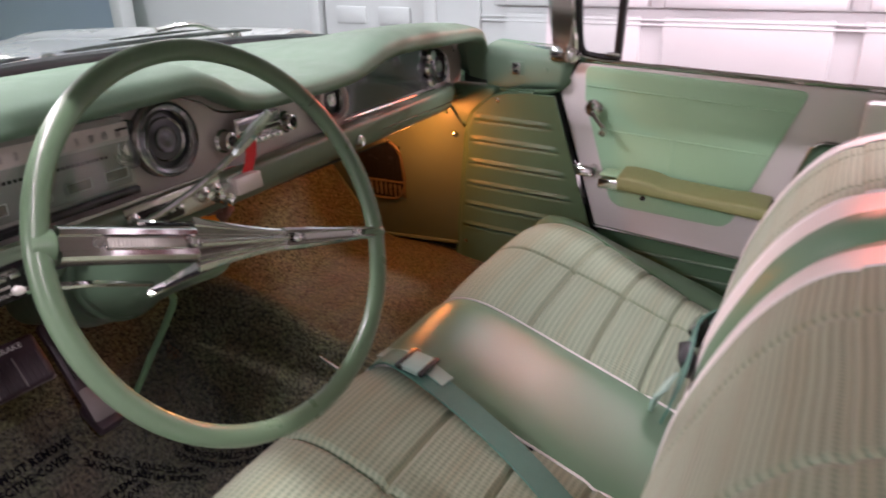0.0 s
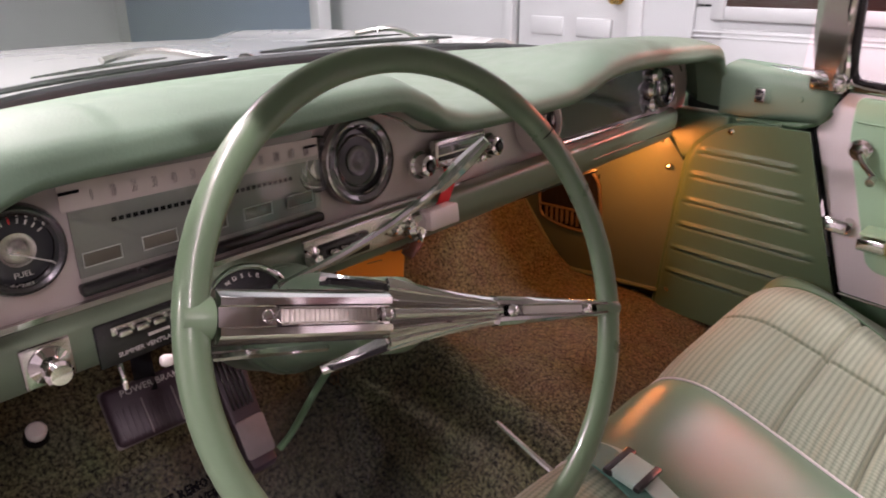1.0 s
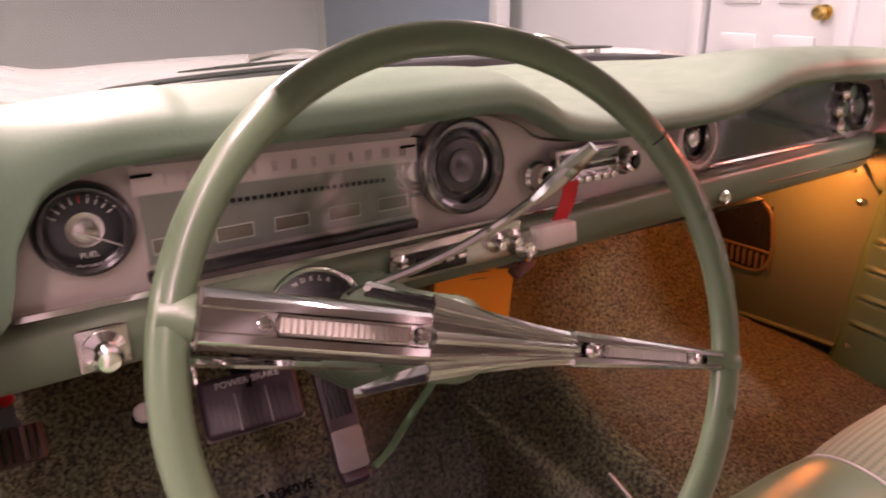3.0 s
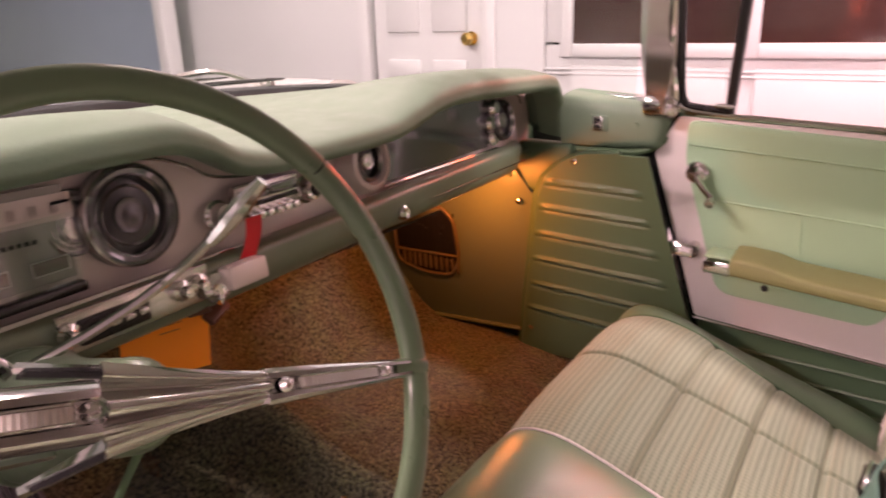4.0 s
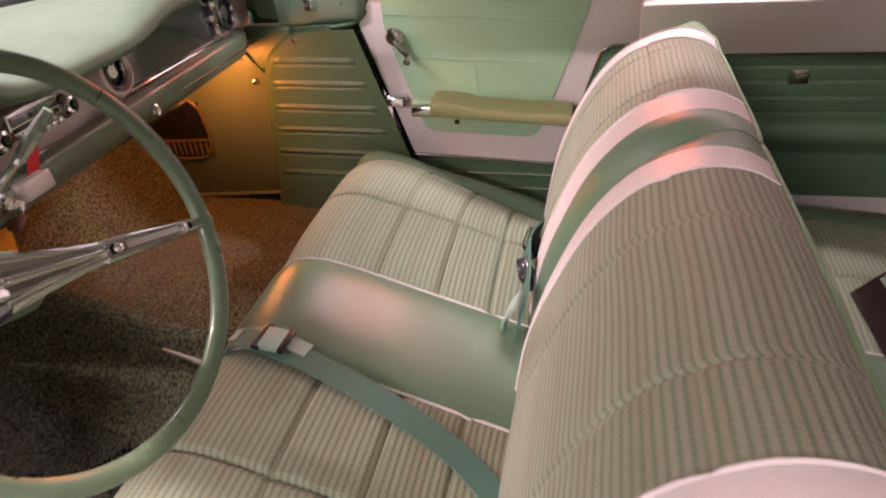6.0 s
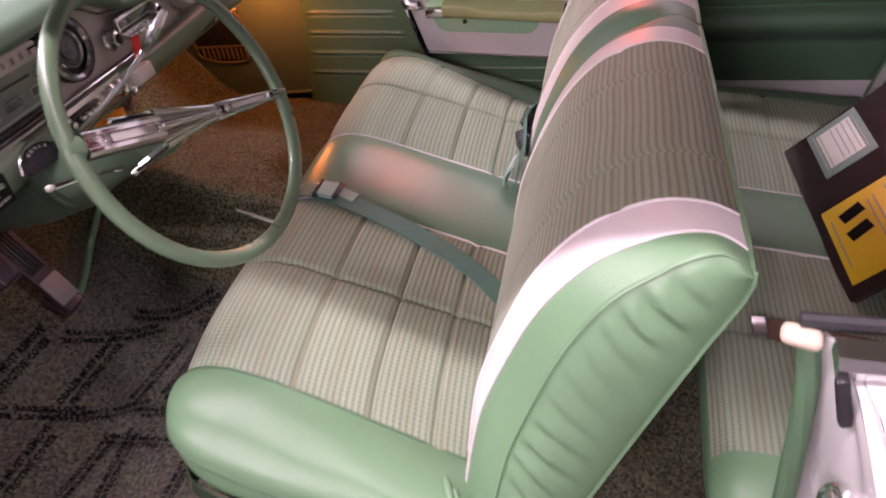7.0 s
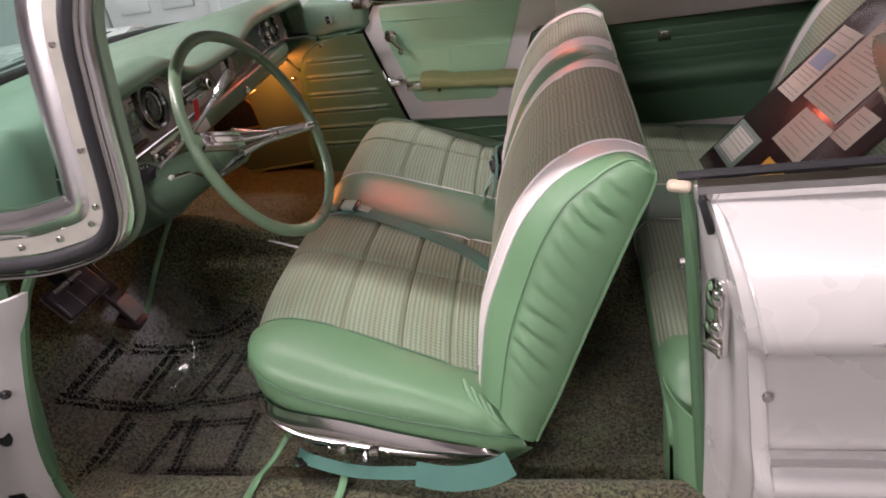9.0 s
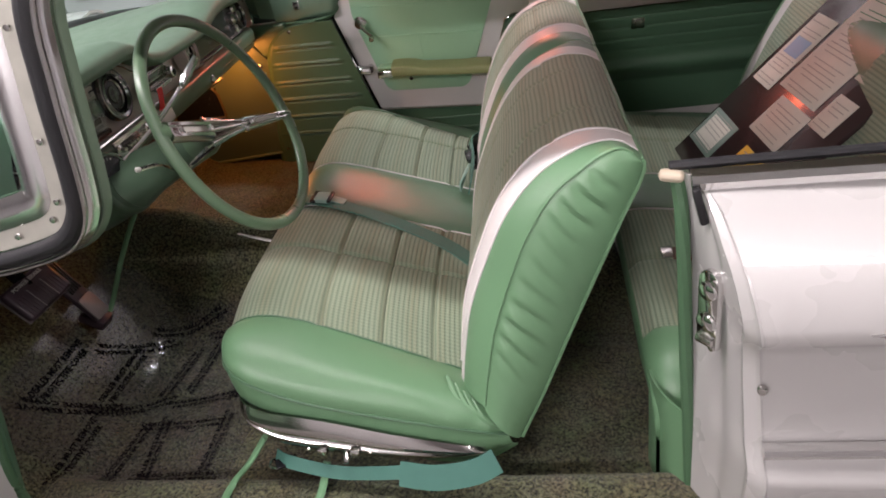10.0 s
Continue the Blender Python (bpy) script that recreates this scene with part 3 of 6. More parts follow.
# driver side front pillar with the wrap-round windshield's foot
PILLAR = [(0.40, -0.74, 1.46), (0.355, -0.80, 1.325), (0.345, -0.825, 1.203), (0.335, -0.84, 1.06), (0.318, -0.842, 1.0), (0.275, -0.843, 0.958), (0.20, -0.844, 0.936), (0.112, -0.846, 0.925), (-0.05, -0.85, 0.930), (-0.35, -0.84, 0.95)]


def pillar_strip(off0, off1, dy0, dy1):
    """A band that follows the pillar between two distances inside its outer line."""
    pts = catmull(PILLAR, 6)
    out0, out1 = [], []
    for i, p in enumerate(pts):
        d = (pts[min(i + 1, len(pts) - 1)] - pts[max(i - 1, 0)]).normalized()
        inward = Vector((d.z, 0, -d.x)).normalized()
        out0.append(p + inward * off0 + Vector((0, dy0, 0)))
        out1.append(p + inward * off1 + Vector((0, dy1, 0)))
    return out0, out1


def band(off0, off1, dy0, dy1, bulge=0.0, thick=0.004):
    a, b = pillar_strip(off0, off1, dy0, dy1)
    k = len(a) - 1

    def fn(u, v):
        p = a[round(u * k)].lerp(b[round(u * k)], v)
        p.y -= bulge * math.sin(math.pi * v)
        return p

    return surf(fn, k, 6, thick)


pillar = thing("front_pillar", (0.2, -0.8, 0.9), "wrap-round windshield pillar with black seal and chrome edging", "pillar")
part("outer_lip", band(-0.008, 0.002, -0.010, -0.026, 0.004), BRIGHT_TRIM, pillar, "thin bright metal lip")
part("inner_garnish", band(-0.014, -0.004, 0.016, 0.004, 0.006), GREEN_PAINT, pillar, "green painted inner garnish")
part("rubber_seal", band(0.003, 0.034, -0.022, -0.030, 0.014), RUBBER, pillar, "black rubber door seal")
part("frame", band(0.034, 0.066, -0.022, -0.018, 0.0), FRAME_GREY, pillar, "aged cream painted frame")
part("edge_trim", band(-0.004, 0.004, -0.036, -0.036, 0.006), CHROME_DULL, pillar)
part("chrome_moulding", band(0.064, 0.112, -0.0185, -0.012, 0.009, 0.0), BRIGHT_TRIM, pillar, "bright chrome reveal moulding")
part("back_cover", band(0.0, 0.11, 0.006, 0.010, 0.0), GREEN_PAINT, pillar)
a, b = pillar_strip(0.050, 0.052, -0.024, -0.024)
for i in (8, 15, 21, 28, 36, 42, 48):
    part("screw", lathe([(0, 0.004), (0.005, 0.003), (0.006, 0)], frame_of((0, -1, 0), at=a[i]), 8), CHROME_DULL, pillar)

cowl = thing("front_door_jamb", (-0.1, -0.93, 0.2), "white painted front door jamb with hinge holes", "door jamb")


def front_jamb(u, v):
    z = 0.17 + 0.72 * v
    a = curve_at([(0.17, -0.115), (0.26, -0.100), (0.335, -0.092), (0.449, -0.088), (0.543, -0.070), (0.683, -0.025), (0.792, 0.022), (0.89, 0.085)], z)[0]
    x = a - 0.30 * u
    return (x, -0.875 - 0.10 * min(1, u * 1.6) ** 0.6, z)


part("jamb_panel", surf(front_jamb, 16, 24, 0.006), WHITE_PAINT, cowl)
part("windlace", tube([(0.135, -0.862, 0.955), (0.104, -0.866, 0.925), (0.052, -0.868, 0.852), (-0.004, -0.868, 0.735), (-0.053, -0.868, 0.604), (-0.082, -0.868, 0.50), (-0.090, -0.868, 0.42), (-0.082, -0.870, 0.365), (-0.055, -0.880, 0.328)], 0.010, 8, smooth=5), WINDLACE, cowl, "green cloth windlace")
part("access_hole", prism([(0.014 * math.cos(t), 0.022 * math.sin(t)) for t in np.linspace(0, 2 * math.pi, 17)[:-1]], 0.010, frame_of((0.55, -1, 0), at=(-0.098, -0.914, 0.580))), BLACK, cowl, "dark oval access hole")
part("access_hole", prism([(-0.015, 0.020), (-0.010, -0.022), (0.016, -0.026), (0.013, 0.014)], 0.010, frame_of((0.45, -1, 0), at=(-0.139, -0.924, 0.413))), BLACK, cowl, "dark four-sided access hole")
part("bolt", lathe([(0, 0.010), (0.005, 0.009), (0.007, 0.004), (0.010, 0.003), (0.011, 0)], frame_of((0.7, -1, 0), at=(-0.047, -0.905, 0.684)), 10), DARK_METAL, cowl)
plate = part("label_plate", rbox((0.030, 0.022, 0.002), frame_of((0.55, -1, 0), at=(-0.046, -0.912, 0.752)), 0.0005), CARD, cowl, "small worn printed label")
for k in range(3):
    part("text_bar", rbox((0.022, 0.003, 0.001), frame_of((0.55, -1, 0), at=(-0.046, -0.912, 0.752)) @ Matrix.Translation((0, 0.006 - 0.006 * k, 0.0014)), 0), INK, plate)
part("inner_kick_panel", surf(lambda u, v: (-0.115 - 0.50 * u + 0.15 * v, -0.866, 0.30 + 0.6 * v), 6, 6, 0.01), DARK_VINYL, cowl, "dark green kick panel")
part("sill_plate", rbox((1.36, 0.04, 0.03), pose(0.54, -1.000, 0.316), 0.008), WHITE_PAINT, cowl, "metal sill plate")
part("sill_body", rbox((1.5, 0.06, 0.16), pose(0.54, -1.000, 0.218), 0.02), WHITE_PAINT, cowl)

# hood, cowl top and fenders beyond the glass
front = thing("car_front", (-1.5, 0, 0.5), "white hood and front fenders of the car", "car body")
part("hood", surf(lambda u, v: (-0.62 - 1.5 * u, -0.86 + 1.72 * v, 1.035 - 0.06 * u * u + 0.035 * math.cos((v - 0.5) * 2.6) + 0.03 * math.exp(-(((abs(v - 0.5) - 0.46) / 0.05) ** 2))), 20, 40, 0.01), WHITE_PAINT, front)
for s in (-1, 1):
    part("fender", surf(lambda u, v: (-0.275 + 0.175 * s - 2.0 * u, s * (0.87 + 0.10 * math.sin(1.5 * v)), 1.03 - 0.05 * u - 0.7 * (1 - math.cos(1.5 * v))), 14, 10, 0.01), WHITE_PAINT, front)
part("cowl_top", surf(lambda u, v: (-0.50 - 0.16 * u - 0.10 * math.cos((v - 0.5) * 2.8), -0.80 + 1.6 * v, 1.055 - 0.005 * u), 6, 24, 0.006), GREEN_PAINT, front)

# windshield, one wrapped sheet of glass, and its rubber foot
WBASE = [(0.245, -0.838, 1.035), (0.0, -0.86, 1.02), (-0.22, -0.82, 1.035), (-0.42, -0.68, 1.06), (-0.55, -0.40, 1.075), (-0.60, 0, 1.08), (-0.55, 0.40, 1.075), (-0.42, 0.68, 1.06), (-0.22, 0.79, 1.035), (0.02, 0.81, 1.02), (0.24, 0.765, 1.02)]
wb = catmull(WBASE, 6)
WTOP = [(0.30, -0.768, 1.42), (0.22, -0.74, 1.42), (0.15, -0.66, 1.42), (0.09, -0.55, 1.43), (0.05, -0.32, 1.44), (0.03, 0, 1.45), (0.05, 0.33, 1.44), (0.09, 0.57, 1.43), (0.15, 0.68, 1.42), (0.22, 0.71, 1.42), (0.29, 0.68, 1.42)]
wt = catmull(WTOP, 6)
shield = thing("windshield", (-0.55, 0, 1.07), "wrap-round tinted windshield with a black rubber foot", "windshield")
gl = part("glass", surf(lambda u, v: wb[round(u * (len(wb) - 1))].lerp(wt[round(u * (len(wb) - 1))], v), len(wb) - 1, 8), WINDSHIELD, shield)
gl.visible_shadow = False
part("rubber_foot", tube(wb[7:-6], 0.020, 8, flat=0.014, scale=lambda t: min(1, 0.15 + 8 * t, 0.15 + 8 * (1 - t))), RUBBER, shield, "black rubber gasket")
part("header_rail", tube(wt, 0.022, 8), GREEN_PAINT, shield, "green windshield header")


def wiper(y0, y1, dx):
    w = thing("wiper", (-0.60, (y0 + y1) / 2, 1.08), "black windshield wiper with a steel arm", "wiper", "windshield wipers")
    pts = [(-0.66 + 0.16 * abs(y / 0.6) ** 2.5 + dx, y, 1.112 + 0.004 * math.sin(3 * y)) for y in np.linspace(y0, y1, 9)]
    part("blade", tube([Vector(p) + Vector((0, 0, -0.010)) for p in pts], 0.006, 6, smooth=3, flat=0.009, scale=lambda t: 0.3 + 0.7 * math.sin(math.pi * t) ** 0.4), RUBBER, w)
    part("bridge", tube([Vector(p) + Vector((0.0, 0, 0.002)) for p in pts[2:-2]], 0.004, 6, scale=lambda t: 0.4 + 0.6 * math.sin(math.pi * t)), BLACK, w)
    part("arm", tube([Vector(pts[4]) + Vector((0, 0, 0.012)), Vector(pts[6]) + Vector((-0.03, 0, 0.014)), (-0.70 + dx, y1 + 0.06, 1.075)], 0.007, 6, smooth=4), CHROME_DULL, w, "steel wiper arm")
    part("pivot", lathe([(0, 0.03), (0.016, 0.026), (0.020, 0.0), (0.022, -0.03)], Matrix.Translation((-0.70 + dx, y1 + 0.07, 1.07)), 12), CHROME_DULL, w)


wiper(-0.62, -0.08, 0.03)
wiper(0.0, 0.50, 0.03)

# soft top overhead, unseen: placed by the shadow edge on the seat
top = thing("convertible_top", (1.2, 0, 1.4), "raised soft top over the seats, out of view, rear closed to block light", "soft top", kind="structure")


def top_edge(x):
    """Driver side and passenger side edge of the roof at a place along the car."""
    return max(-0.81, -0.68 - 0.18 * (x - 0.5)), min(0.78, 0.62 + 0.10 * (x - 0.4))


def roof(u, v):
    x = 0.20 + 1.9 * u
    a, b = top_edge(x)
    return (x, a * (1 - v) + b * v, 1.395 + 0.075 * math.sin(math.pi * v) + 0.03 * math.sin(math.pi * u))


# Unseen curtain and quarter cloths, added to block light from the rear.
part("rear_light_block", surf(lambda u, v: (2.24 - 0.12 * v, -0.81 + 1.59 * u, 0.94 + 0.47 * v), 8, 6, 0.010), LINER, top)
part("roof_cloth", surf(roof, 14, 18, 0.012), LINER, top)
for k in (0, 1):
    part("quarter_light_block", surf(lambda u, v: (1.80 + 0.45 * u - 0.10 * v * (1 - u), top_edge(2.1)[k], 0.98 + 0.425 * v), 6, 6, 0.010), LINER, top)
# ---------------------------------------------------------------- front bench seat
CUSH = [(0.0, 0.385, 0.40), (0.10, 0.346, 0.50), (0.20, 0.326, 0.570), (0.28, 0.332, 0.622), (0.35, 0.364, 0.655), (0.43, 0.425, 0.664), (0.55, 0.510, 0.643), (0.70, 0.628, 0.605), (0.85, 0.745, 0.565), (1.0, 0.87, 0.525)]


def askew(y):
    """The bench runs a little askew to the plan's axes: its passenger end stands further forward."""
    return -0.042 * (y + 0.40)


def groove(x, at, w=0.0045, d=0.008):
    return -d * math.exp(-(((x - at) / w) ** 2))


def edge_drop(x, y):
    """How far the cushion falls away towards its outer edges, more so at the back."""
    k = max(0.0, (abs(y + 0.03) - 0.40) / 0.215) ** 2
    return -k * (0.010 + 0.13 * max(0.0, x - 0.50))


def cushion(y0, y1, seams_x=(), seams_y=(), crown=0.008):
    def fn(u, v):
        x, z = curve_at(CUSH, u)
        y = y0 + (y1 - y0) * v
        puff = crown * (1 - (2 * v - 1) ** 4)
        z += puff + edge_drop(x, y)
        for s in seams_x:
            z += groove(x, s) if u > 0.3 else 0
        for s in seams_y:
            z += groove(y, s)
        z += 0.002 * noise.noise((x * 9, y * 9, 1.3))
        return (x + askew(y), y, z)

    return fn


def seam_line(fn, v, r=0.0035, u0=0.05, u1=1.0, n=40):
    return tube([Vector(fn(u0 + (u1 - u0) * i / n, v)) + Vector((0, 0, r * 0.6)) for i in range(n + 1)], r, 6, up=(0, 1, 0))


seat = thing("front_bench_seat", (0.6, -0.03, 0.27), "bench seat in ribbed cream and green tweed with mint vinyl bolsters", "car seat")
DR_OUT, C0, C1, PS_OUT = -0.645, -0.172, 0.100, 0.600
fd = cushion(DR_OUT, C0, (0.53, 0.648, 0.748), (-0.40,), 0.016)
fc = cushion(C0, C1, (), (), 0.012)
fp = cushion(C1, PS_OUT, (0.533, 0.648, 0.748), (0.352,), 0.016)
part("driver_cushion", surf(fd, 190, 110), TWEED, seat, "ribbed tweed cushion panel")
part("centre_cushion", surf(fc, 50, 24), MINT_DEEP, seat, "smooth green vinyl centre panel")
part("passenger_cushion", surf(fp, 190, 110), TWEED, seat, "ribbed tweed cushion panel")
for fn, v in ((fd, 1.0), (fp, 0.0), (fd, 0.0), (fp, 1.0)):
    part("piping", seam_line(fn, v, 0.0024 if fn is fd and v == 1.0 or fn is fp and v == 0.0 else 0.0022), WHITE_VINYL if v == 1.0 and fn is fd or v == 0.0 and fn is fp else PIPING, seat)


EDGE = catmull([(0.340, -0.655, 0.602), (0.350, -0.705, 0.606), (0.376, -0.748, 0.602), (0.425, -0.771, 0.580), (0.512, -0.776, 0.541), (0.646, -0.776, 0.500), (0.767, -0.776, 0.470), (0.850, -0.773, 0.448), (0.905, -0.765, 0.432)], 5)
BAND_FOOT = catmull([(0.352, -0.640, 0.470), (0.362, -0.690, 0.475), (0.385, -0.728, 0.475), (0.440, -0.752, 0.455), (0.520, -0.758, 0.425), (0.646, -0.760, 0.388), (0.760, -0.760, 0.358), (0.850, -0.755, 0.352), (0.920, -0.745, 0.385)], 5)


def along(pts, u):
    i = u * (len(pts) - 1)
    k = min(int(i), len(pts) - 2)
    return pts[k].lerp(pts[k + 1], i - k)


def mirrored(p, side):
    return Vector((p.x, p.y, p.z)) if side < 0 else Vector((p.x + askew(PS_OUT - 0.645 - p.y) - askew(p.y), PS_OUT + (-0.645 - p.y), p.z))


def bolster(side):
    """The rounded vinyl end of the cushion, from the tweed's seam out to the piped edge."""
    yin = DR_OUT if side < 0 else PS_OUT

    def fn(u, v):
        c = 0.285 + 0.715 * u**1.05
        x, z = curve_at(CUSH, c)
        z += edge_drop(x, yin)
        pip = mirrored(along(EDGE, u), side)
        x += askew(yin)
        a = v * math.pi / 2
        w = 0.0016 * noise.noise((x * 14, v * 4, side))
        if u > 0.72 and v > 0.35:
            w += 0.0045 * math.sin(85 * x + 7 * v) * (u - 0.72) / 0.28 * (v - 0.35)
        k = math.sin(a) ** 0.9
        puff = 0.006 * math.sin(math.pi * v)
        return (x + (pip.x - x) * k, yin + (pip.y - yin) * k + side * w, pip.z + (z - pip.z) * math.cos(a) ** 0.85 + puff + w)

    return fn


# Driver side in mint, passenger side in the deeper mint of the centre.
for side, lab in ((-1, "driver_bolster"), (1, "passenger_bolster")):
    fb = bolster(side)
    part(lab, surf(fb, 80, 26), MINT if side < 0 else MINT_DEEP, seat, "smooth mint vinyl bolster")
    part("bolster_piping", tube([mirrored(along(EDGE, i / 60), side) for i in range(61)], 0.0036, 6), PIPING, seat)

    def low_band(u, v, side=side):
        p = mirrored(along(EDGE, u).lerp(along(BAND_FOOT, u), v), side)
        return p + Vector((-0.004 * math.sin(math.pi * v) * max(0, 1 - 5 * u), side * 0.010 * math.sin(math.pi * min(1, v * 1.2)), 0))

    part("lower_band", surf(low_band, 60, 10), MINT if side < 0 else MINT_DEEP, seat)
# tucked folds where the cushion meets the seat back
for k in range(4):
    part("tuck_fold", tube([(0.792 + 0.016 * k, -0.700 - 0.010 * k, 0.528 - 0.012 * k), (0.812 + 0.016 * k, -0.735 - 0.008 * k, 0.500 - 0.010 * k), (0.838 + 0.018 * k, -0.756 - 0.003 * k, 0.474 - 0.009 * k)], 0.0075, 8, smooth=4, scale=lambda t: 0.3 + 0.7 * math.sin(math.pi * min(1, 0.1 + 0.85 * t))), MINT, seat)

# chrome valance along the driver side of the seat base
VAL = catmull([(0.47, -0.60, 0.500), (0.385, -0.70, 0.527), (0.390, -0.765, 0.525), (0.45, -0.790, 0.503), (0.57, -0.797, 0.478), (0.70, -0.797, 0.448), (0.815, -0.790, 0.428), (0.86, -0.775, 0.418)], 5)


def valance(u, v):
    i = u * (len(VAL) - 1)
    p = VAL[int(i)].lerp(VAL[min(int(i) + 1, len(VAL) - 1)], i - int(i))
    h = float(curve_at([(0, 0.03), (0.25, 0.05), (0.5, 0.080), (0.7, 0.062), (0.9, 0.022), (1, 0.008)], u)[0])
    bulge = 0.012 * math.sin(math.pi * v) - 0.010 * math.exp(-(((v - 0.62) / 0.08) ** 2))
    return p + Vector((0, -bulge, h * (0.5 - v) - 0.012))


part("valance", surf(valance, 60, 18, 0.003), VALANCE, seat, "ribbed chrome seat valance")
for x in (0.548, 0.612):
    part("switch_button", rbox((0.020, 0.016, 0.018), pose(x, -0.809, 0.448 - 0.12 * (x - 0.54)), 0.004), CHROME, seat, "small chrome switch button")
part("switch_lever", lathe([(0, 0.024), (0.006, 0.022), (0.008, 0.01), (0.005, 0), (0.005, -0.01)], frame_of((0, -0.9, -0.5), at=(0.594, -0.806, 0.438)), 10), CHROME, seat)
for x in (0.52, 0.64):
    part("screw", lathe([(0, 0.003), (0.004, 0.002), (0.005, 0)], frame_of((0, -1, 0), at=(x, -0.811, 0.448 - 0.12 * (x - 0.54))), 8), CHROME_DULL, seat)
part("base_frame", rbox((0.42, 1.34, 0.07), pose(0.63, -0.03, 0.36, 0, 8, 0), 0.01), BLACK, seat, "dark seat frame and tracks")
part("adjust_lever", tube([(0.36, -0.02, 0.44), (0.22, -0.05, 0.50), (0.112, -0.051, 0.535)], 0.008, 8, scale=lambda t: 1 - 0.4 * t), CHROME_DULL, seat, "bare metal adjuster lever")

# split seat backs
FRONT = [(0.0, 0.812, 0.500), (0.15, 0.826, 0.585), (0.3, 0.848, 0.68), (0.45, 0.885, 0.775), (0.6, 0.932, 0.860), (0.75, 0.992, 0.925), (0.88, 1.066, 0.958), (0.95, 1.126, 0.956), (1.0, 1.167, 0.935)]
REAR = [(0.0, 0.925, 0.420), (0.2, 0.972, 0.510), (0.4, 1.022, 0.618), (0.6, 1.075, 0.730), (0.8, 1.130, 0.845), (0.93, 1.163, 0.908), (1.0, 1.167, 0.935)]


def seat_back(name, y_in, out_low, out_top, whites, label):
    """One seat back; whites gives the seams' distances in from the outer edge and from the inner edge."""
    side = -1 if out_low < y_in else 1
    bk = thing(name, (0.9, (y_in + out_low) / 2, 0.42), label, "seat back", "split front seat backs")

    def out(h):
        return out_low + (out_top - out_low) * h

    def front(u, v, lo, hi, seams=False):
        x, z = curve_at(FRONT, u)
        yo = out(u)
        y_a, y_b = y_in + lo(u), yo + hi(u)
        y = y_a + (y_b - y_a) * v
        f = (y - y_in) / (yo - y_in)
        edge = max(0.0, abs(2 * f - 1) - 0.72) / 0.28
        back = 0.050 * edge**2.2 * (1 - u**3)
        dz = -0.016 * edge**2 * u * (1 - u) * 4 - 0.010 * max(0.0, abs(2 * f - 1) - 0.88) / 0.12 * u * (1 - math.exp(-(((u - 0.95) / 0.06) ** 2)))
        dz += 0.010 * math.exp(-(((u - 0.945) / 0.055) ** 2)) * min(1, edge) * (1 if f > 0.5 else 0)
        n = 0.0
        if seams:
            n += groove(u, 0.80, 0.010, 0.006) + groove(f, 0.36, 0.006, 0.005) + groove(f, 0.70, 0.006, 0.005)
        n += 0.0025 * noise.noise((x * 7, y * 8, z * 7))
        return (x + back - n - 0.03 * (y + 0.64), y, z + dz + 0.3 * n)

    ends = side * 1.0
    tw0, tw1 = lambda h: ends * whites[3], lambda h: -ends * (whites[1] + 0.022 * (1 - h))
    wi0 = lambda h: ends * whites[2]
    wo1 = lambda h: -ends * (whites[0] + 0.036 * (1 - h))

    def strip(fn_lo, fn_hi, from_in, seams=False):
        def fn(u, v):
            a = y_in + fn_lo(u) if from_in[0] else out(u) + fn_lo(u)
            b = y_in + fn_hi(u) if from_in[1] else out(u) + fn_hi(u)
            return front(u, v, lambda h: a - y_in, lambda h: b - out(h), seams)
        return fn

    zero = lambda h: 0.0
    tweed = strip(tw0, tw1, (True, False), True)
    part("tweed_panel", surf(tweed, 130, 80), TWEED, bk, "ribbed cream and green tweed")
    part("inner_stripe", surf(strip(wi0, tw0, (True, True)), 60, 6), WHITE_VINYL, bk, "white vinyl stripe")
    part("outer_stripe", surf(strip(tw1, wo1, (False, False)), 60, 8), WHITE_VINYL, bk, "white vinyl stripe")
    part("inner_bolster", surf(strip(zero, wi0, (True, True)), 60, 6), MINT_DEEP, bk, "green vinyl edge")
    part("outer_bolster", surf(strip(wo1, zero, (False, False)), 60, 8), MINT, bk, "mint vinyl edge")
    for f, v in ((tweed, 0.0), (tweed, 1.0), (strip(wo1, zero, (False, False)), 0.0)):
        part("seam", tube([Vector(f(0.03 + 0.97 * i / 50, v)) + Vector((-0.001, 0, 0.001)) for i in range(51)], 0.0022, 5, up=(0, 1, 0)), WHITE_VINYL, bk)

    def cheek(u, v, ye=None, sgn=side, wrinkle=1.0):
        e = front(u, 1.0, lambda h: 0.0, lambda h: 0.0) if ye is None else front(u, 0.0, lambda h: 0.0, lambda h: 0.0)
        a = Vector(e)
        x, z = curve_at(REAR, u)
        b = Vector((x - 0.03 * (a.y + 0.64), a.y, z))
        p = a.lerp(b, v)
        p.y += sgn * 0.026 * math.sin(math.pi * v) ** 0.7 * (1 - 0.5 * u) * wrinkle
        s = u * 0.62
        ph = 160 * (s + 0.02 * v) + 2.8 * noise.noise((s * 6, v * 1.5, 4.0))
        fold = math.sin(ph) + 0.35 * math.sin(2 * ph + 0.8)
        rise, fall = max(0.0, min(1.0, (v - 0.03) / 0.20)), max(0.0, min(1.0, (0.98 - v) / 0.42))
        amp = 0.0029 * wrinkle * rise * rise * (3 - 2 * rise) * fall * fall * (3 - 2 * fall) * min(1, 4 * u) * min(1, 5 * (1 - u))
        p.y += sgn * amp * fold * (0.65 + 0.9 * noise.noise((s * 7, v * 2, 9.0)))
        return p

    part("side_panel", surf(lambda u, v: cheek(u, v), 110, 40), MINT, bk, "gathered mint vinyl side panel")
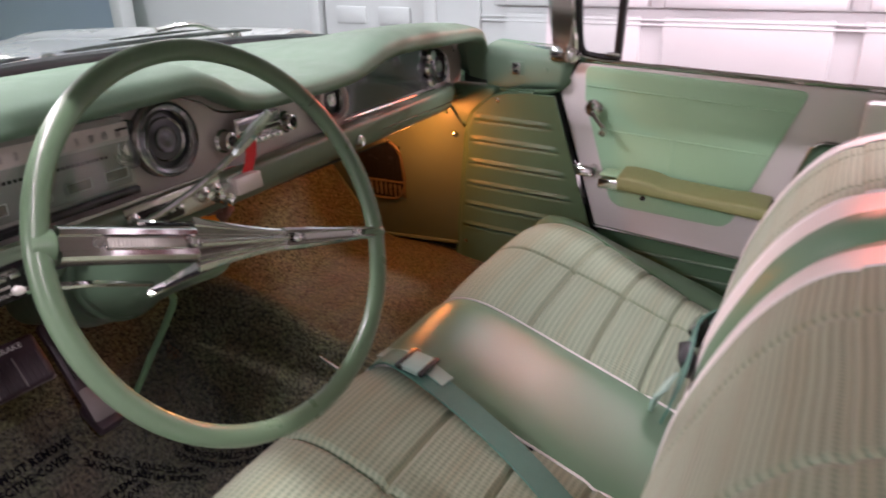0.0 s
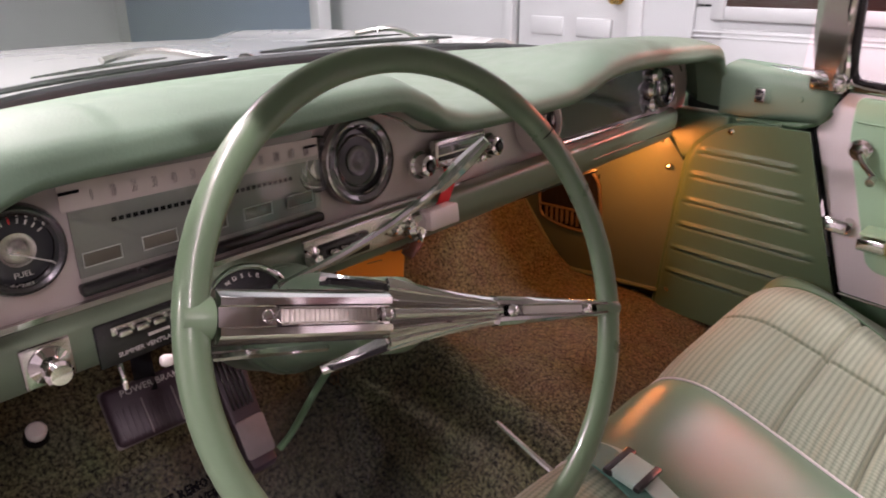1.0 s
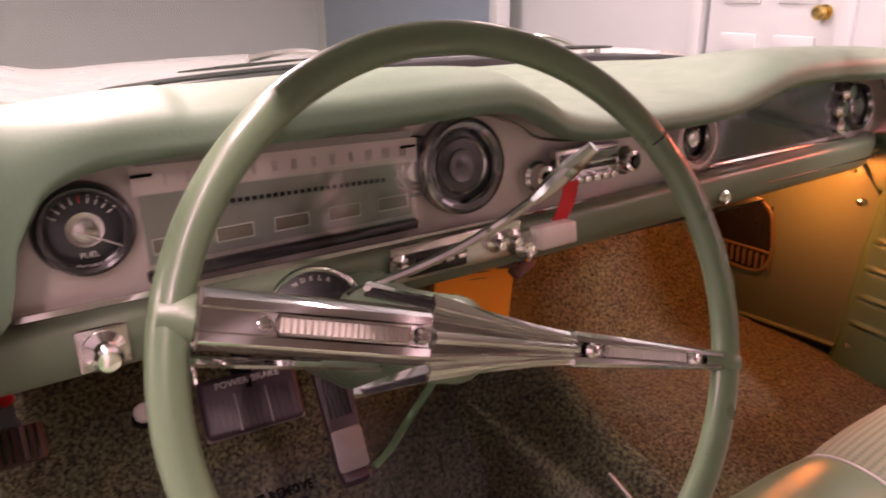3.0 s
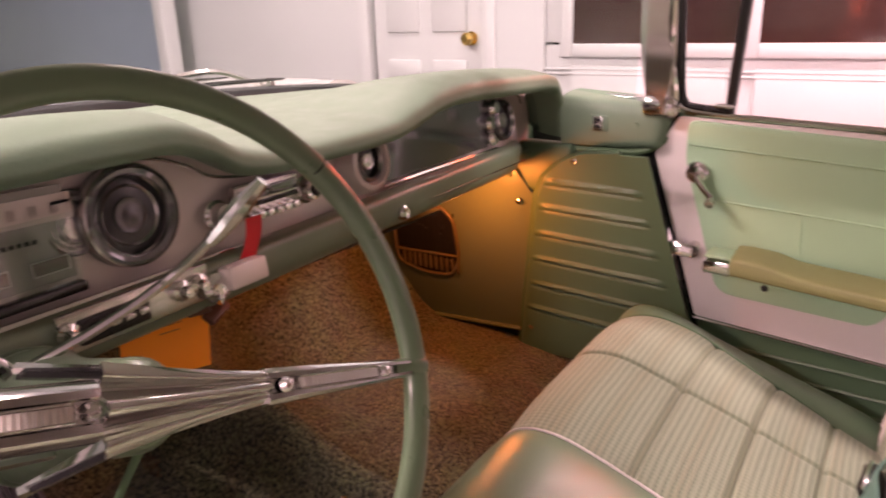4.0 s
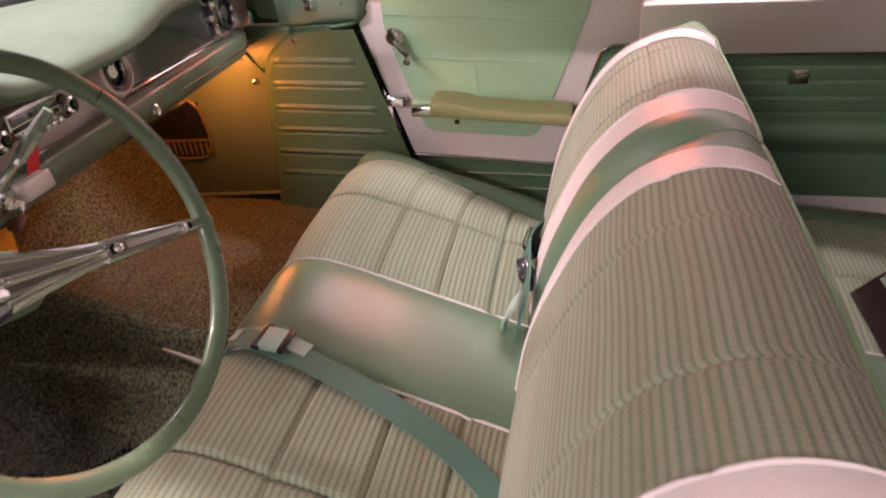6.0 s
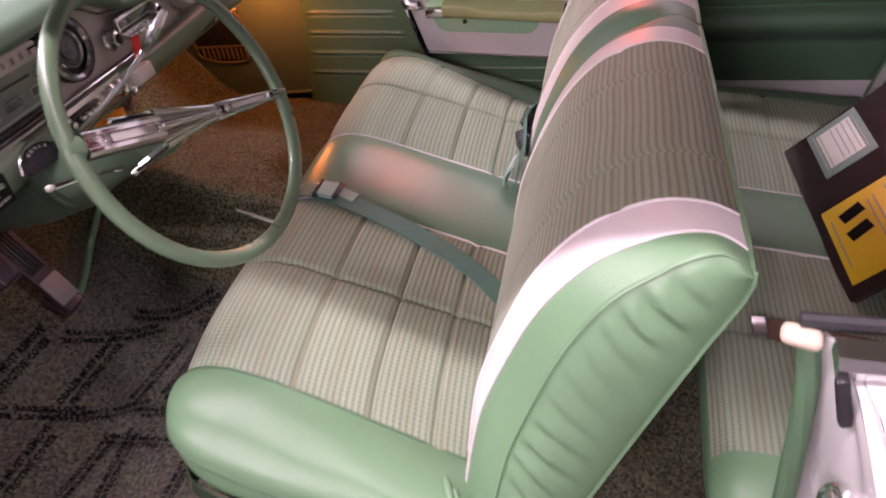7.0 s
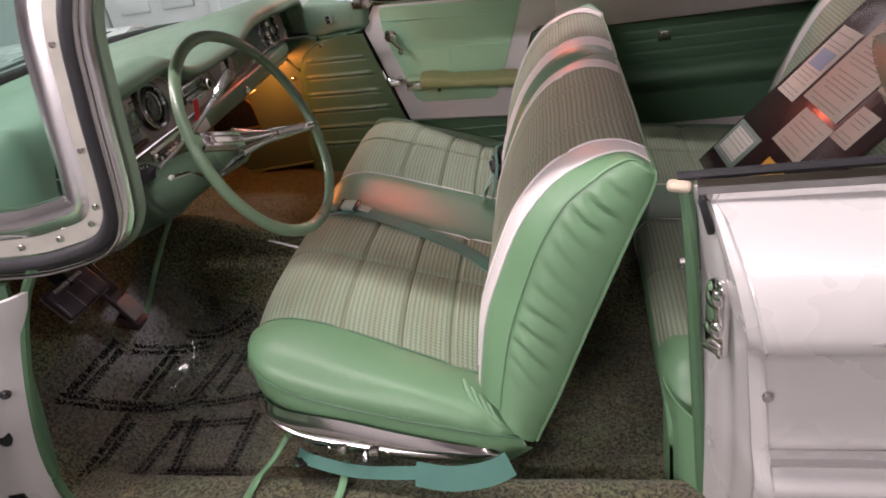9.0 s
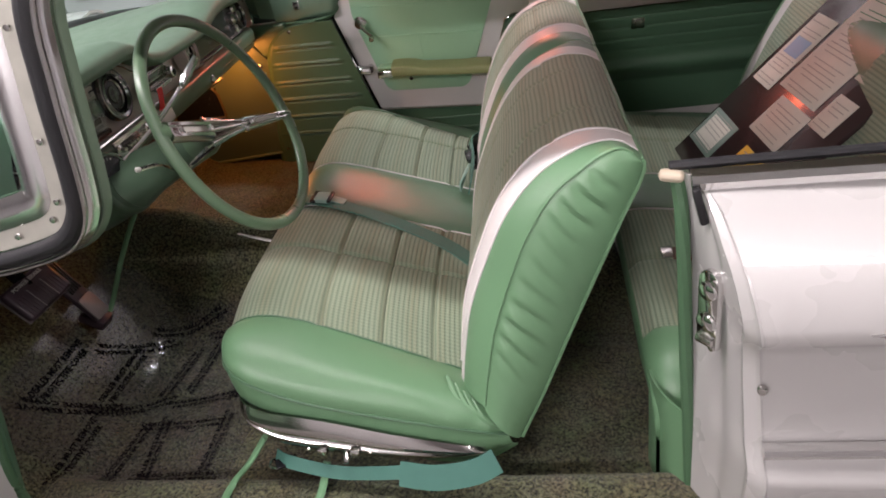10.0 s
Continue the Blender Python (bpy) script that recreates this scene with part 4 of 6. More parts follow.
    part("side_piping", tube([cheek(0.02 + 0.95 * i / 50, 0.025) + Vector((0, side * 0.002, 0)) for i in range(51)], 0.0020, 6, up=(0, 1, 0)), MINT, bk)
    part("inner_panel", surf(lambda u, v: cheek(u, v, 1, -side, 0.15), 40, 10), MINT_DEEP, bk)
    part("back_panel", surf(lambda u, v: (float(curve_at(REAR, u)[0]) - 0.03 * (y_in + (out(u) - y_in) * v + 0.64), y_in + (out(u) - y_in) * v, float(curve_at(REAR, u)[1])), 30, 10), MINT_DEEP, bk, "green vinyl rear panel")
    part("rear_piping", tube([(float(curve_at(REAR, i / 20)[0]) + 0.002 - 0.03 * (out(i / 20) + 0.64), out(i / 20), float(curve_at(REAR, i / 20)[1])) for i in range(21)], 0.004, 6, up=(0, 1, 0)), MINT, bk)
    part("top_piping", tube([Vector(front(1.0, i / 20, lambda h: 0.0, lambda h: 0.0)) for i in range(21)], 0.0045, 6), MINT, bk)
    part("foot", surf(lambda u, v: Vector(front(0.0, u, lambda h: 0.0, lambda h: 0.0)).lerp(Vector((float(REAR[0][1]) - 0.03 * (y_in + (out(0) - y_in) * u + 0.64), y_in + (out(0) - y_in) * u, float(REAR[0][2]))), v) + Vector((0, 0, -0.02 * math.sin(math.pi * v))), 12, 6), MINT, bk)
    return bk


seat_back("driver_seat_back", 0.052, -0.760, -0.668, (0.032, 0.100, 0.070, 0.140), "driver seat back in tweed with white stripes and mint sides")
seat_back("passenger_seat_back", 0.062, 0.730, 0.640, (0.042, 0.115, 0.065, 0.150), "passenger seat back in tweed with white stripes")


# ---------------------------------------------------------------- seat belts
def strap(bm, pts, width, thick=0.003, side=(0, 1, 0), smooth=6):
    pts = catmull(pts, smooth)
    rings = []
    for i, p in enumerate(pts):
        d = (pts[min(i + 1, len(pts) - 1)] - pts[max(i - 1, 0)]).normalized()
        s = Vector(side) - d * d.dot(Vector(side))
        s.normalize()
        n = d.cross(s).normalized()
        w, t = width / 2, thick / 2
        rings.append([bm.verts.new(p + a * s * w + b * n * t) for a, b in ((-1, -1), (1, -1), (1, 1), (-1, 1))])
    for a, b in zip(rings, rings[1:]):
        for j in range(4):
            bm.faces.new((a[j], a[(j + 1) % 4], b[(j + 1) % 4], b[j]))
    bm.faces.new(rings[0][::-1])
    bm.faces.new(rings[-1])
    return bm


def on_cushion(x, y, up=0.006):
    us = np.linspace(0.3, 1, 200)
    u = min(us, key=lambda q: abs(curve_at(CUSH, q)[0] - x))
    return (x + askew(y), y, float(curve_at(CUSH, u)[1]) + up + 0.011)


belt = thing("lap_belt", (0.6, -0.19, 0.65), "teal webbing lap belt with a black slide across the cushion", "seat belt")
part("webbing", strap(bmesh.new(), [on_cushion(0.335, -0.165, -0.03), on_cushion(0.375, -0.168, 0.004), on_cushion(0.43, -0.175), on_cushion(0.55, -0.195), on_cushion(0.66, -0.225), on_cushion(0.76, -0.27), on_cushion(0.84, -0.34)], 0.046, 0.003), BELT, belt)
part("webbing_edge", strap(bmesh.new(), [Vector(on_cushion(0.36, -0.150, 0.006)), Vector(on_cushion(0.43, -0.158, 0.009)), Vector(on_cushion(0.50, -0.168, 0.009))], 0.030, 0.002), BELT_PALE, belt, "pale worn fold of webbing")
p = Vector(on_cushion(0.425, -0.168, 0.012))
part("slide_bar", rbox((0.014, 0.060, 0.008), Matrix.Translation(p) @ pose(0, 0, 0, 0, 6, 0), 0.002), BLACK, belt, "black slide bar")
part("slide_bar", rbox((0.010, 0.056, 0.007), Matrix.Translation(p + Vector((0.042, -0.004, -0.002))) @ pose(0, 0, 0, 0, 8, 0), 0.002), BLACK, belt)
part("buckle", rbox((0.040, 0.050, 0.010), Matrix.Translation(p + Vector((0.022, -0.003, -0.002))) @ pose(0, 0, 0, 0, 8, 0), 0.003), BELT_PALE, belt)

b2 = thing("belt_buckle", (0.80, 0.10, 0.6), "dark seat belt buckle tucked behind the cushion", "seat belt")
part("webbing", strap(bmesh.new(), [(0.79, 0.02, 0.585), (0.795, 0.08, 0.605), (0.790, 0.16, 0.615), (0.780, 0.24, 0.612), (0.775, 0.32, 0.600), (0.79, 0.40, 0.585)], 0.05, 0.004, (0.3, 0, 1)), BELT, b2)
part("buckle_case", rbox((0.022, 0.058, 0.044), pose(0.788, 0.185, 0.604, 12, -20, 8), 0.006), DARK_METAL, b2, "dark steel buckle")
part("buckle_face", rbox((0.014, 0.050, 0.036), pose(0.780, 0.184, 0.607, 12, -20, 8), 0.004), BLACK, b2)
part("second_buckle", rbox((0.022, 0.064, 0.042), pose(0.780, 0.325, 0.590, 6, -24, -6), 0.006), BLACK, b2, "dark buckle")
part("buckle_edge", rbox((0.006, 0.066, 0.008), pose(0.772, 0.324, 0.609, 6, -24, -6), 0.002), CHROME, b2, "steel edge")
part("hanging_end", strap(bmesh.new(), [(0.765, 0.075, 0.575), (0.770, 0.060, 0.605), (0.790, 0.055, 0.635)], 0.050, 0.005, (0.2, 1, 0.2)), BELT_PALE, b2)

b3 = thing("loose_belt", (0.65, -0.84, 0.34), "teal belt end lying on the carpet under the seat", "seat belt")
part("webbing", strap(bmesh.new(), [(0.43, -0.775, 0.400), (0.47, -0.800, 0.405), (0.557, -0.812, 0.389), (0.64, -0.82, 0.392), (0.72, -0.830, 0.405), (0.80, -0.825, 0.400), (0.87, -0.775, 0.380)], 0.026, 0.003, (0.1, 0.6, 0.8)), BELT, b3)
part("flap", strap(bmesh.new(), [(0.70, -0.840, 0.412), (0.77, -0.850, 0.410), (0.84, -0.842, 0.414), (0.885, -0.826, 0.426)], 0.048, 0.003, (0, 0.5, 0.85)), BELT, b3)
part("tongue", rbox((0.044, 0.026, 0.006), pose(0.455, -0.790, 0.396, 0, 6, 30), 0.002), BLACK, b3)
part("anchor_ring", tube([(0.436 + 0.018 * math.cos(a), -0.790 + 0.014 * math.sin(a), 0.393) for a in np.linspace(0, 2 * math.pi, 13)[:-1]], 0.003, 6, closed=True), CHROME, b3, "chrome ring")

for pts in ([(0.415, -0.77, 0.445), (0.375, -0.79, 0.395), (0.330, -0.80, 0.349), (0.326, -0.86, 0.347), (0.334, -0.925, 0.343), (0.336, -0.955, 0.34)], [(0.54, -0.79, 0.395), (0.528, -0.83, 0.352), (0.518, -0.88, 0.346), (0.512, -0.92, 0.343), (0.508, -0.955, 0.34)]):
    lone("cord", tube(pts, 0.0055, 6, smooth=5, flat=0.009), CORD, "pale green cord lying over the carpeted sill", "cord", "sill cords")

# ---------------------------------------------------------------- rear seat and quarter trim
RC = [(0.0, 1.225, 0.27), (0.2, 1.19, 0.39), (0.35, 1.170, 0.485), (0.45, 1.185, 0.528), (0.55, 1.235, 0.546), (0.75, 1.42, 0.523), (1.0, 1.72, 0.48)]


def rear_cush(y0, y1, seams=True):
    def fn(u, v):
        x, z = curve_at(RC, u)
        y = y0 + (y1 - y0) * v
        z += 0.008 * (1 - (2 * v - 1) ** 4)
        if seams and u > 0.4:
            z += groove(x, 1.37) + groove(y, (y0 + y1) / 2)
        return (x, y, z)
    return fn


rear = thing("rear_bench_seat", (1.5, 0, 0.26), "rear bench in cream and green tweed with green vinyl centre", "car seat")
for nm, y0, y1, mt in (("driver_side_cushion", -0.60, -0.10, TWEED), ("centre_cushion", -0.10, 0.115, MINT_DEEP), ("passenger_side_cushion", 0.115, 0.60, TWEED)):
    part(nm, surf(lambda u, v: rear_cush(y0, y1, mt is TWEED)(0.42 + 0.58 * u, v), 60, 40), mt, rear)
    part("front_face", surf(lambda u, v: rear_cush(y0, y1, False)(0.42 * u, v), 20, 8), MINT, rear)
# End bolsters: mint on the driver side, deeper mint on the passenger side.
for s, y0 in ((-1, -0.60), (1, 0.60)):
    def rb(u, v, s=s, y0=y0):
        x, z = curve_at(RC, u)
        a = v * math.pi / 2
        return (x + 0.02 * v * (1 - u), y0 + s * 0.14 * math.sin(a), z - (z - 0.42 + 0.1 * (1 - u)) * (1 - math.cos(a)) * 0.7)
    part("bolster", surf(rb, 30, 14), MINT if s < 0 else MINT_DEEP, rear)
    part("side_skirt", surf(lambda u, v: Vector(rb(u, 1.0)).lerp(Vector((rb(u, 1.0)[0], rb(u, 1.0)[1], 0.262)), v), 20, 6), MINT, rear)
part("corner_skirt", surf(lambda u, v: (1.182 + 0.048 * u**2, -0.675 - 0.128 * u, 0.262 + 0.24 * v), 8, 6, 0.004), MINT, rear)
for y in (-0.10, 0.115):
    part("piping", tube([Vector(rear_cush(y, y + 0.001, False)(0.15 + 0.85 * i / 30, 0)) for i in range(31)], 0.0035, 6, up=(0, 1, 0)), WHITE_VINYL, rear)
RB = [(0.0, 1.600, 0.50), (0.3, 1.638, 0.64), (0.6, 1.703, 0.79), (0.85, 1.778, 0.905), (1.0, 1.87, 0.935)]
for y0, y1, mt, nm in ((-0.70, -0.60, MINT, "edge"), (-0.60, -0.545, WHITE_VINYL, "white_stripe"), (-0.545, -0.09, TWEED, "tweed_panel"), (-0.09, 0.10, MINT_DEEP, "centre_panel"), (0.10, 0.540, TWEED, "tweed_panel"), (0.540, 0.602, WHITE_VINYL, "white_stripe"), (0.602, 0.625, MINT, "edge")):
    part("back_" + nm, surf(lambda u, v: (float(curve_at(RB, u)[0]) + 0.03 * (abs(y0 + (y1 - y0) * v) / 0.7) ** 3, y0 + (y1 - y0) * v, float(curve_at(RB, u)[1])), 30, 12), mt, rear)
rbelt = thing("rear_belt", (1.27, -0.39, 0.56), "dark brown rear belt with a chrome tongue on the cushion", "seat belt")
part("webbing", strap(bmesh.new(), [(1.275, -0.350, 0.560), (1.34, -0.357, 0.554), (1.46, -0.362, 0.536)], 0.05, 0.003), BROWN, rbelt)
part("tongue", rbox((0.026, 0.044, 0.008), pose(1.262, -0.348, 0.562, 0, -4, 0), 0.003), CHROME_DULL, rbelt)

QY = lambda z: 0.885 - 0.42 * (z - 0.60)
qt = thing("quarter_trim", (1.5, 0.85, 0.3), "dark green pleated vinyl rear quarter panel with chrome fittings", "trim panel")


def qtrim(u, v):
    z = 0.30 + 0.56 * v
    x = 0.98 + 1.15 * u
    y = QY(z)
    if z < 0.60:
        y += 0.012 * min(1, (0.60 - z) / 0.03) - 0.42 * (0.60 - z) * 0.6
    y -= 0.022 * math.exp(-(((z - 0.625) / 0.03) ** 2))
    for s in (0.70, 0.745, 0.79, 0.83):
        y += 0.004 * math.exp(-(((z - s) / 0.004) ** 2))
    return (x, y, z)


part("panel", surf(qtrim, 20, 110, 0.01), DARK_VINYL, qt)
part("top_edge", tube([(0.97, QY(0.862) - 0.004, 0.866), (2.13, QY(0.85) - 0.004, 0.850)], 0.006, 6), CHROME_DULL, qt, "chrome edge strip")
lm = frame_of((0, -1, -0.36), at=(1.345, QY(0.80) - 0.006, 0.800))
part("lamp_switch", rbox((0.046, 0.046, 0.012), lm, 0.004), CHROME, qt, "chrome window switch")
part("rocker", rbox((0.022, 0.028, 0.010), lm @ Matrix.Translation((0, 0, 0.008)), 0.003), CHROME_DULL, qt)
lm = frame_of((0, -1, 0.6), at=(1.337, QY(0.612) - 0.026, 0.635))
part("ashtray", rbox((0.085, 0.032, 0.012), lm, 0.004), CHROME, qt, "chrome ashtray lid")
part("ashtray_grip", rbox((0.040, 0.008, 0.008), lm @ Matrix.Translation((0, 0.004, 0.008)), 0.003), CHROME_DULL, qt)
lone("quarter_body", surf(lambda u, v: (1.15 + 2.4 * u, 0.775 + 0.16 * min(1, (1.0 - (0.30 + 0.70 * v)) / 0.25) ** 0.6, 0.30 + 0.70 * v), 6, 24, 0.02), WHITE_PAINT, "white passenger side rear quarter of the car", "car body")
part("belt_rail", rbox((1.16, 0.09, 0.125), pose(1.56, 0.772, 0.932, 8, 0, 0), 0.014), WHITE_VINYL, qt, "white padded belt rail")

# ---------------------------------------------------------------- dashboard
def bezel_x(y):
    return 0.018


def brow_z(y):
    """Height of the pad's lower lip along the dashboard."""
    return float(curve_at([(-0.842, 0.958), (-0.80, 0.960), (-0.775, 0.968), (-0.763, 0.985), (-0.750, 1.033), (-0.722, 1.076), (-0.676, 1.093), (-0.5, 1.096), (-0.30, 1.098), (-0.235, 1.096), (-0.185, 1.078), (-0.150, 1.057), (-0.09, 1.047), (0.06, 1.047), (0.16, 1.052), (0.22, 1.066), (0.27, 1.080), (0.34, 1.086), (0.55, 1.082), (0.66, 1.078), (0.705, 1.068), (0.728, 1.036), (0.742, 0.99), (0.748, 0.968)], y)[0])


dash = thing("dashboard", (0.0, -0.05, 0.85), "green padded dashboard with a silver instrument panel", "dashboard")


def pad(u, v):
    y = -0.842 + 1.590 * v
    lip = brow_z(y)
    crest = lip + 0.036 * min(1, max(0.12, (lip - 0.96) / 0.10)) + 0.004
    if y < -0.6:
        crest = 1.138 - 0.012 * max(0.0, (-0.78 - y) / 0.06)
    bx = bezel_x(y) - 0.055 * max(0.0, (-0.775 - y) / 0.067) ** 2
    bx += 0.042 * max(0.0, y + 0.10)
    arc = 0.30 * (abs(y + 0.05) / 0.80) ** 2.6
    back = -0.545 + arc
    rows = [(0.0, bx + 0.004, lip + 0.010), (0.10, bx + 0.048, lip + 0.002), (0.16, bx + 0.066, lip + 0.006), (0.22, bx + 0.072, lip + 0.018), (0.30, bx + 0.056, crest - 0.002),
            (0.42, bx - 0.03, max(crest + 0.004, 1.085)), (0.70, (bx + back) * 0.5 - 0.02, 1.098), (1.0, back, 1.082)]
    x, z = curve_at(rows, u)
    z += 0.014 * math.exp(-(((y + 0.48) / 0.24) ** 4)) * math.exp(-(((u - 0.5) / 0.2) ** 2))
    z += 0.010 * math.exp(-(((y - 0.46) / 0.20) ** 4)) * math.exp(-(((u - 0.5) / 0.2) ** 2))
    z -= 0.004 * math.exp(-(((u - 0.78) / 0.006) ** 2))
    z += 0.0015 * noise.noise((x * 8, y * 6, 3))
    return (x, y, z)


part("pad", surf(pad, 80, 190), PAD, dash, "padded green vinyl top with rolled brow")
for s, y0 in ((-1, -0.842), (1, 0.748)):
    part("pad_end", surf(lambda u, v: Vector(pad(u * 0.42, 0.0 if s < 0 else 1.0)).lerp(Vector((bezel_x(y0) - 0.03, y0 + (0.05 if s > 0 else 0.0), 1.0)), v), 20, 4), PAD, dash)
part("shelf", surf(lambda u, v: (-0.15 - 0.43 * u + 0.25 * abs(v - 0.5) ** 2, -0.85 + 1.68 * v, 1.052 + 0.012 * u), 8, 24, 0.004), PAD, dash, "green defroster shelf")


def bezel(u, v):
    y = -0.765 + (1.535 + 0.02 * u) * v
    z0 = 0.957 - 0.012 * v
    z = z0 + (brow_z(min(y, 0.70)) + 0.014 - z0) * u
    return (bezel_x(y) - 0.008 * u, y, z)


part("instrument_panel", surf(bezel, 12, 110, 0.004), SILVER, dash, "silver painted instrument panel")


def lower(u, v):
    y = -0.80 + 1.525 * v
    x, z = curve_at([(0, 0.030, 0.955), (0.15, 0.056, 0.950), (0.5, 0.056, 0.918), (0.75, 0.040, 0.892), (0.9, 0.0, 0.882), (1, -0.08, 0.880)], u)
    lift = 0.02 * max(0, v - 0.45)
    end = 0.05 * max(0.0, (v - 0.94) / 0.06) ** 2
    return (x + bezel_x(y) - 0.018 - end, y, z + lift)


part("lower_panel", surf(lower, 24, 70, 0.004), GREEN_PAINT, dash, "green painted lower panel")
for z, r, dx in ((0.957, 0.0055, 0.022), (0.949, 0.004, 0.036)):
    part("trim_strip", tube([(bezel_x(y) + dx - 0.008, y, z - 0.009 * (y + 0.765)) for y in np.linspace(-0.765, 0.730, 40)], r, 6), CHROME, dash, "chrome trim strip")
part("lip_trim", tube([(bezel_x(y) + 0.006, y, brow_z(y) - 0.004) for y in np.linspace(-0.73, 0.72, 110)], 0.0022, 5), CHROME_DULL, dash)


def dial(name, y, z, r, label, chrome_cone, stand=0.0, ring=None):
    m = frame_of((1, 0, 0.12), at=(bezel_x(y) + 0.004 + stand, y, z))
    d = part(name, lathe([(r * 1.06, -0.004), (r * 1.06, 0.006), (r * 1.0, 0.014), (r * 0.93, 0.0155), (r * 0.82, 0.013), (r * 0.78, 0.002), (0, 0.002)], m, 40), ring or DARK_METAL, dash, label)
    part("rim", lathe([(r * 0.825, 0.0134), (r * 0.795, 0.0165), (r * 0.755, 0.0110)], m, 40), CHROME, d, "chrome rim")
    part("face", lathe([(r * 0.77, 0.0035), (r * 0.60, 0.0055), (0, 0.0055)], m, 40), DIAL_FACE, d)
    if chrome_cone:
        part("spun_disc", lathe([(r * 0.40, 0.006), (r * 0.385, 0.0085), (r * 0.28, 0.0075), (r * 0.15, 0.0085), (0, 0.010)], m, 32), CHROME_DULL, d, "spun metal disc")
    return d, m


fuel, fm = dial("fuel_gauge", -0.694, 1.031, 0.0425, "round black fuel gauge", True)
writing("lettering", "FUEL", 0.0078, fm @ Matrix.Translation((0.0, -0.0245, 0.0062)), IVORY, fuel)
part("pointer", rbox((0.040, 0.0012, 0.001), fm @ Matrix.Translation((0.010, -0.010, 0.0105)) @ pose(0, 0, 0, 0, 0, -28), 0), IVORY, fuel)
for k in range(9):
    a = radians(150 - 15 * k)
    part("mark", rbox((0.0016, 0.005, 0.0008), fm @ pose(0.0275 * math.cos(a), 0.0275 * math.sin(a), 0.0058, 0, 0, math.degrees(a) - 90), 0), RED if k == 4 else IVORY, fuel)
tach, tm = dial("mid_dial", -0.272, 1.033, 0.057, "round black dial in a deep chrome ring", False, 0.002, LENS_SMOKE)
part("spun_disc", lathe([(0.021, 0.006), (0.020, 0.0085), (0.016, 0.0075), (0.008, 0.0085), (0, 0.010)], tm, 32), DARK_METAL, tach, "dark spun metal disc")
part("outer_ring", lathe([(0.0605, 0.006), (0.0590, 0.0140), (0.0570, 0.0152)], tm, 36), CHROME_DULL, tach, "chrome outer ring")
part("groove_ring", lathe([(0.036, 0.0062), (0.0345, 0.009), (0.032, 0.0062)], tm, 36), CHROME_DULL, tach, "thin chrome ring")
# chrome knuckle beside the middle dial
part("dial_collar", lathe([(0.036, 0.0), (0.037, 0.005), (0.034, 0.008), (0.031, 0.006), (0.028, 0.009), (0.025, 0.007), (0.021, 0.010), (0.018, 0.008), (0.012, 0.009), (0, 0.008)], frame_of((1, 0, 0.1), at=(0.014, -0.330, 1.038)), 32), CHROME_DULL, dash, "ribbed chrome collar")
clock, cm = dial("clock", 0.148, 1.018, 0.033, "small round clock in a chrome cup", True, 0.008)
for h, a in ((0.016, 60), (0.011, -40)):
    part("clock_hand", rbox((h, 0.0014, 0.001), cm @ pose(0, 0, 0.0115, 0, 0, a) @ Matrix.Translation((h / 2, 0, 0)), 0), IVORY, clock)
part("cup", lathe([(0.054, -0.012), (0.052, 0.006), (0.046, 0.018), (0.039, 0.020), (0.035, 0.012)], cm, 32), SILVER, clock)

# speedometer strip
sp = part("speedometer", surf(lambda u, v: (bezel_x(0) + 0.0035 + 0.002 * u, -0.642 + 0.302 * v, 0.982 + 0.112 * u - 0.010 * v * u), 4, 8, 0.002), GAUGE_FACE, dash, "wide strip speedometer under glass")
part("upper_scale", surf(lambda u, v: (bezel_x(0) + 0.0062, -0.648 + 0.315 * v, 1.055 + 0.028 * u - 0.008 * v), 2, 8, 0.0015), SILVER, sp)
part("lower_lip", rbox((0.014, 0.310, 0.012), pose(0.028, -0.492, 0.972), 0.003), BLACK, sp)
for k, s in enumerate(("0", "10", "20", "30", "40", "50", "60", "70", "80", "90", "100", "110", "120")):
    writing("speed_figure", s, 0.014, frame_of((1, 0, 0), at=(0.0262, -0.617 + 0.0220 * k, 1.067 - 0.0005 * k)) @ Matrix.Diagonal((0.42, 1.25, 1, 1)), GAUGE_INK, sp)
for k in range(2):
    part("scale_dash", rbox((0.001, 0.020, 0.003), pose(0.0262, -0.638 + 0.292 * k, 1.074 - 0.008 * k), 0), INK, sp)
for k in range(30):
    part("scale_mark", rbox((0.001, 0.005, 0.0045), pose(0.0262, -0.600 + 0.0076 * k, 1.037 - 0.0002 * k), 0), INK, sp)
for k in range(5):
    y = -0.618 + 0.0625 * k
    o = part("warning_window", rbox((0.002, 0.038, 0.014), pose(0.0255, y, 1.002), 0.0008), WARNING_LENS, sp, "small warning light window")
    for dz in (-0.0075, 0.0075):
        part("window_edge", rbox((0.0012, 0.040, 0.0008), pose(0.0268, y, 1.002 + dz), 0), IVORY, o)
    for dy in (-0.0195, 0.0195):
        part("window_edge", rbox((0.0012, 0.0008, 0.0162), pose(0.0268, y + dy, 1.002), 0), IVORY, o)
g = part("cover_glass", surf(lambda u, v: (0.0305 + 0.0035 * u, -0.645 + 0.305 * v, 0.978 + 0.078 * u), 3, 4, 0.001), CLEAR, sp)
g.visible_shadow = False

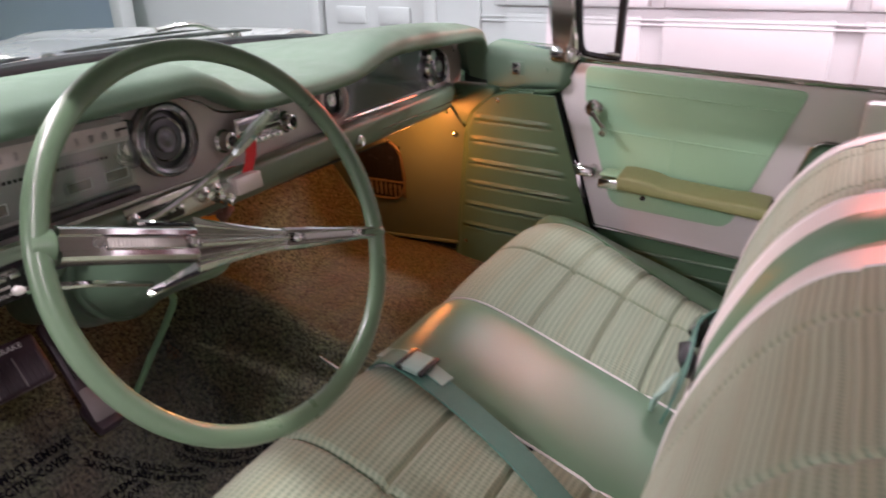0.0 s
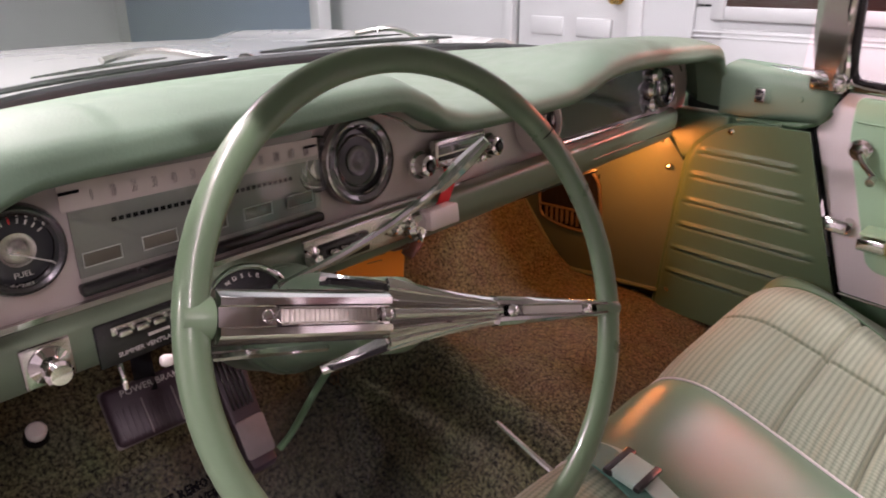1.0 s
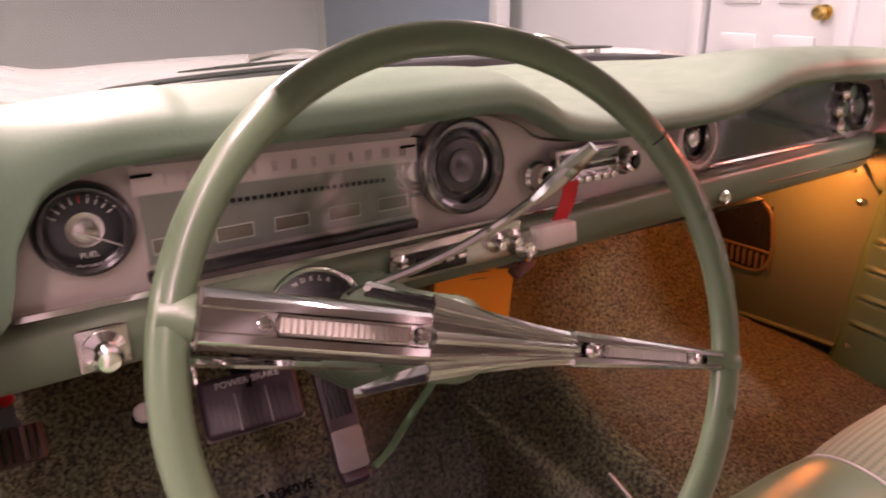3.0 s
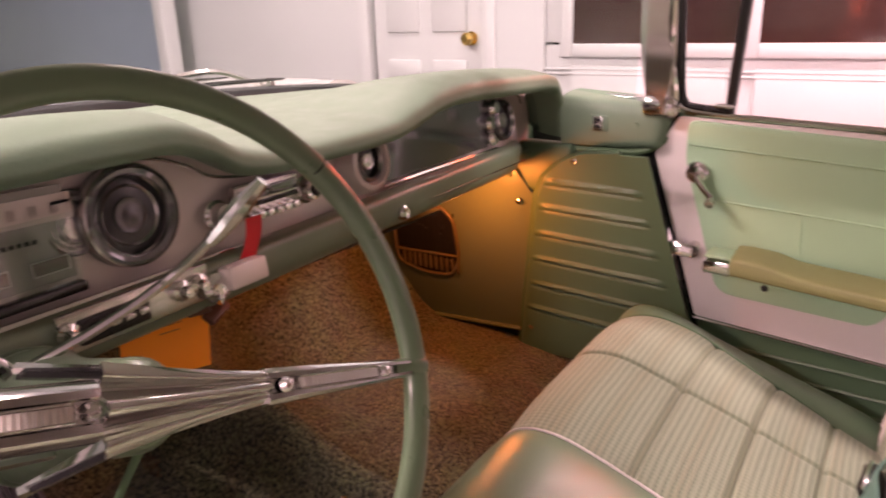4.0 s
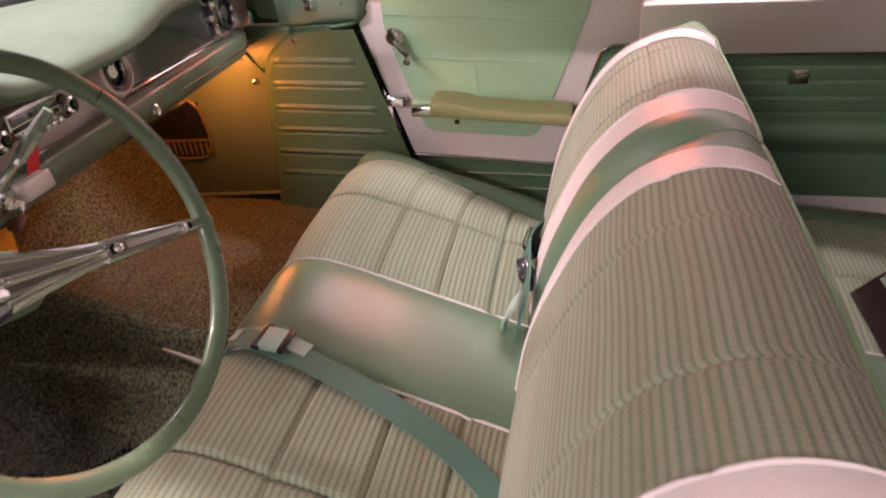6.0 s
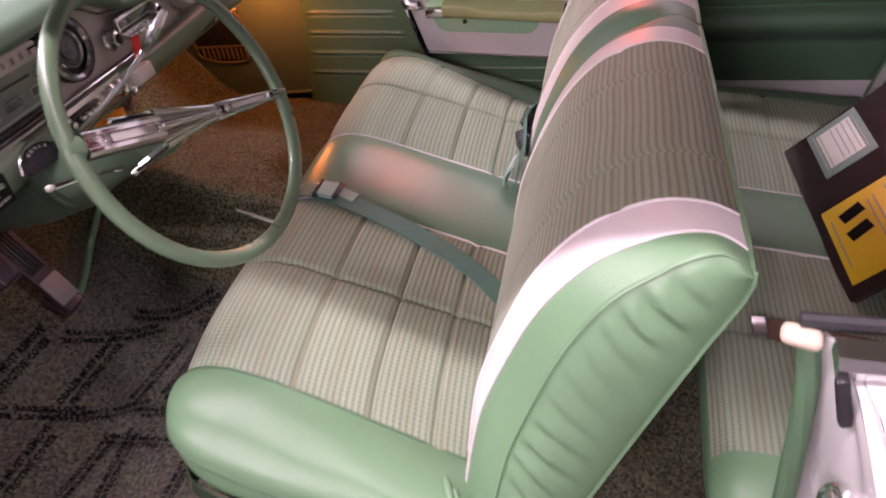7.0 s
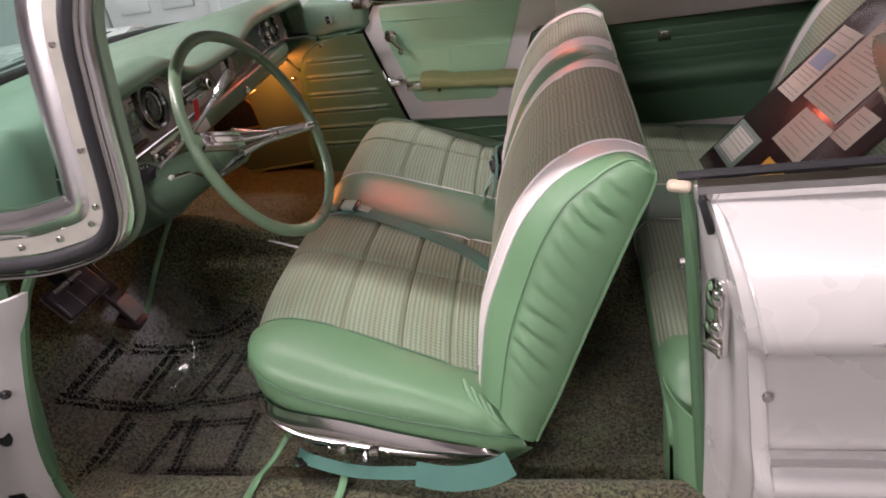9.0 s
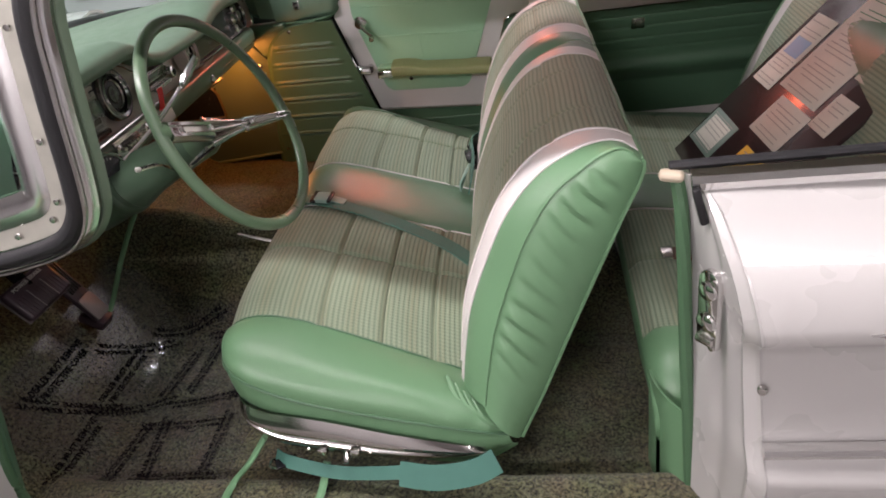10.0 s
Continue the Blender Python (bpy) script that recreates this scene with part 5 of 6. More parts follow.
# radio
rad = part("radio", rbox((0.016, 0.118, 0.044), pose(0.030, -0.068, 1.012), 0.004), CHROME_DULL, dash, "chrome radio face with push buttons")
part("tuning_window", rbox((0.004, 0.105, 0.015), pose(0.0385, -0.068, 1.020), 0.001), LENS_SMOKE, rad, "smoked tuning window")
part("tuning_scale", rbox((0.004, 0.105, 0.006), pose(0.0388, -0.068, 1.006), 0.001), BLACK, rad)
for k in range(6):
    part("push_button", rbox((0.016, 0.013, 0.010), pose(0.042, -0.109 + 0.0165 * k, 0.991), 0.002), CHROME, rad)
for y in (-0.149, 0.013):
    m = frame_of((1, 0, 0.1), at=(0.022, y, 1.001))
    kn = part("radio_knob", lathe([(0.021, 0.0), (0.021, 0.006), (0.017, 0.010), (0.015, 0.024), (0.010, 0.026), (0.009, 0.020), (0, 0.019)], m, 20), CHROME, rad, "stepped chrome radio knob")
    part("knob_cap", lathe([(0.008, 0.020), (0.007, 0.030), (0, 0.031)], m, 14), BLACK, kn)
part("violet_strip", rbox((0.002, 0.064, 0.010), pose(0.026, -0.025, 1.040), 0.0005), PALE_VIOLET, dash, "pale violet strip above the radio")

# glove box lens on the passenger side
lens = part("glove_lens", surf(lambda u, v: (bezel_x(0) + 0.006, 0.205 + 0.360 * v, 0.972 + (brow_z(0.205 + 0.36 * v) - 0.978) * u), 6, 20, 0.003), LENS_SMOKE, dash, "smoked glossy glove box lens")
for z0, z1 in ((0.966, 0.966),):
    part("lens_edge", tube([(bezel_x(y) + 0.010, y, z0 - 0.004 * (y - 0.16)) for y in np.linspace(0.20, 0.60, 12)], 0.0035, 6), CHROME, lens)
rd, rm = dial("right_dial", 0.608, 1.022, 0.041, "round chrome dial at the glove box end", True, 0.008)
for dy, dz in ((-0.045, 0.0), (-0.032, 0.030), (-0.032, -0.032)):
    part("knuckle", lathe([(0.016, 0), (0.018, 0.01), (0.012, 0.018), (0, 0.018)], frame_of((1, 0, 0.1), at=(bezel_x(0.44) + 0.006, 0.608 + dy, 1.022 + dz)), 16), CHROME, rd)
part("glove_lock", lathe([(0.013, 0), (0.013, 0.006), (0.009, 0.010), (0.005, 0.008), (0, 0.008)], frame_of((1, 0, 0), at=(0.056, 0.210, 0.921)), 18), CHROME, dash, "chrome glove box lock")
part("glove_lid_seam", tube([(bezel_x(y) + 0.037, y, 0.926) for y in np.linspace(0.30, 0.68, 12)], 0.002, 4), BLACK, dash)


# driver's lower switches
m = frame_of((1, 0, 0), at=(0.060, -0.70, 0.925))
part("switch_plate", rbox((0.047, 0.044, 0.006), m, 0.003), CHROME_DULL, dash, "chrome switch plate")
part("light_knob", lathe([(0.019, 0.002), (0.019, 0.006), (0.010, 0.009), (0.008, 0.017), (0.012, 0.020), (0.013, 0.030), (0.010, 0.034), (0, 0.035)], m, 24), CHROME, dash, "stepped chrome headlight knob")
vent = part("vent_control", rbox((0.006, 0.105, 0.050), pose(0.060, -0.602, 0.920), 0.003), BLACK, dash, "black ventilation control plate")
writing("lettering", "SUMMER VENTILATION", 0.0072, frame_of((1, 0, 0), at=(0.0636, -0.598, 0.906)), IVORY, vent)
part("lettering_bar", rbox((0.001, 0.024, 0.003), pose(0.0636, -0.59, 0.917), 0), IVORY, vent)
part("slot", rbox((0.003, 0.074, 0.010), pose(0.063, -0.602, 0.934), 0.001), CHROME_DULL, vent)
for k in range(4):
    part("slide_lever", rbox((0.014, 0.014, 0.007), pose(0.068, -0.628 + 0.018 * k, 0.933), 0.002), CHROME, vent)
m = frame_of((1, 0.1, 0.1), at=(0.072, -0.793, 0.994))
part("vent_knob", lathe([(0.030, -0.02), (0.030, 0.003), (0.024, 0.009), (0.014, 0.010), (0.010, 0.024), (0.014, 0.028), (0.013, 0.044), (0, 0.046)], m, 20), CHROME, dash, "chrome pull knob at the pad end")
heater = part("heater_control", rbox((0.012, 0.084, 0.028), pose(0.062, -0.332, 0.934, 0, 0, 0), 0.003), BLACK, dash, "black heater control with chrome levers")
part("heater_face", rbox((0.006, 0.190, 0.046), pose(0.058, -0.298, 0.936), 0.002), CHROME_DULL, heater)
for k in range(4):
    part("heater_lever", rbox((0.016, 0.013, 0.008), pose(0.072, -0.356 + 0.017 * k, 0.938), 0.003), CHROME, heater)
for y in (-0.385, -0.245, -0.22):
    part("toggle", lathe([(0.013, 0), (0.013, 0.007), (0.007, 0.010), (0.006, 0.020), (0, 0.021)], frame_of((1, 0, 0), at=(0.060, y, 0.938)), 14), CHROME, heater)
part("ignition", lathe([(0.020, 0), (0.020, 0.008), (0.014, 0.014), (0.010, 0.012), (0, 0.012)], frame_of((1, 0, 0), at=(0.060, -0.195, 0.925)), 20), CHROME, dash, "chrome ignition switch")
part("ash_drawer", rbox((0.026, 0.062, 0.030), pose(0.070, -0.155, 0.933, 0, -8, 0), 0.004), SILVER, dash, "pulled out ash drawer")

# the whole dashboard stands a little askew to the axes of the plan
dash.matrix_world = pose(0, 0, 0, 0, 0, 2.4) @ Matrix.Translation(dash.location)

# keys and tags in the ignition
tag = thing("key_tag", (0.10, -0.19, 0.85), "orange card tag hanging from the ignition keys", "tag")
card = [(-0.058, -0.055), (0.058, -0.055), (0.058, 0.034), (0.030, 0.052), (-0.058, 0.052)]
tmx = frame_of((1, -0.15, 0.05), at=(0.020, -0.238, 0.866)) @ pose(0, 0, 0, 0, 0, -7)
part("card", prism(card, 0.0015, tmx), ORANGE, tag)
for k in range(4):
    part("scribble", rbox((0.05 - 0.008 * k, 0.0009, 0.0004), tmx @ Matrix.Translation((0.004, 0.030 - 0.009 * k, 0.001)) @ pose(0, 0, 0, 0, 0, 6), 0), BROWN, tag)
fob = thing("key_fob", (0.10, -0.18, 0.88), "brown leather key fob under the dashboard", "key fob")
part("leather", rbox((0.020, 0.042, 0.010), pose(0.050, -0.182, 0.884, 20, 40, 30), 0.004), BROWN, fob)
part("leather", rbox((0.016, 0.030, 0.008), pose(0.045, -0.205, 0.894, 10, 60, -20), 0.005), BROWN, fob)
part("key", rbox((0.030, 0.004, 0.014), pose(0.070, -0.195, 0.912), 0.001), CHROME, fob, "steel key")
ribbon = thing("red_tag", (0.068, -0.12, 0.96), "small red ribbon tag hanging over the dashboard edge", "tag")
part("ribbon", surf(lambda u, v: (0.068 - 0.004 * u, -0.132 - 0.014 * u + 0.026 * v + 0.004 * math.sin(4 * u), 0.998 - 0.060 * u), 8, 3, 0.001), RED, ribbon)

# ---------------------------------------------------------------- steering wheel and column
WC = Vector((0.3933, -0.4575, 0.9996))
WT = radians(22.3)
WN = Vector((math.cos(WT), -0.030, math.sin(WT))).normalized()
WS = Vector((0, 0, 1)).cross(WN).normalized()
WU = WN.cross(WS)


def wp(a, b, c=0.0):
    """A place in the wheel: a towards the passenger, b up the rim's plane, c towards the driver."""
    return WC + WS * float(a) + WU * float(b) + WN * float(c)


WHEEL_R = 0.2213
wheel = thing("steering_wheel", wp(0, 0, -0.06), "large thin green steering wheel with chrome spokes", "steering wheel")
rim = bmesh.new()
ring_pts = [wp(WHEEL_R * math.cos(a), WHEEL_R * math.sin(a)) for a in np.linspace(0, 2 * math.pi, 97)[:-1]]
sweep(rim, ring_pts, circle(0.0105, 14, 0.0125), True, up=WN)
part("rim", rim, WHEEL_GREEN, wheel, "glossy green rim")
part("rim_crack", tube([wp((WHEEL_R + 0.0112 * math.cos(t)) * math.cos(0.62), (WHEEL_R + 0.0112 * math.cos(t)) * math.sin(0.62), 0.0128 * math.sin(t)) for t in np.linspace(0, 2 * math.pi, 13)[:-1]], 0.0006, 4, closed=True), INK, wheel)
PHI = radians(-17.4)


def sp3(a, b, c=0.0):
    """A place in the turned spokes: a along them to the passenger, b across them, c towards the driver."""
    return wp(a * math.cos(PHI) - b * math.sin(PHI), a * math.sin(PHI) + b * math.cos(PHI), c)


def beam(rows, bulge):
    """A rounded bar through rows of (a, b, c, half height), with a shallow channel along its face."""
    bm = bmesh.new()
    rings = []
    for a, b, c, h in rows:
        sec = [(-h, -0.006), (-h * 0.92, 0.003), (-h * 0.66, bulge), (-h * 0.40, bulge), (-h * 0.34, bulge * 0.55), (h * 0.34, bulge * 0.55), (h * 0.40, bulge), (h * 0.66, bulge), (h * 0.92, 0.003), (h, -0.006), (0, -0.012)]
        rings.append([bm.verts.new(sp3(a, b + p, c + q)) for p, q in sec])
    n = len(rings[0])
    for r, q in zip(rings, rings[1:]):
        for j in range(n):
            bm.faces.new((r[j], r[(j + 1) % n], q[(j + 1) % n], q[j]))
    bm.faces.new(rings[0][::-1])
    bm.faces.new(rings[-1])
    return bm


left = part("spoke", beam([(-0.206 + 0.160 * f, 0.0, -0.030 * f**1.2 + 0.004, 0.0195 + 0.0015 * f) for f in np.linspace(0, 1, 10)], 0.010), CHROME, wheel, "broad chrome spoke with a ribbed insert")
right = part("spoke", beam([(0.208 - 0.129 * f, 0.0, -0.026 * f + 0.003, 0.0085 + 0.007 * f) for f in np.linspace(0, 1, 10)], 0.007), CHROME, wheel, "slim chrome spoke with a ribbed insert")
for s, a0, a1, c0, c1, hh in ((left, -0.158, -0.064, -0.006, -0.024, 0.0046), (right, 0.172, 0.104, -0.005, -0.020, 0.0036)):
    part("insert", surf(lambda u, v: sp3(a0 + (a1 - a0) * u, (v - 0.5) * 2 * hh, c0 + (c1 - c0) * u + 0.0105 + 0.0010 * math.sin(2 * math.pi * 20 * u)), 120, 3, 0.001), SPOKE_INSERT, s, "ribbed ivory insert")
    part("insert_frame", tube([sp3(a0 + (a1 - a0) * p, q * (hh + 0.0012), c0 + (c1 - c0) * p + 0.0098) for p, q in ((-0.04, 0), (0.0, 1), (0.25, 1), (0.5, 1), (0.75, 1), (1, 1), (1.04, 0), (1, -1), (0.75, -1), (0.5, -1), (0.25, -1), (0, -1))], 0.0010, 5, closed=True), CHROME_DULL, s)
    for a, c in ((a0 + 0.010 * (1 if a0 > 0 else -1), c0), (a1 - 0.012 * (1 if a0 > 0 else -1), c1)):
        part("insert_bead", lathe([(0, 0.005), (0.004, 0.004), (0.0065, 0.0)], frame_of(WN, at=sp3(a, 0, c + 0.008)), 12), CHROME, s)


def saddle(u, v):
    a = 0.080 - 0.118 * u
    h = 0.013 + 0.019 * u**1.3
    b = (2 * v - 1) * h
    return sp3(a, b, -0.024 - 0.010 * u + 0.012 * math.cos(math.pi * (v - 0.5)) - (0.004 + 0.014 * u) * (math.exp(-(((v - 0.30) / 0.10) ** 2)) + math.exp(-(((v - 0.70) / 0.10) ** 2))))


part("hub_saddle", surf(saddle, 20, 36, 0.004), CHROME, wheel, "flared chrome hub saddle")
for top in (1, -1):
    def fin(u, v, top=top):
        a = -0.012 - 0.064 * u
        b = top * (0.026 + (0.010 if top > 0 else 0.022) * u - (0.013 if top > 0 else 0.017) * v * (1 - 0.75 * u))
        return sp3(a, b, -0.038 - 0.045 * u - 0.004 * v)
    part("horn_fin", surf(fin, 14, 5, 0.006), CHROME, wheel, "chrome V-shaped horn fin")
    # Black sheets standing in for the shade behind each fin.
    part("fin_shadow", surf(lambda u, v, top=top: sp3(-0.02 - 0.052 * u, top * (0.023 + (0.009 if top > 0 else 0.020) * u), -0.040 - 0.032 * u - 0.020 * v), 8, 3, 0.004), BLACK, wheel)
for side in (-1, 1):
    part("spoke_root", lathe([(0.010, -0.010), (0.0125 if side < 0 else 0.0115, 0.000), (0.0145 if side < 0 else 0.009, 0.006), (0.0150, 0.010) if side < 0 else (0.007, 0.026)], frame_of(sp3(-side, 0) - sp3(0, 0), at=sp3(side * 0.219, 0, 0.001)), 16), WHEEL_GREEN, wheel)
part("hub", lathe([(0.0, 0.004), (0.020, 0.002), (0.031, -0.008), (0.036, -0.02), (0.038, -0.05)], frame_of(WN, at=wp(0, 0, -0.052)), 28), WHEEL_GREEN, wheel, "green hub shell")

AX = (-WN + Vector((0, 0.05, 0))).normalized()
CB = wp(0, 0, -0.09)
col = thing("steering_column", (0.0, -0.43, 0.8), "green steering column with chrome levers", "steering column")
cmx = frame_of(-AX, at=CB)
part("jacket", lathe([(0.028, 0.020), (0.035, 0.012), (0.038, -0.02), (0.044, -0.09), (0.051, -0.15), (0.059, -0.19), (0.063, -0.20), (0.061, -0.205), (0.063, -0.212), (0.066, -0.245), (0.064, -0.251), (0.066, -0.26), (0.068, -0.34), (0.060, -0.40), (0.045, -0.56)], cmx, 32), COLUMN_GREEN, col, "green column jacket")
part("shroud", lathe([(0.064, -0.214), (0.067, -0.219), (0.068, -0.232), (0.065, -0.238)], cmx, 32), COLUMN_GREEN, col)
qm = frame_of((0.9, -0.12, 0.42), at=(0.120, -0.500, 0.957))
quad = part("gear_quadrant", prism([(0.046 * math.cos(a), 0.046 * math.sin(a) - 0.034) for a in np.linspace(0.35, math.pi - 0.35, 14)] + [(-0.032, -0.028), (0.032, -0.028)], 0.006, qm, 0.001), BLACK, col, "black gear quadrant with ivory letters")
for k, s in enumerate("NDSLR"):
    a = radians(116 - 13 * k)
    writing("gear_letter", s, 0.0068, qm @ Matrix.Translation((0.039 * math.cos(a), 0.039 * math.sin(a) - 0.034, 0.0006)) @ pose(0, 0, 0, 0, 0, math.degrees(a) - 90), FADED_PRINT, quad)
part("quadrant_trim", tube([qm @ Vector((0.050 * math.cos(a), 0.050 * math.sin(a) - 0.034, 0.002)) for a in np.linspace(0.3, math.pi - 0.3, 16)], 0.0025, 5), CHROME, quad)
part("shift_lever", tube([(0.140, -0.470, 0.945), (0.160, -0.400, 0.966), (0.182, -0.347, 0.992), (0.204, -0.316, 1.018), (0.227, -0.292, 1.046)], 0.0052, 8, smooth=5), CHROME, col, "bent chrome shift lever")
part("shift_grip", tube([(0.222, -0.298, 1.038), (0.242, -0.276, 1.068), (0.260, -0.258, 1.094)], 0.0085, 8, smooth=3, flat=0.010, scale=lambda t: 0.75 + 0.4 * math.sin(math.pi * min(1, t * 1.1)) ), CHROME, col, "chrome shift lever grip")
part("signal_lever", tube([CB + AX * 0.06 + Vector((0, -0.04, -0.02)), (0.300, -0.60, 0.980), (0.293, -0.655, 0.995)], 0.004, 6, smooth=3), CHROME, col, "chrome turn signal lever")
part("signal_knob", lathe([(0, 0.006), (0.0035, 0.005), (0.0052, 0.0015), (0.0045, -0.003), (0.0025, -0.006)], frame_of((-0.1, -1, 0.2), at=(0.292, -0.661, 0.997)), 14), WHITE_KNOB, col, "white lever knob")

# ---------------------------------------------------------------- passenger door and side trim
DN = Vector((0, -1, -0.12)).normalized()


def dp(x, z, out=0.0):
    """A place on the inner face of the passenger door, out towards the cabin."""
    return Vector((x, 0.805 - 0.12 * (z - 0.59), z)) + DN * out


def door_plate(pts, thick, out, bevel=0.004):
    m = frame_of(DN, at=(0, 0.805, 0.59))
    return prism([(x, (z - 0.59) * 1.0072) for x, z in pts], thick, m @ Matrix.Translation((0, 0, out)), bevel)


def rounded(pts, r=0.02, n=4):
    """A polygon with its corners rounded."""
    out = []
    k = len(pts)
    for i in range(k):
        p, a, b = Vector(pts[i]), Vector(pts[i - 1]), Vector(pts[(i + 1) % k])
        ra = min(r, (a - p).length * 0.45, (b - p).length * 0.45)
        s, e = p + (a - p).normalized() * ra, p + (b - p).normalized() * ra
        for j in range(n + 1):
            t = j / n
            q = s * (1 - t) ** 2 + p * 2 * t * (1 - t) + e * t * t
            out.append((q.x, q.y))
    return out


pd = thing("passenger_door", (0.7, 0.83, 0.35), "closed passenger door with pale mint and white trim panels", "car door")
part("core", door_plate([(0.295, 0.945), (0.341, 1.036), (1.134, 1.002), (1.15, 0.30), (0.44, 0.30)], 0.03, -0.002), DARK_VINYL, pd, "dark green lower door trim")
part("outer_skin", surf(lambda u, v: (0.30 + 0.86 * u, 0.80 + 0.14 * math.sin(math.pi * min(1, 1.12 * v + 0.05)), 1.0 - 0.8 * v), 8, 16, 0.02), WHITE_PAINT, pd, "white painted door skin")
white = rounded([(0.292, 0.949), (0.340, 1.032), (1.132, 0.998), (1.140, 0.900), (1.02, 0.887), (0.915, 0.889), (0.888, 0.862), (0.790, 0.572), (0.774, 0.564), (0.390, 0.588)], 0.012)
part("white_panel", door_plate(white, 0.006, 0.006, 0.003), WHITE_VINYL, pd, "white vinyl border panel")
mint = rounded([(0.362, 1.027), (0.874, 0.998), (0.745, 0.660), (0.722, 0.642), (0.455, 0.655), (0.432, 0.672), (0.400, 0.79), (0.360, 0.940)], 0.02)


def quilt_plate(pts, out):
    bm = door_plate(pts, 0.010, out, 0.005)
    return bm


part("mint_panel", quilt_plate(mint, 0.012), DOOR_MINT, pd, "pale mint vinyl panel")
for z0, z1, x0, x1 in ((0.978, 0.950, 0.368, 0.850), (0.867, 0.845, 0.400, 0.812)):
    part("stitch_line", tube([dp(x0 + (x1 - x0) * i / 12, z0 + (z1 - z0) * i / 12, 0.0125) for i in range(13)], 0.0022, 5), DOOR_MINT, pd)
part("stitch_line", tube([dp(0.586, 0.857, 0.0125), dp(0.588, 0.77, 0.0125)], 0.0016, 5), DOOR_MINT, pd)
part("dark_insert", door_plate(rounded([(0.898, 0.876), (0.930, 0.886), (1.02, 0.882), (1.02, 0.585), (0.812, 0.585)], 0.03), 0.008, 0.010, 0.003), DARK_VINYL, pd, "dark green insert")
part("insert_trim", tube([dp(0.812, 0.62, 0.013), dp(0.885, 0.848, 0.013), dp(0.900, 0.877, 0.013), dp(0.925, 0.887, 0.013), dp(1.0, 0.887, 0.013)], 0.003, 6, smooth=4), CHROME_DULL, pd)
part("bottom_trim", tube([dp(0.390, 0.585, 0.008), dp(0.777, 0.561, 0.008)], 0.0028, 6), CHROME, pd, "thin chrome strip")
part("edge_seal", tube([dp(0.341, 1.034, 0.004), dp(0.291, 0.949, 0.004), dp(0.390, 0.583, 0.004), dp(0.44, 0.38, 0.004)], 0.005, 6), BLACK, pd)
for k in range(3):
    part("lower_pleat", tube([dp(0.40, 0.525 - 0.045 * k, 0.0), dp(1.12, 0.515 - 0.045 * k, 0.0)], 0.004, 6), DARK_VINYL, pd)
part("belt_strip", tube([dp(0.341, 1.040, 0.0), dp(1.134, 1.005, 0.0)], 0.006, 6), CHROME, pd, "chrome belt strip")
part("lock_knob", lathe([(0, 0.030), (0.005, 0.028), (0.0045, 0.0)], Matrix.Translation(dp(1.114, 1.002, -0.01)), 10), CHROME_DULL, pd, "small lock knob")
part("shut_line", tube([dp(1.134, 1.0, 0.009), dp(1.142, 0.97, 0.012), dp(1.170, 0.935, 0.012), dp(1.176, 0.88, 0.012)], 0.005, 6, smooth=3), BLACK, pd)


def arm_fn(u, v):
    x = 0.482 + 0.350 * u
    z = 0.760 - 0.026 * u
    a = 2 * math.pi * v
    shoulder = 0.010 * math.exp(-(((u - 0.12) / 0.16) ** 4)) + 0.004 * math.exp(-(((u - 0.9) / 0.12) ** 4))
    w = 0.043 * math.copysign(abs(math.cos(a)) ** 0.42, math.cos(a))
    h = 0.0155 * math.copysign(abs(math.sin(a)) ** 0.42, math.sin(a))
    return dp(x, z + h + (shoulder if h > 0 else 0), 0.062 + w)


ar = part("armrest", surf(arm_fn, 40, 28), OLIVE, pd, "olive padded armrest")
for u, s in ((0.0, -1), (1.0, 1)):
    part("armrest_end", surf(lambda a, b: dp(0.482 + 0.350 * u, 0.753 - 0.026 * u, 0.062).lerp(arm_fn(u, b), a), 3, 28), OLIVE, ar)
part("ash_receiver", rbox((0.055, 0.070, 0.028), pose(0, 0, 0), 0.006), CHROME, ar, "chrome ash receiver").matrix_basis = Matrix.Translation(dp(0.453, 0.748, 0.055))
part("receiver_lid", rbox((0.050, 0.060, 0.006), Matrix.Translation(dp(0.453, 0.770, 0.055)), 0.002), DOOR_MINT, ar)
part("end_cap", rbox((0.030, 0.075, 0.034), Matrix.Translation(dp(0.843, 0.730, 0.058)), 0.008), DARK_METAL, ar, "chrome armrest end")
part("button", lathe([(0.007, 0), (0.006, 0.004), (0, 0.004)], frame_of(DN, at=dp(0.55, 0.738, 0.110)), 10), BLACK, ar)
lh = part("latch_handle", rbox((0.052, 0.016, 0.030), Matrix.Translation(dp(0.366, 0.758, 0.036)) @ pose(0, 0, 0, -12, 6, 6), 0.006), CHROME, pd, "chrome inside latch handle")
part("latch_stem", lathe([(0.012, 0), (0.010, 0.03), (0.014, 0.034)], frame_of(DN, at=dp(0.388, 0.756, 0.004)), 12), CHROME_DULL, lh)
cr = part("vent_crank", lathe([(0.024, 0), (0.024, 0.008), (0.018, 0.016), (0.010, 0.018), (0, 0.018)], frame_of(DN, at=dp(0.386, 0.921, 0.010)), 20), CHROME, pd, "chrome vent window crank")
part("crank_arm", tube([dp(0.390, 0.918, 0.030), dp(0.405, 0.896, 0.034), dp(0.420, 0.878, 0.032)], 0.007, 8, smooth=3, flat=0.009), CHROME, cr)
part("crank_knob", lathe([(0.006, 0), (0.0095, 0.010), (0.009, 0.022), (0, 0.024)], frame_of(DN + Vector((0, 0, -0.3)), at=dp(0.422, 0.876, 0.032)), 12), CHROME_DULL, cr)

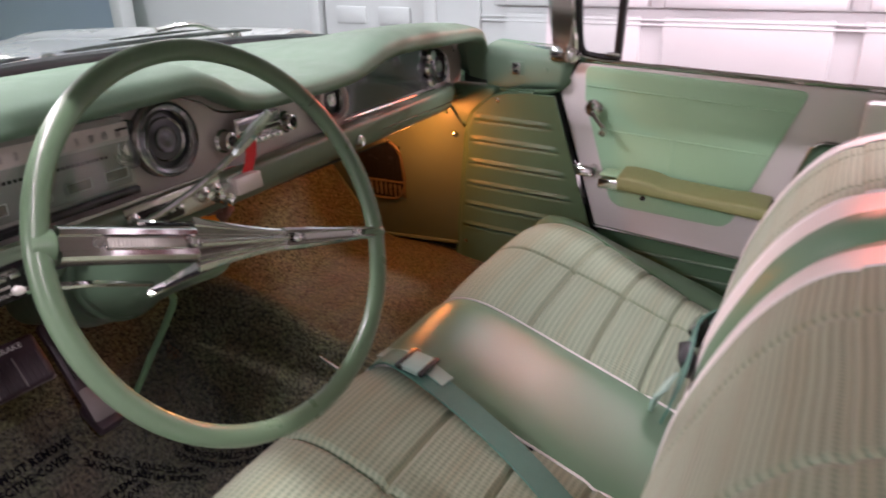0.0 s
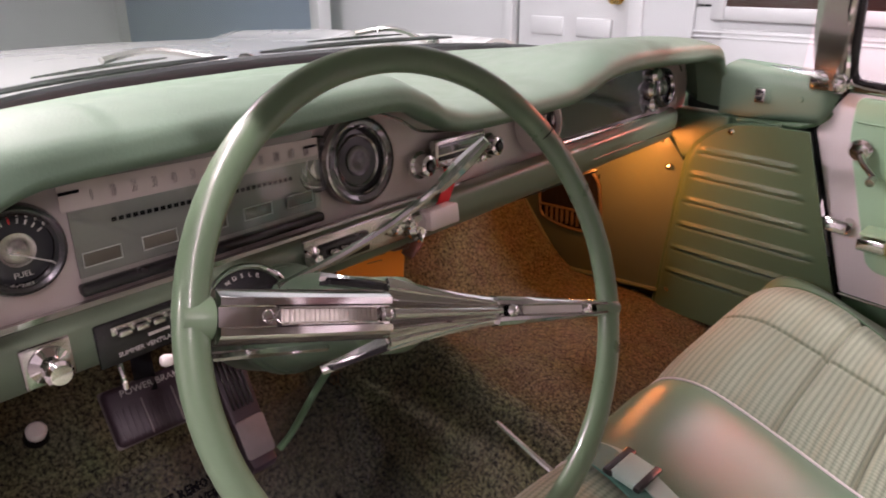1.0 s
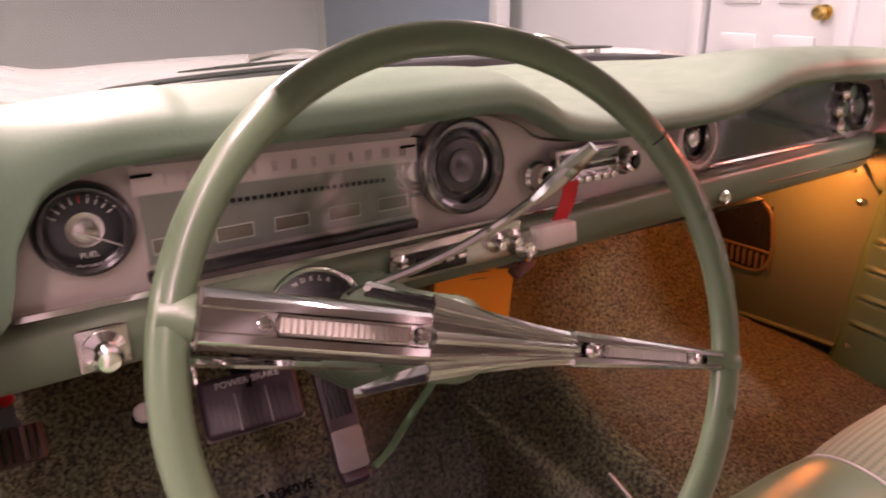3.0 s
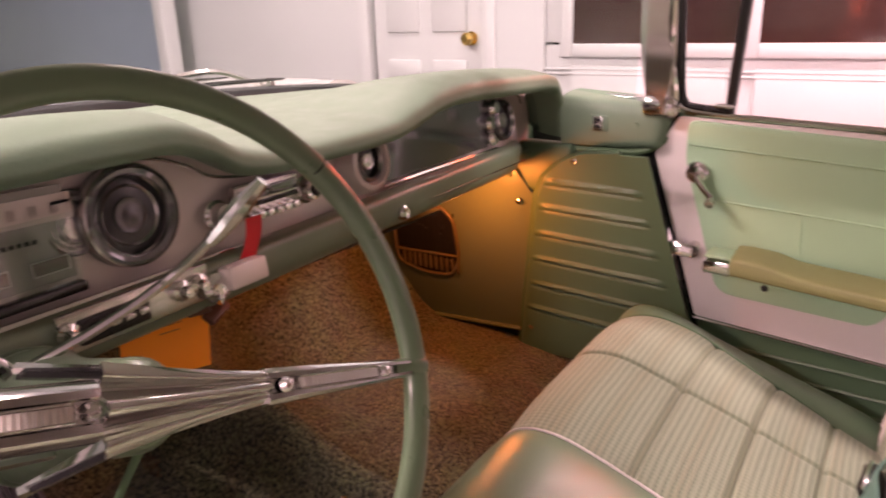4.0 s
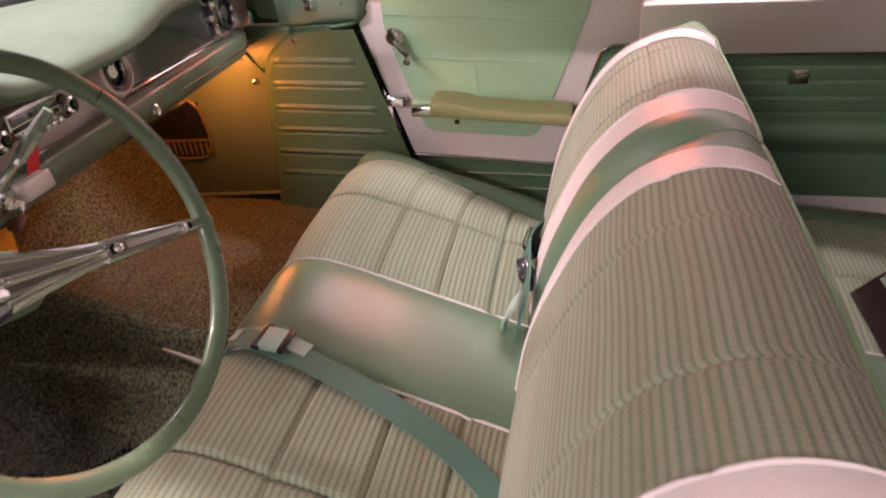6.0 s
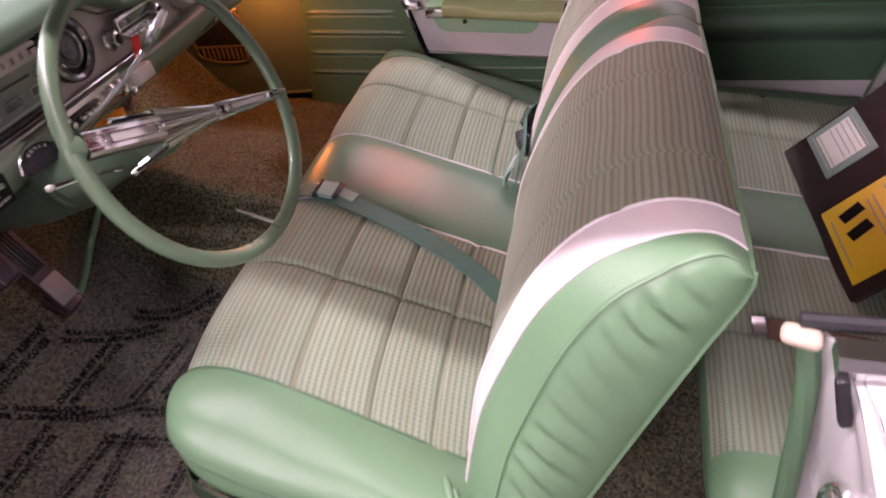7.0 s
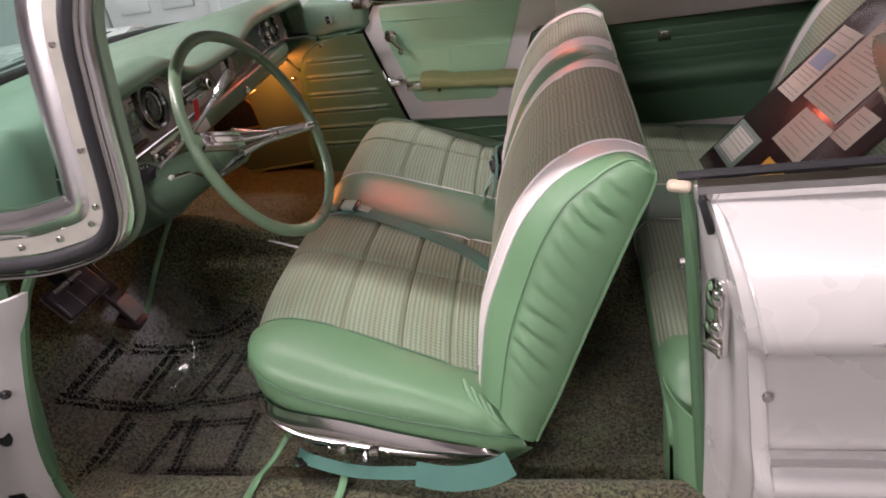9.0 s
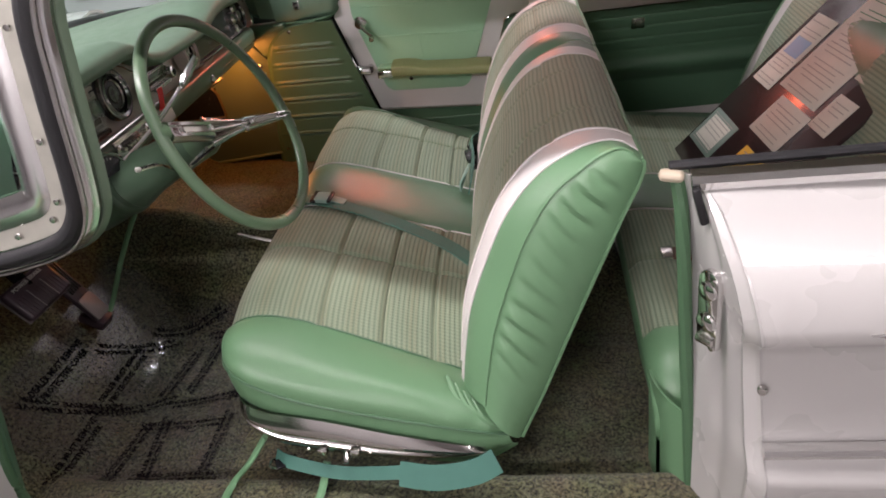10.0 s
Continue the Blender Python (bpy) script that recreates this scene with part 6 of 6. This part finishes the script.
# passenger front pillar and vent window
pp = thing("passenger_pillar", (0.33, 0.745, 1.04), "bright chrome passenger windshield pillar", "pillar")
part("garnish", sweep(bmesh.new(), catmull([(0.306, 0.752, 1.04), (0.300, 0.742, 1.10), (0.300, 0.722, 1.20), (0.312, 0.672, 1.42)], 5), [(-0.034, -0.02), (-0.030, 0.012), (0.0, 0.022), (0.026, 0.014), (0.034, -0.008), (0.02, -0.022)]), CHROME_DULL, pp)
part("bright_edge", tube([(0.336, 0.746, 1.04), (0.330, 0.735, 1.10), (0.328, 0.714, 1.20), (0.342, 0.664, 1.42)], 0.010, 8, smooth=5), CHROME, pp)
part("foot_cap", rbox((0.075, 0.05, 0.045), pose(0.305, 0.745, 1.050, 0, 0, 0), 0.016, 3), CHROME, pp, "chrome pillar foot")
part("sill_chrome", tube([(0.29, 0.755, 1.058), (0.20, 0.785, 1.056), (0.10, 0.80, 1.056)], 0.011, 8, smooth=3), CHROME, pp)
vw = thing("vent_window", (0.40, 0.75, 1.03), "closed triangular vent window in a black frame", "window")
part("frame", tube([(0.346, 0.706, 1.26), (0.345, 0.738, 1.10), (0.352, 0.747, 1.060), (0.370, 0.749, 1.051), (0.440, 0.750, 1.045)], 0.008, 8, smooth=4), BLACK, vw, "black vent frame")
part("frame_chrome", tube([(0.337, 0.700, 1.26), (0.335, 0.734, 1.10), (0.345, 0.744, 1.048), (0.46, 0.748, 1.036)], 0.005, 6, smooth=4), CHROME, vw)
part("post", rbox((0.018, 0.020, 0.36), pose(0.455, 0.722, 1.21, 11, 6, 0), 0.004), RUBBER, vw, "dark division post")
part("latch", rbox((0.035, 0.012, 0.010), pose(0.430, 0.742, 1.056), 0.004), CHROME_DULL, vw)
gv = part("glass", surf(lambda u, v: (0.350 + 0.090 * u + 0.02 * v * u, 0.750 - 0.064 * v, 1.05 + 0.32 * v), 2, 4, 0.004), CLEAR, vw)
gv.visible_shadow = False

# padded end of the dashboard beside the door
de = thing("dash_end_panel", (0.2, 0.66, 0.95), "rounded green dash end panel with a chrome switch", "trim panel")


def dend(u, v):
    x = 0.088 + 0.247 * u
    tip = max(0.0, (u - 0.84) / 0.16)
    zt = 1.068 - 0.016 * u - 0.016 * tip**2
    zb = 0.954 + 0.008 * u + 0.060 * tip**2
    z, dy = curve_at([(0, zb + 0.004, 0.05), (0.10, zb, 0.02), (0.25, zb + 0.012, 0.0), (0.75, zt - 0.022, -0.003), (0.92, zt, 0.02), (1.0, zt + 0.004, 0.09)], v)
    return (x, 0.735 + dy + 0.03 * tip**2, z)


part("pad", surf(dend, 30, 24, 0.004), PAD, de)
m = frame_of((0, -1, 0.03), at=(0.178, 0.7305, 1.010))
part("switch_plate", rbox((0.040, 0.036, 0.004), m, 0.002), PAD, de)
part("switch", rbox((0.022, 0.030, 0.008), m @ Matrix.Translation((0, 0, 0.003)), 0.002), CHROME, de, "chrome rocker switch")
for dy in (-0.006, 0.008):
    part("rocker", rbox((0.014, 0.006, 0.006), m @ Matrix.Translation((0, dy, 0.007)), 0.001), BLACK, de)
part("screw", lathe([(0.007, 0), (0.005, 0.003), (0, 0.003)], frame_of((0, -1, 0), at=(0.260, 0.7315, 1.010)), 10), PAD, de)
part("lower_corner", rbox((0.19, 0.05, 0.115), pose(0.025, 0.750, 0.902), 0.012, 3), DARK_VINYL, de, "dark green lower corner")
# Added plate behind the corner, to stop lamp light leaking through the gap.
part("light_block", rbox((0.012, 0.125, 0.20), pose(-0.034, 0.772, 0.975, 0, 0, 2.4), 0.003), DARK_VINYL, de, "added dark green plate that blocks light through the corner gap")
part("under_seam", tube([(0.055, 0.751, 0.950), (0.18, 0.747, 0.949), (0.27, 0.749, 0.955), (0.318, 0.758, 0.985), (0.335, 0.775, 1.03)], 0.008, 8, smooth=4), WINDLACE, de, "green welt")

KN = Vector((0, -1, -0.20)).normalized()


def kp(x, z, out=0.0):
    return Vector((x, 0.797 - 0.20 * (z - 0.47), z)) + KN * out


kick = thing("kick_panel", (0.15, 0.78, 0.44), "dark green pleated vinyl kick panel ahead of the door", "trim panel")


def kick_fn(u, v):
    z = 0.40 + 0.555 * v
    x0 = float(curve_at([(0.40, -0.055), (0.46, -0.042), (0.72, 0.004), (0.84, 0.030), (0.89, 0.056), (0.925, 0.10), (0.946, 0.148), (0.955, 0.24)], z)[0])
    x1 = 0.303 + (0.950 - z) * 0.24
    x = x0 + (x1 - x0) * u
    o = 0.006
    for zs in (0.876, 0.812, 0.742, 0.673, 0.601, 0.528):
        zz = z - zs + 0.045 * (x - 0.02) * 0.6
        span = 1 / (1 + math.exp(-(x - x0 - 0.028) / 0.004)) / (1 + math.exp((x - x1 + 0.04) / 0.004))
        o += span * (0.005 * math.exp(-(((zz - 0.005) / 0.005) ** 2)) - 0.004 * math.exp(-(((zz + 0.006) / 0.004) ** 2)))
    o -= 0.012 * max(0, 1 - u / 0.04) ** 2
    return kp(x, z, o)


part("pleated_panel", surf(kick_fn, 50, 200, 0.004), DARK_VINYL, kick)
part("welt", tube([kick_fn(0.0, v) + KN * 0.004 for v in np.linspace(0, 1, 24)], 0.006, 8), WINDLACE, kick, "green welt edging")
for x, z in ((-0.010, 0.818), (-0.012, 0.468), (0.139, 0.932)):
    part("screw", lathe([(0.009, 0), (0.007, 0.004), (0.003, 0.006), (0, 0.005)], frame_of(KN, at=kp(x, z, 0.006)), 12), CHROME, kick, "chrome screw with cup washer")

cs = thing("cowl_vent_panel", (-0.2, 0.77, 0.42), "olive green cowl side panel with a slotted air grille", "trim panel")
part("panel", prism([(x, (z - 0.47) * 1.0198) for x, z in rounded([(-0.60, 0.81), (-0.365, 0.436), (-0.34, 0.428), (-0.043, 0.452), (0.03, 0.83), (-0.02, 0.90), (-0.55, 0.92)], 0.015)], 0.012, frame_of(KN, at=(0, 0.797, 0.47)), 0.003), GREEN_PAINT, cs)
part("bottom_lip", tube([kp(-0.60, 0.81, 0.004), kp(-0.365, 0.434, 0.004), kp(-0.34, 0.427, 0.004), kp(-0.043, 0.451, 0.004)], 0.006, 6), GREEN_PAINT, cs)
go = [(-0.415, 0.745), (-0.25, 0.775), (-0.212, 0.74), (-0.210, 0.63), (-0.240, 0.572), (-0.33, 0.565), (-0.425, 0.585)]
# Black plate and black upper slats put the opening's shade into the colour.
part("opening", prism([(x, (z - 0.47) * 1.0198) for x, z in rounded(go, 0.03)], 0.004, frame_of(KN, at=(0, 0.797, 0.47)) @ Matrix.Translation((0, 0, 0.003)), 0), BLACK, cs, "air opening drawn as a black plate for its shade")
part("grille_rim", tube([kp(x, z, 0.006) for x, z in rounded(go, 0.03)], 0.005, 6, closed=True), GRILLE_BROWN, cs)
for k in range(11):
    x = -0.402 + 0.018 * k
    part("shaded_upper_slat", rbox((0.003, 0.006, 0.105), Matrix.Translation(kp(x, 0.688 + 0.0015 * k, 0.002)) @ pose(0, 0, 0, 11, 8, 0), 0.001), BLACK, cs)
    part("lower_slat", rbox((0.006, 0.008, 0.044), Matrix.Translation(kp(x + 0.004, 0.602, 0.007)) @ pose(0, 0, 0, 11, 6, 0), 0.001), GRILLE_BROWN, cs)
part("slat_bar", tube([kp(-0.420, 0.626, 0.008), kp(-0.212, 0.634, 0.008)], 0.004, 6), GRILLE_BROWN, cs)
cl = thing("courtesy_lamp", (-0.075, 0.550, 0.90), "small lit courtesy bulb under the dashboard", "lamp")
part("socket", lathe([(0.012, 0.0), (0.012, 0.03), (0.008, 0.034)], frame_of((0, 0, 1), at=(-0.075, 0.550, 0.902)), 14), CHROME_DULL, cl)
part("bulb", lathe([(0, -0.012), (0.006, -0.010), (0.008, -0.002), (0.006, 0.004)], frame_of((0, 0, 1), at=(-0.075, 0.550, 0.898)), 12), BULB, cl, "glowing warm bulb")
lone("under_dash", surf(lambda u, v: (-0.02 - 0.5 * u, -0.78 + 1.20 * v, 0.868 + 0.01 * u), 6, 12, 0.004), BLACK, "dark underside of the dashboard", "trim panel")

# ---------------------------------------------------------------- driver footwell
brake = thing("brake_pedal", (-0.20, -0.5, 0.70), "wide black rubber brake pedal with a bright edge", "pedal")
bm_ = frame_of((0.80, -0.10, 0.62), up=(0.2, 0.30, 1), at=(-0.172, -0.510, 0.666))
part("pad", rbox((0.145, 0.088, 0.022), bm_ @ pose(0, 0, 0, 0, 0, 28), 0.010, 3), PEDAL_RUBBER, brake)
for k in range(14):
    part("rib", rbox((0.0035, 0.050, 0.0025), bm_ @ pose(0, 0, 0, 0, 0, 28) @ Matrix.Translation((-0.0595 + 0.00915 * k, -0.014, 0.0115)), 0.001), PEDAL_RUBBER, brake)
for k in (-1, 1):
    part("divider", rbox((0.0025, 0.056, 0.003), bm_ @ pose(0, 0, 0, 0, 0, 28) @ Matrix.Translation((0.0225 * k, -0.013, 0.0128)), 0.001), PEDAL_STEEL, brake, "thin steel divider")
part("edge_trim", rbox((0.1475, 0.090, 0.008), bm_ @ pose(0, 0, 0, 0, 0, 28) @ Matrix.Translation((0, 0, -0.008)), 0.004), PEDAL_STEEL, brake, "bright steel edge")
writing("lettering", "POWER BRAKE", 0.014, bm_ @ pose(0, 0, 0, 0, 0, 28) @ Matrix.Translation((0, 0.030, 0.0114)), IVORY, brake)
part("arm", sweep(bmesh.new(), [(-0.18, -0.52, 0.685), (-0.24, -0.50, 0.75), (-0.34, -0.48, 0.88)], [(-0.015, -0.004), (0.015, -0.004), (0.015, 0.004), (-0.015, 0.004)]), BLACK, brake)
acc = thing("accelerator_pedal", (-0.25, -0.37, 0.46), "tall dark accelerator pedal with a worn metal foot", "pedal")
am = frame_of((0.86, 0.0, 0.50), at=(-0.218, -0.358, 0.588))
part("plate", prism(rounded([(-0.026, -0.115), (0.026, -0.115), (0.032, 0.10), (-0.032, 0.10)], 0.012), 0.012, am, 0.004), PEDAL_RUBBER, acc)
part("metal_foot", prism(rounded([(-0.027, -0.115), (0.027, -0.115), (0.027, -0.045), (-0.027, -0.045)], 0.008), 0.004, am @ Matrix.Translation((0, 0, 0.005)), 0.001), PEDAL_STEEL, acc, "worn grey metal foot")
for k in range(5):
    part("rib", rbox((0.004, 0.11, 0.004), am @ Matrix.Translation((-0.018 + 0.009 * k, 0.03, 0.001)), 0.001), BLACK, acc)
part("hinge", rbox((0.07, 0.05, 0.03), pose(-0.19, -0.355, 0.478, 0, 30, 0), 0.008), PEDAL_RUBBER, acc)
dim = thing("dimmer_switch", (-0.34, -0.632, 0.60), "round white-topped foot dimmer switch on the toe board", "switch")
dm = frame_of((0.58, 0, 0.81), at=(-0.328, -0.648, 0.594))
part("boot", lathe([(0.019, 0), (0.018, 0.006), (0.014, 0.012), (0.012, 0.018)], dm, 18), BLACK, dim)
part("button", lathe([(0.014, 0.012), (0.0155, 0.024), (0.012, 0.029), (0, 0.030)], dm, 18), WHITE_KNOB, dim, "worn white button")
pb = thing("parking_brake", (-0.33, -0.84, 0.62), "ribbed brown parking brake pedal with a red lamp", "pedal")
pm = frame_of((0.80, 0.05, 0.58), at=(-0.30, -0.822, 0.622))
part("pad", rbox((0.075, 0.055, 0.016), pm, 0.006), BROWN, pb)
for k in range(6):
    part("rib", rbox((0.004, 0.048, 0.004), pm @ Matrix.Translation((-0.028 + 0.011 * k, 0, 0.0085)), 0.001), BLACK, pb)
part("red_lens", lathe([(0.012, 0), (0.010, 0.008), (0, 0.010)], frame_of((0.8, 0, 0.5), at=(-0.335, -0.825, 0.682)), 14), RED, pb, "small red lens")
part("arm", sweep(bmesh.new(), [(-0.31, -0.825, 0.62), (-0.34, -0.83, 0.70), (-0.38, -0.83, 0.82)], [(-0.012, -0.004), (0.012, -0.004), (0.012, 0.004), (-0.012, 0.004)]), BLACK, pb)
part("release_tab", rbox((0.012, 0.020, 0.060), pose(-0.27, -0.868, 0.640, 0, 30, 0), 0.004), IVORY, pb, "ivory release tab")
lone("choke_cable", tube([(0.02, -0.33, 0.80), (-0.02, -0.268, 0.740), (-0.072, -0.252, 0.672), (-0.125, -0.265, 0.585), (-0.165, -0.290, 0.500), (-0.175, -0.315, 0.47)], 0.0065, 8, smooth=6), CORD, "pale green cable curving down to the carpet", "cable")
lone("under_dash_lever", tube([(-0.01, -0.60, 0.875), (0.02, -0.612, 0.862), (0.028, -0.612, 0.828)], 0.0035, 8, smooth=4), CHROME, "small chrome pull lever under the dashboard", "lever")

# printed clear plastic floor cover
MX, MY = 0.02, -0.45


def on_mat(a, b, up=0.006):
    return Vector((a, b, floor_z(a, b) + up + 0.003 * noise.noise((a * 9, b * 9, 7))))


mat = thing("floor_cover", (MX, MY, 0.34), "clear plastic floor cover printed with black warnings", "floor mat")
fl = part("film", surf(lambda u, v: on_mat(-0.26 + 0.52 * u, -0.745 + 0.62 * v), 60, 70), FILM, mat)
fl.visible_shadow = False


def mat_text(a, b, turn, size):
    c = bpy.data.curves.new("letters", "FONT")
    c.body, c.size, c.align_x, c.align_y, c.space_line = "DEALER MUST REMOVE\nPROTECTIVE COVER", size, "CENTER", "CENTER", 1.12
    c.resolution_u, c.offset = 1, 0.0005
    tmp = bpy.data.objects.new("letters", c)
    me = bpy.data.meshes.new_from_object(tmp)
    bpy.data.objects.remove(tmp)
    ct, st = math.cos(radians(turn)), math.sin(radians(turn))
    for v in me.vertices:
        p, q = v.co.x * 1.42, v.co.y
        v.co = on_mat(a + p * ct - q * st, b + p * st + q * ct, 0.0085)
    me.materials.append(INK)
    ob = new("printed_warning", me)
    put_under(ob, mat)


for a, b, turn in ((0.129, -0.715, 3), (0.188, -0.602, 92), (0.045, -0.628, 98), (-0.015, -0.655, 86), (-0.108, -0.690, 90), (-0.150, -0.585, 44), (0.080, -0.552, 8), (-0.060, -0.520, 36), (0.112, -0.458, 18),
                   (-0.205, -0.520, 90), (-0.118, -0.430, 90), (-0.008, -0.367, 84), (0.048, -0.335, 86), (-0.125, -0.325, 52), (-0.040, -0.195, 34), (0.175, -0.360, 88), (0.120, -0.190, 14)):
    mat_text(a, b, turn + (180 if round(b * 1000) % 2 else 0), 0.0142)

# ---------------------------------------------------------------- driver's door, swung wide open
dd = thing("driver_door", (-0.12, -0.98, 0.3), "driver door swung wide open with green inner trim", "car door")
dmx = pose(-0.13, -1.0, 0, 0, 0, -78)
part("skin", rbox((1.20, 0.05, 0.62), dmx @ Matrix.Translation((0.62, -0.07, 0.56)), 0.02, 3), WHITE_PAINT, dd)
part("inner_trim", rbox((1.14, 0.05, 0.60), dmx @ Matrix.Translation((0.61, -0.018, 0.57)), 0.014, 3), DARK_VINYL, dd, "dark green inner trim")
part("mint_panel", rbox((0.66, 0.012, 0.34), dmx @ Matrix.Translation((0.52, 0.010, 0.70)), 0.006), DOOR_MINT, dd)
part("armrest", rbox((0.40, 0.09, 0.06), dmx @ Matrix.Translation((0.55, 0.05, 0.72)), 0.024, 3), OLIVE, dd)
part("belt_strip", rbox((1.18, 0.03, 0.016), dmx @ Matrix.Translation((0.62, -0.03, 0.885)), 0.005), CHROME, dd)
part("lock_knob", lathe([(0, 0.04), (0.006, 0.038), (0.005, 0.0)], dmx @ Matrix.Translation((1.1, -0.02, 0.89)), 10), CHROME, dd)

# ---------------------------------------------------------------- display board on the rear seat
bd = thing("display_board", (1.40, -0.07, 0.57), "dark display board with paper cards leaning on the rear seat", "display board")
A, B = Vector((1.385, 0.286, 0.538)), Vector((1.428, -0.232, 0.526))
bx = (B - A).normalized()
by = Vector((0.72, 0.05, 0.70))
by = (by - bx * by.dot(bx)).normalized()
bn = bx.cross(by).normalized()
if bn.z < 0:
    bn = -bn
bmat = Matrix((bx, by, bn)).transposed().to_4x4()
bmat.translation = A
BW = (B - A).length


def on_board(x0, x1, y0, y1, thick, up, turn=0.0):
    return rbox((x1 - x0, y1 - y0, thick), bmat @ Matrix.Translation(((x0 + x1) / 2, (y0 + y1) / 2, up)) @ pose(0, 0, 0, 0, 0, turn), 0.001)


part("panel", rbox((BW, 0.80, 0.012), bmat @ Matrix.Translation((BW / 2, 0.40, -0.006)), 0.003), BOARD, bd)
cards = [(0.013, 0.183, 0.058, 0.171, CARD_GREEN, 0), (0.272, 0.490, 0.020, 0.160, YELLOW, 0), (0.211, 0.384, 0.192, 0.302, CARD, 0), (0.025, 0.140, 0.288, 0.510, CARD, 0),
         (0.157, 0.365, 0.317, 0.640, CARD, 0), (0.388, 0.475, 0.288, 0.383, CARD, 0), (0.376, 0.476, 0.424, 0.620, CARD, 0)]
for x0, x1, y0, y1, mt, tn in cards:
    c = part("card", on_board(x0, x1, y0, y1, 0.002, 0.002, tn), mt, bd)
    if mt is CARD_GREEN:
        part("inner_card", on_board(x0 + 0.022, x1 - 0.022, y0 + 0.018, y1 - 0.018, 0.001, 0.0036), CARD, c)
    rows = int((y1 - y0) / 0.0125)
    for k in range(1, rows):
        if mt is YELLOW and k in (2, 3, 4, 5, 6) or k % 6 == 3:
            continue
        wdt = (x1 - x0) * random.uniform(0.55, 0.86)
        cx = (x0 + x1) / 2
        part("text_bar", on_board(cx - wdt / 2, cx + wdt / 2, y0 + 0.0125 * k - 0.0014, y0 + 0.0125 * k + 0.0014, 0.0006, 0.0042), INK_GREEN if mt is CARD and x0 == 0.157 and k > rows - 7 else FADED_PRINT, c)
    if mt is YELLOW:
        for q in (0.03, 0.085):
            part("picture", on_board(x0 + q, x0 + q + 0.03, y0 + 0.03, y0 + 0.075, 0.001, 0.0036, 12), INK, c)
        part("white_corner", prism([(x1 - 0.085, y1), (x1, y1), (x1, y1 - 0.055), (x1 - 0.04, y1 - 0.04)], 0.001, bmat @ Matrix.Translation((0, 0, 0.0042))), CARD, c)
part("picture", on_board(0.045, 0.125, 0.385, 0.438, 0.001, 0.0048), REFLECT_BLUE, bd)
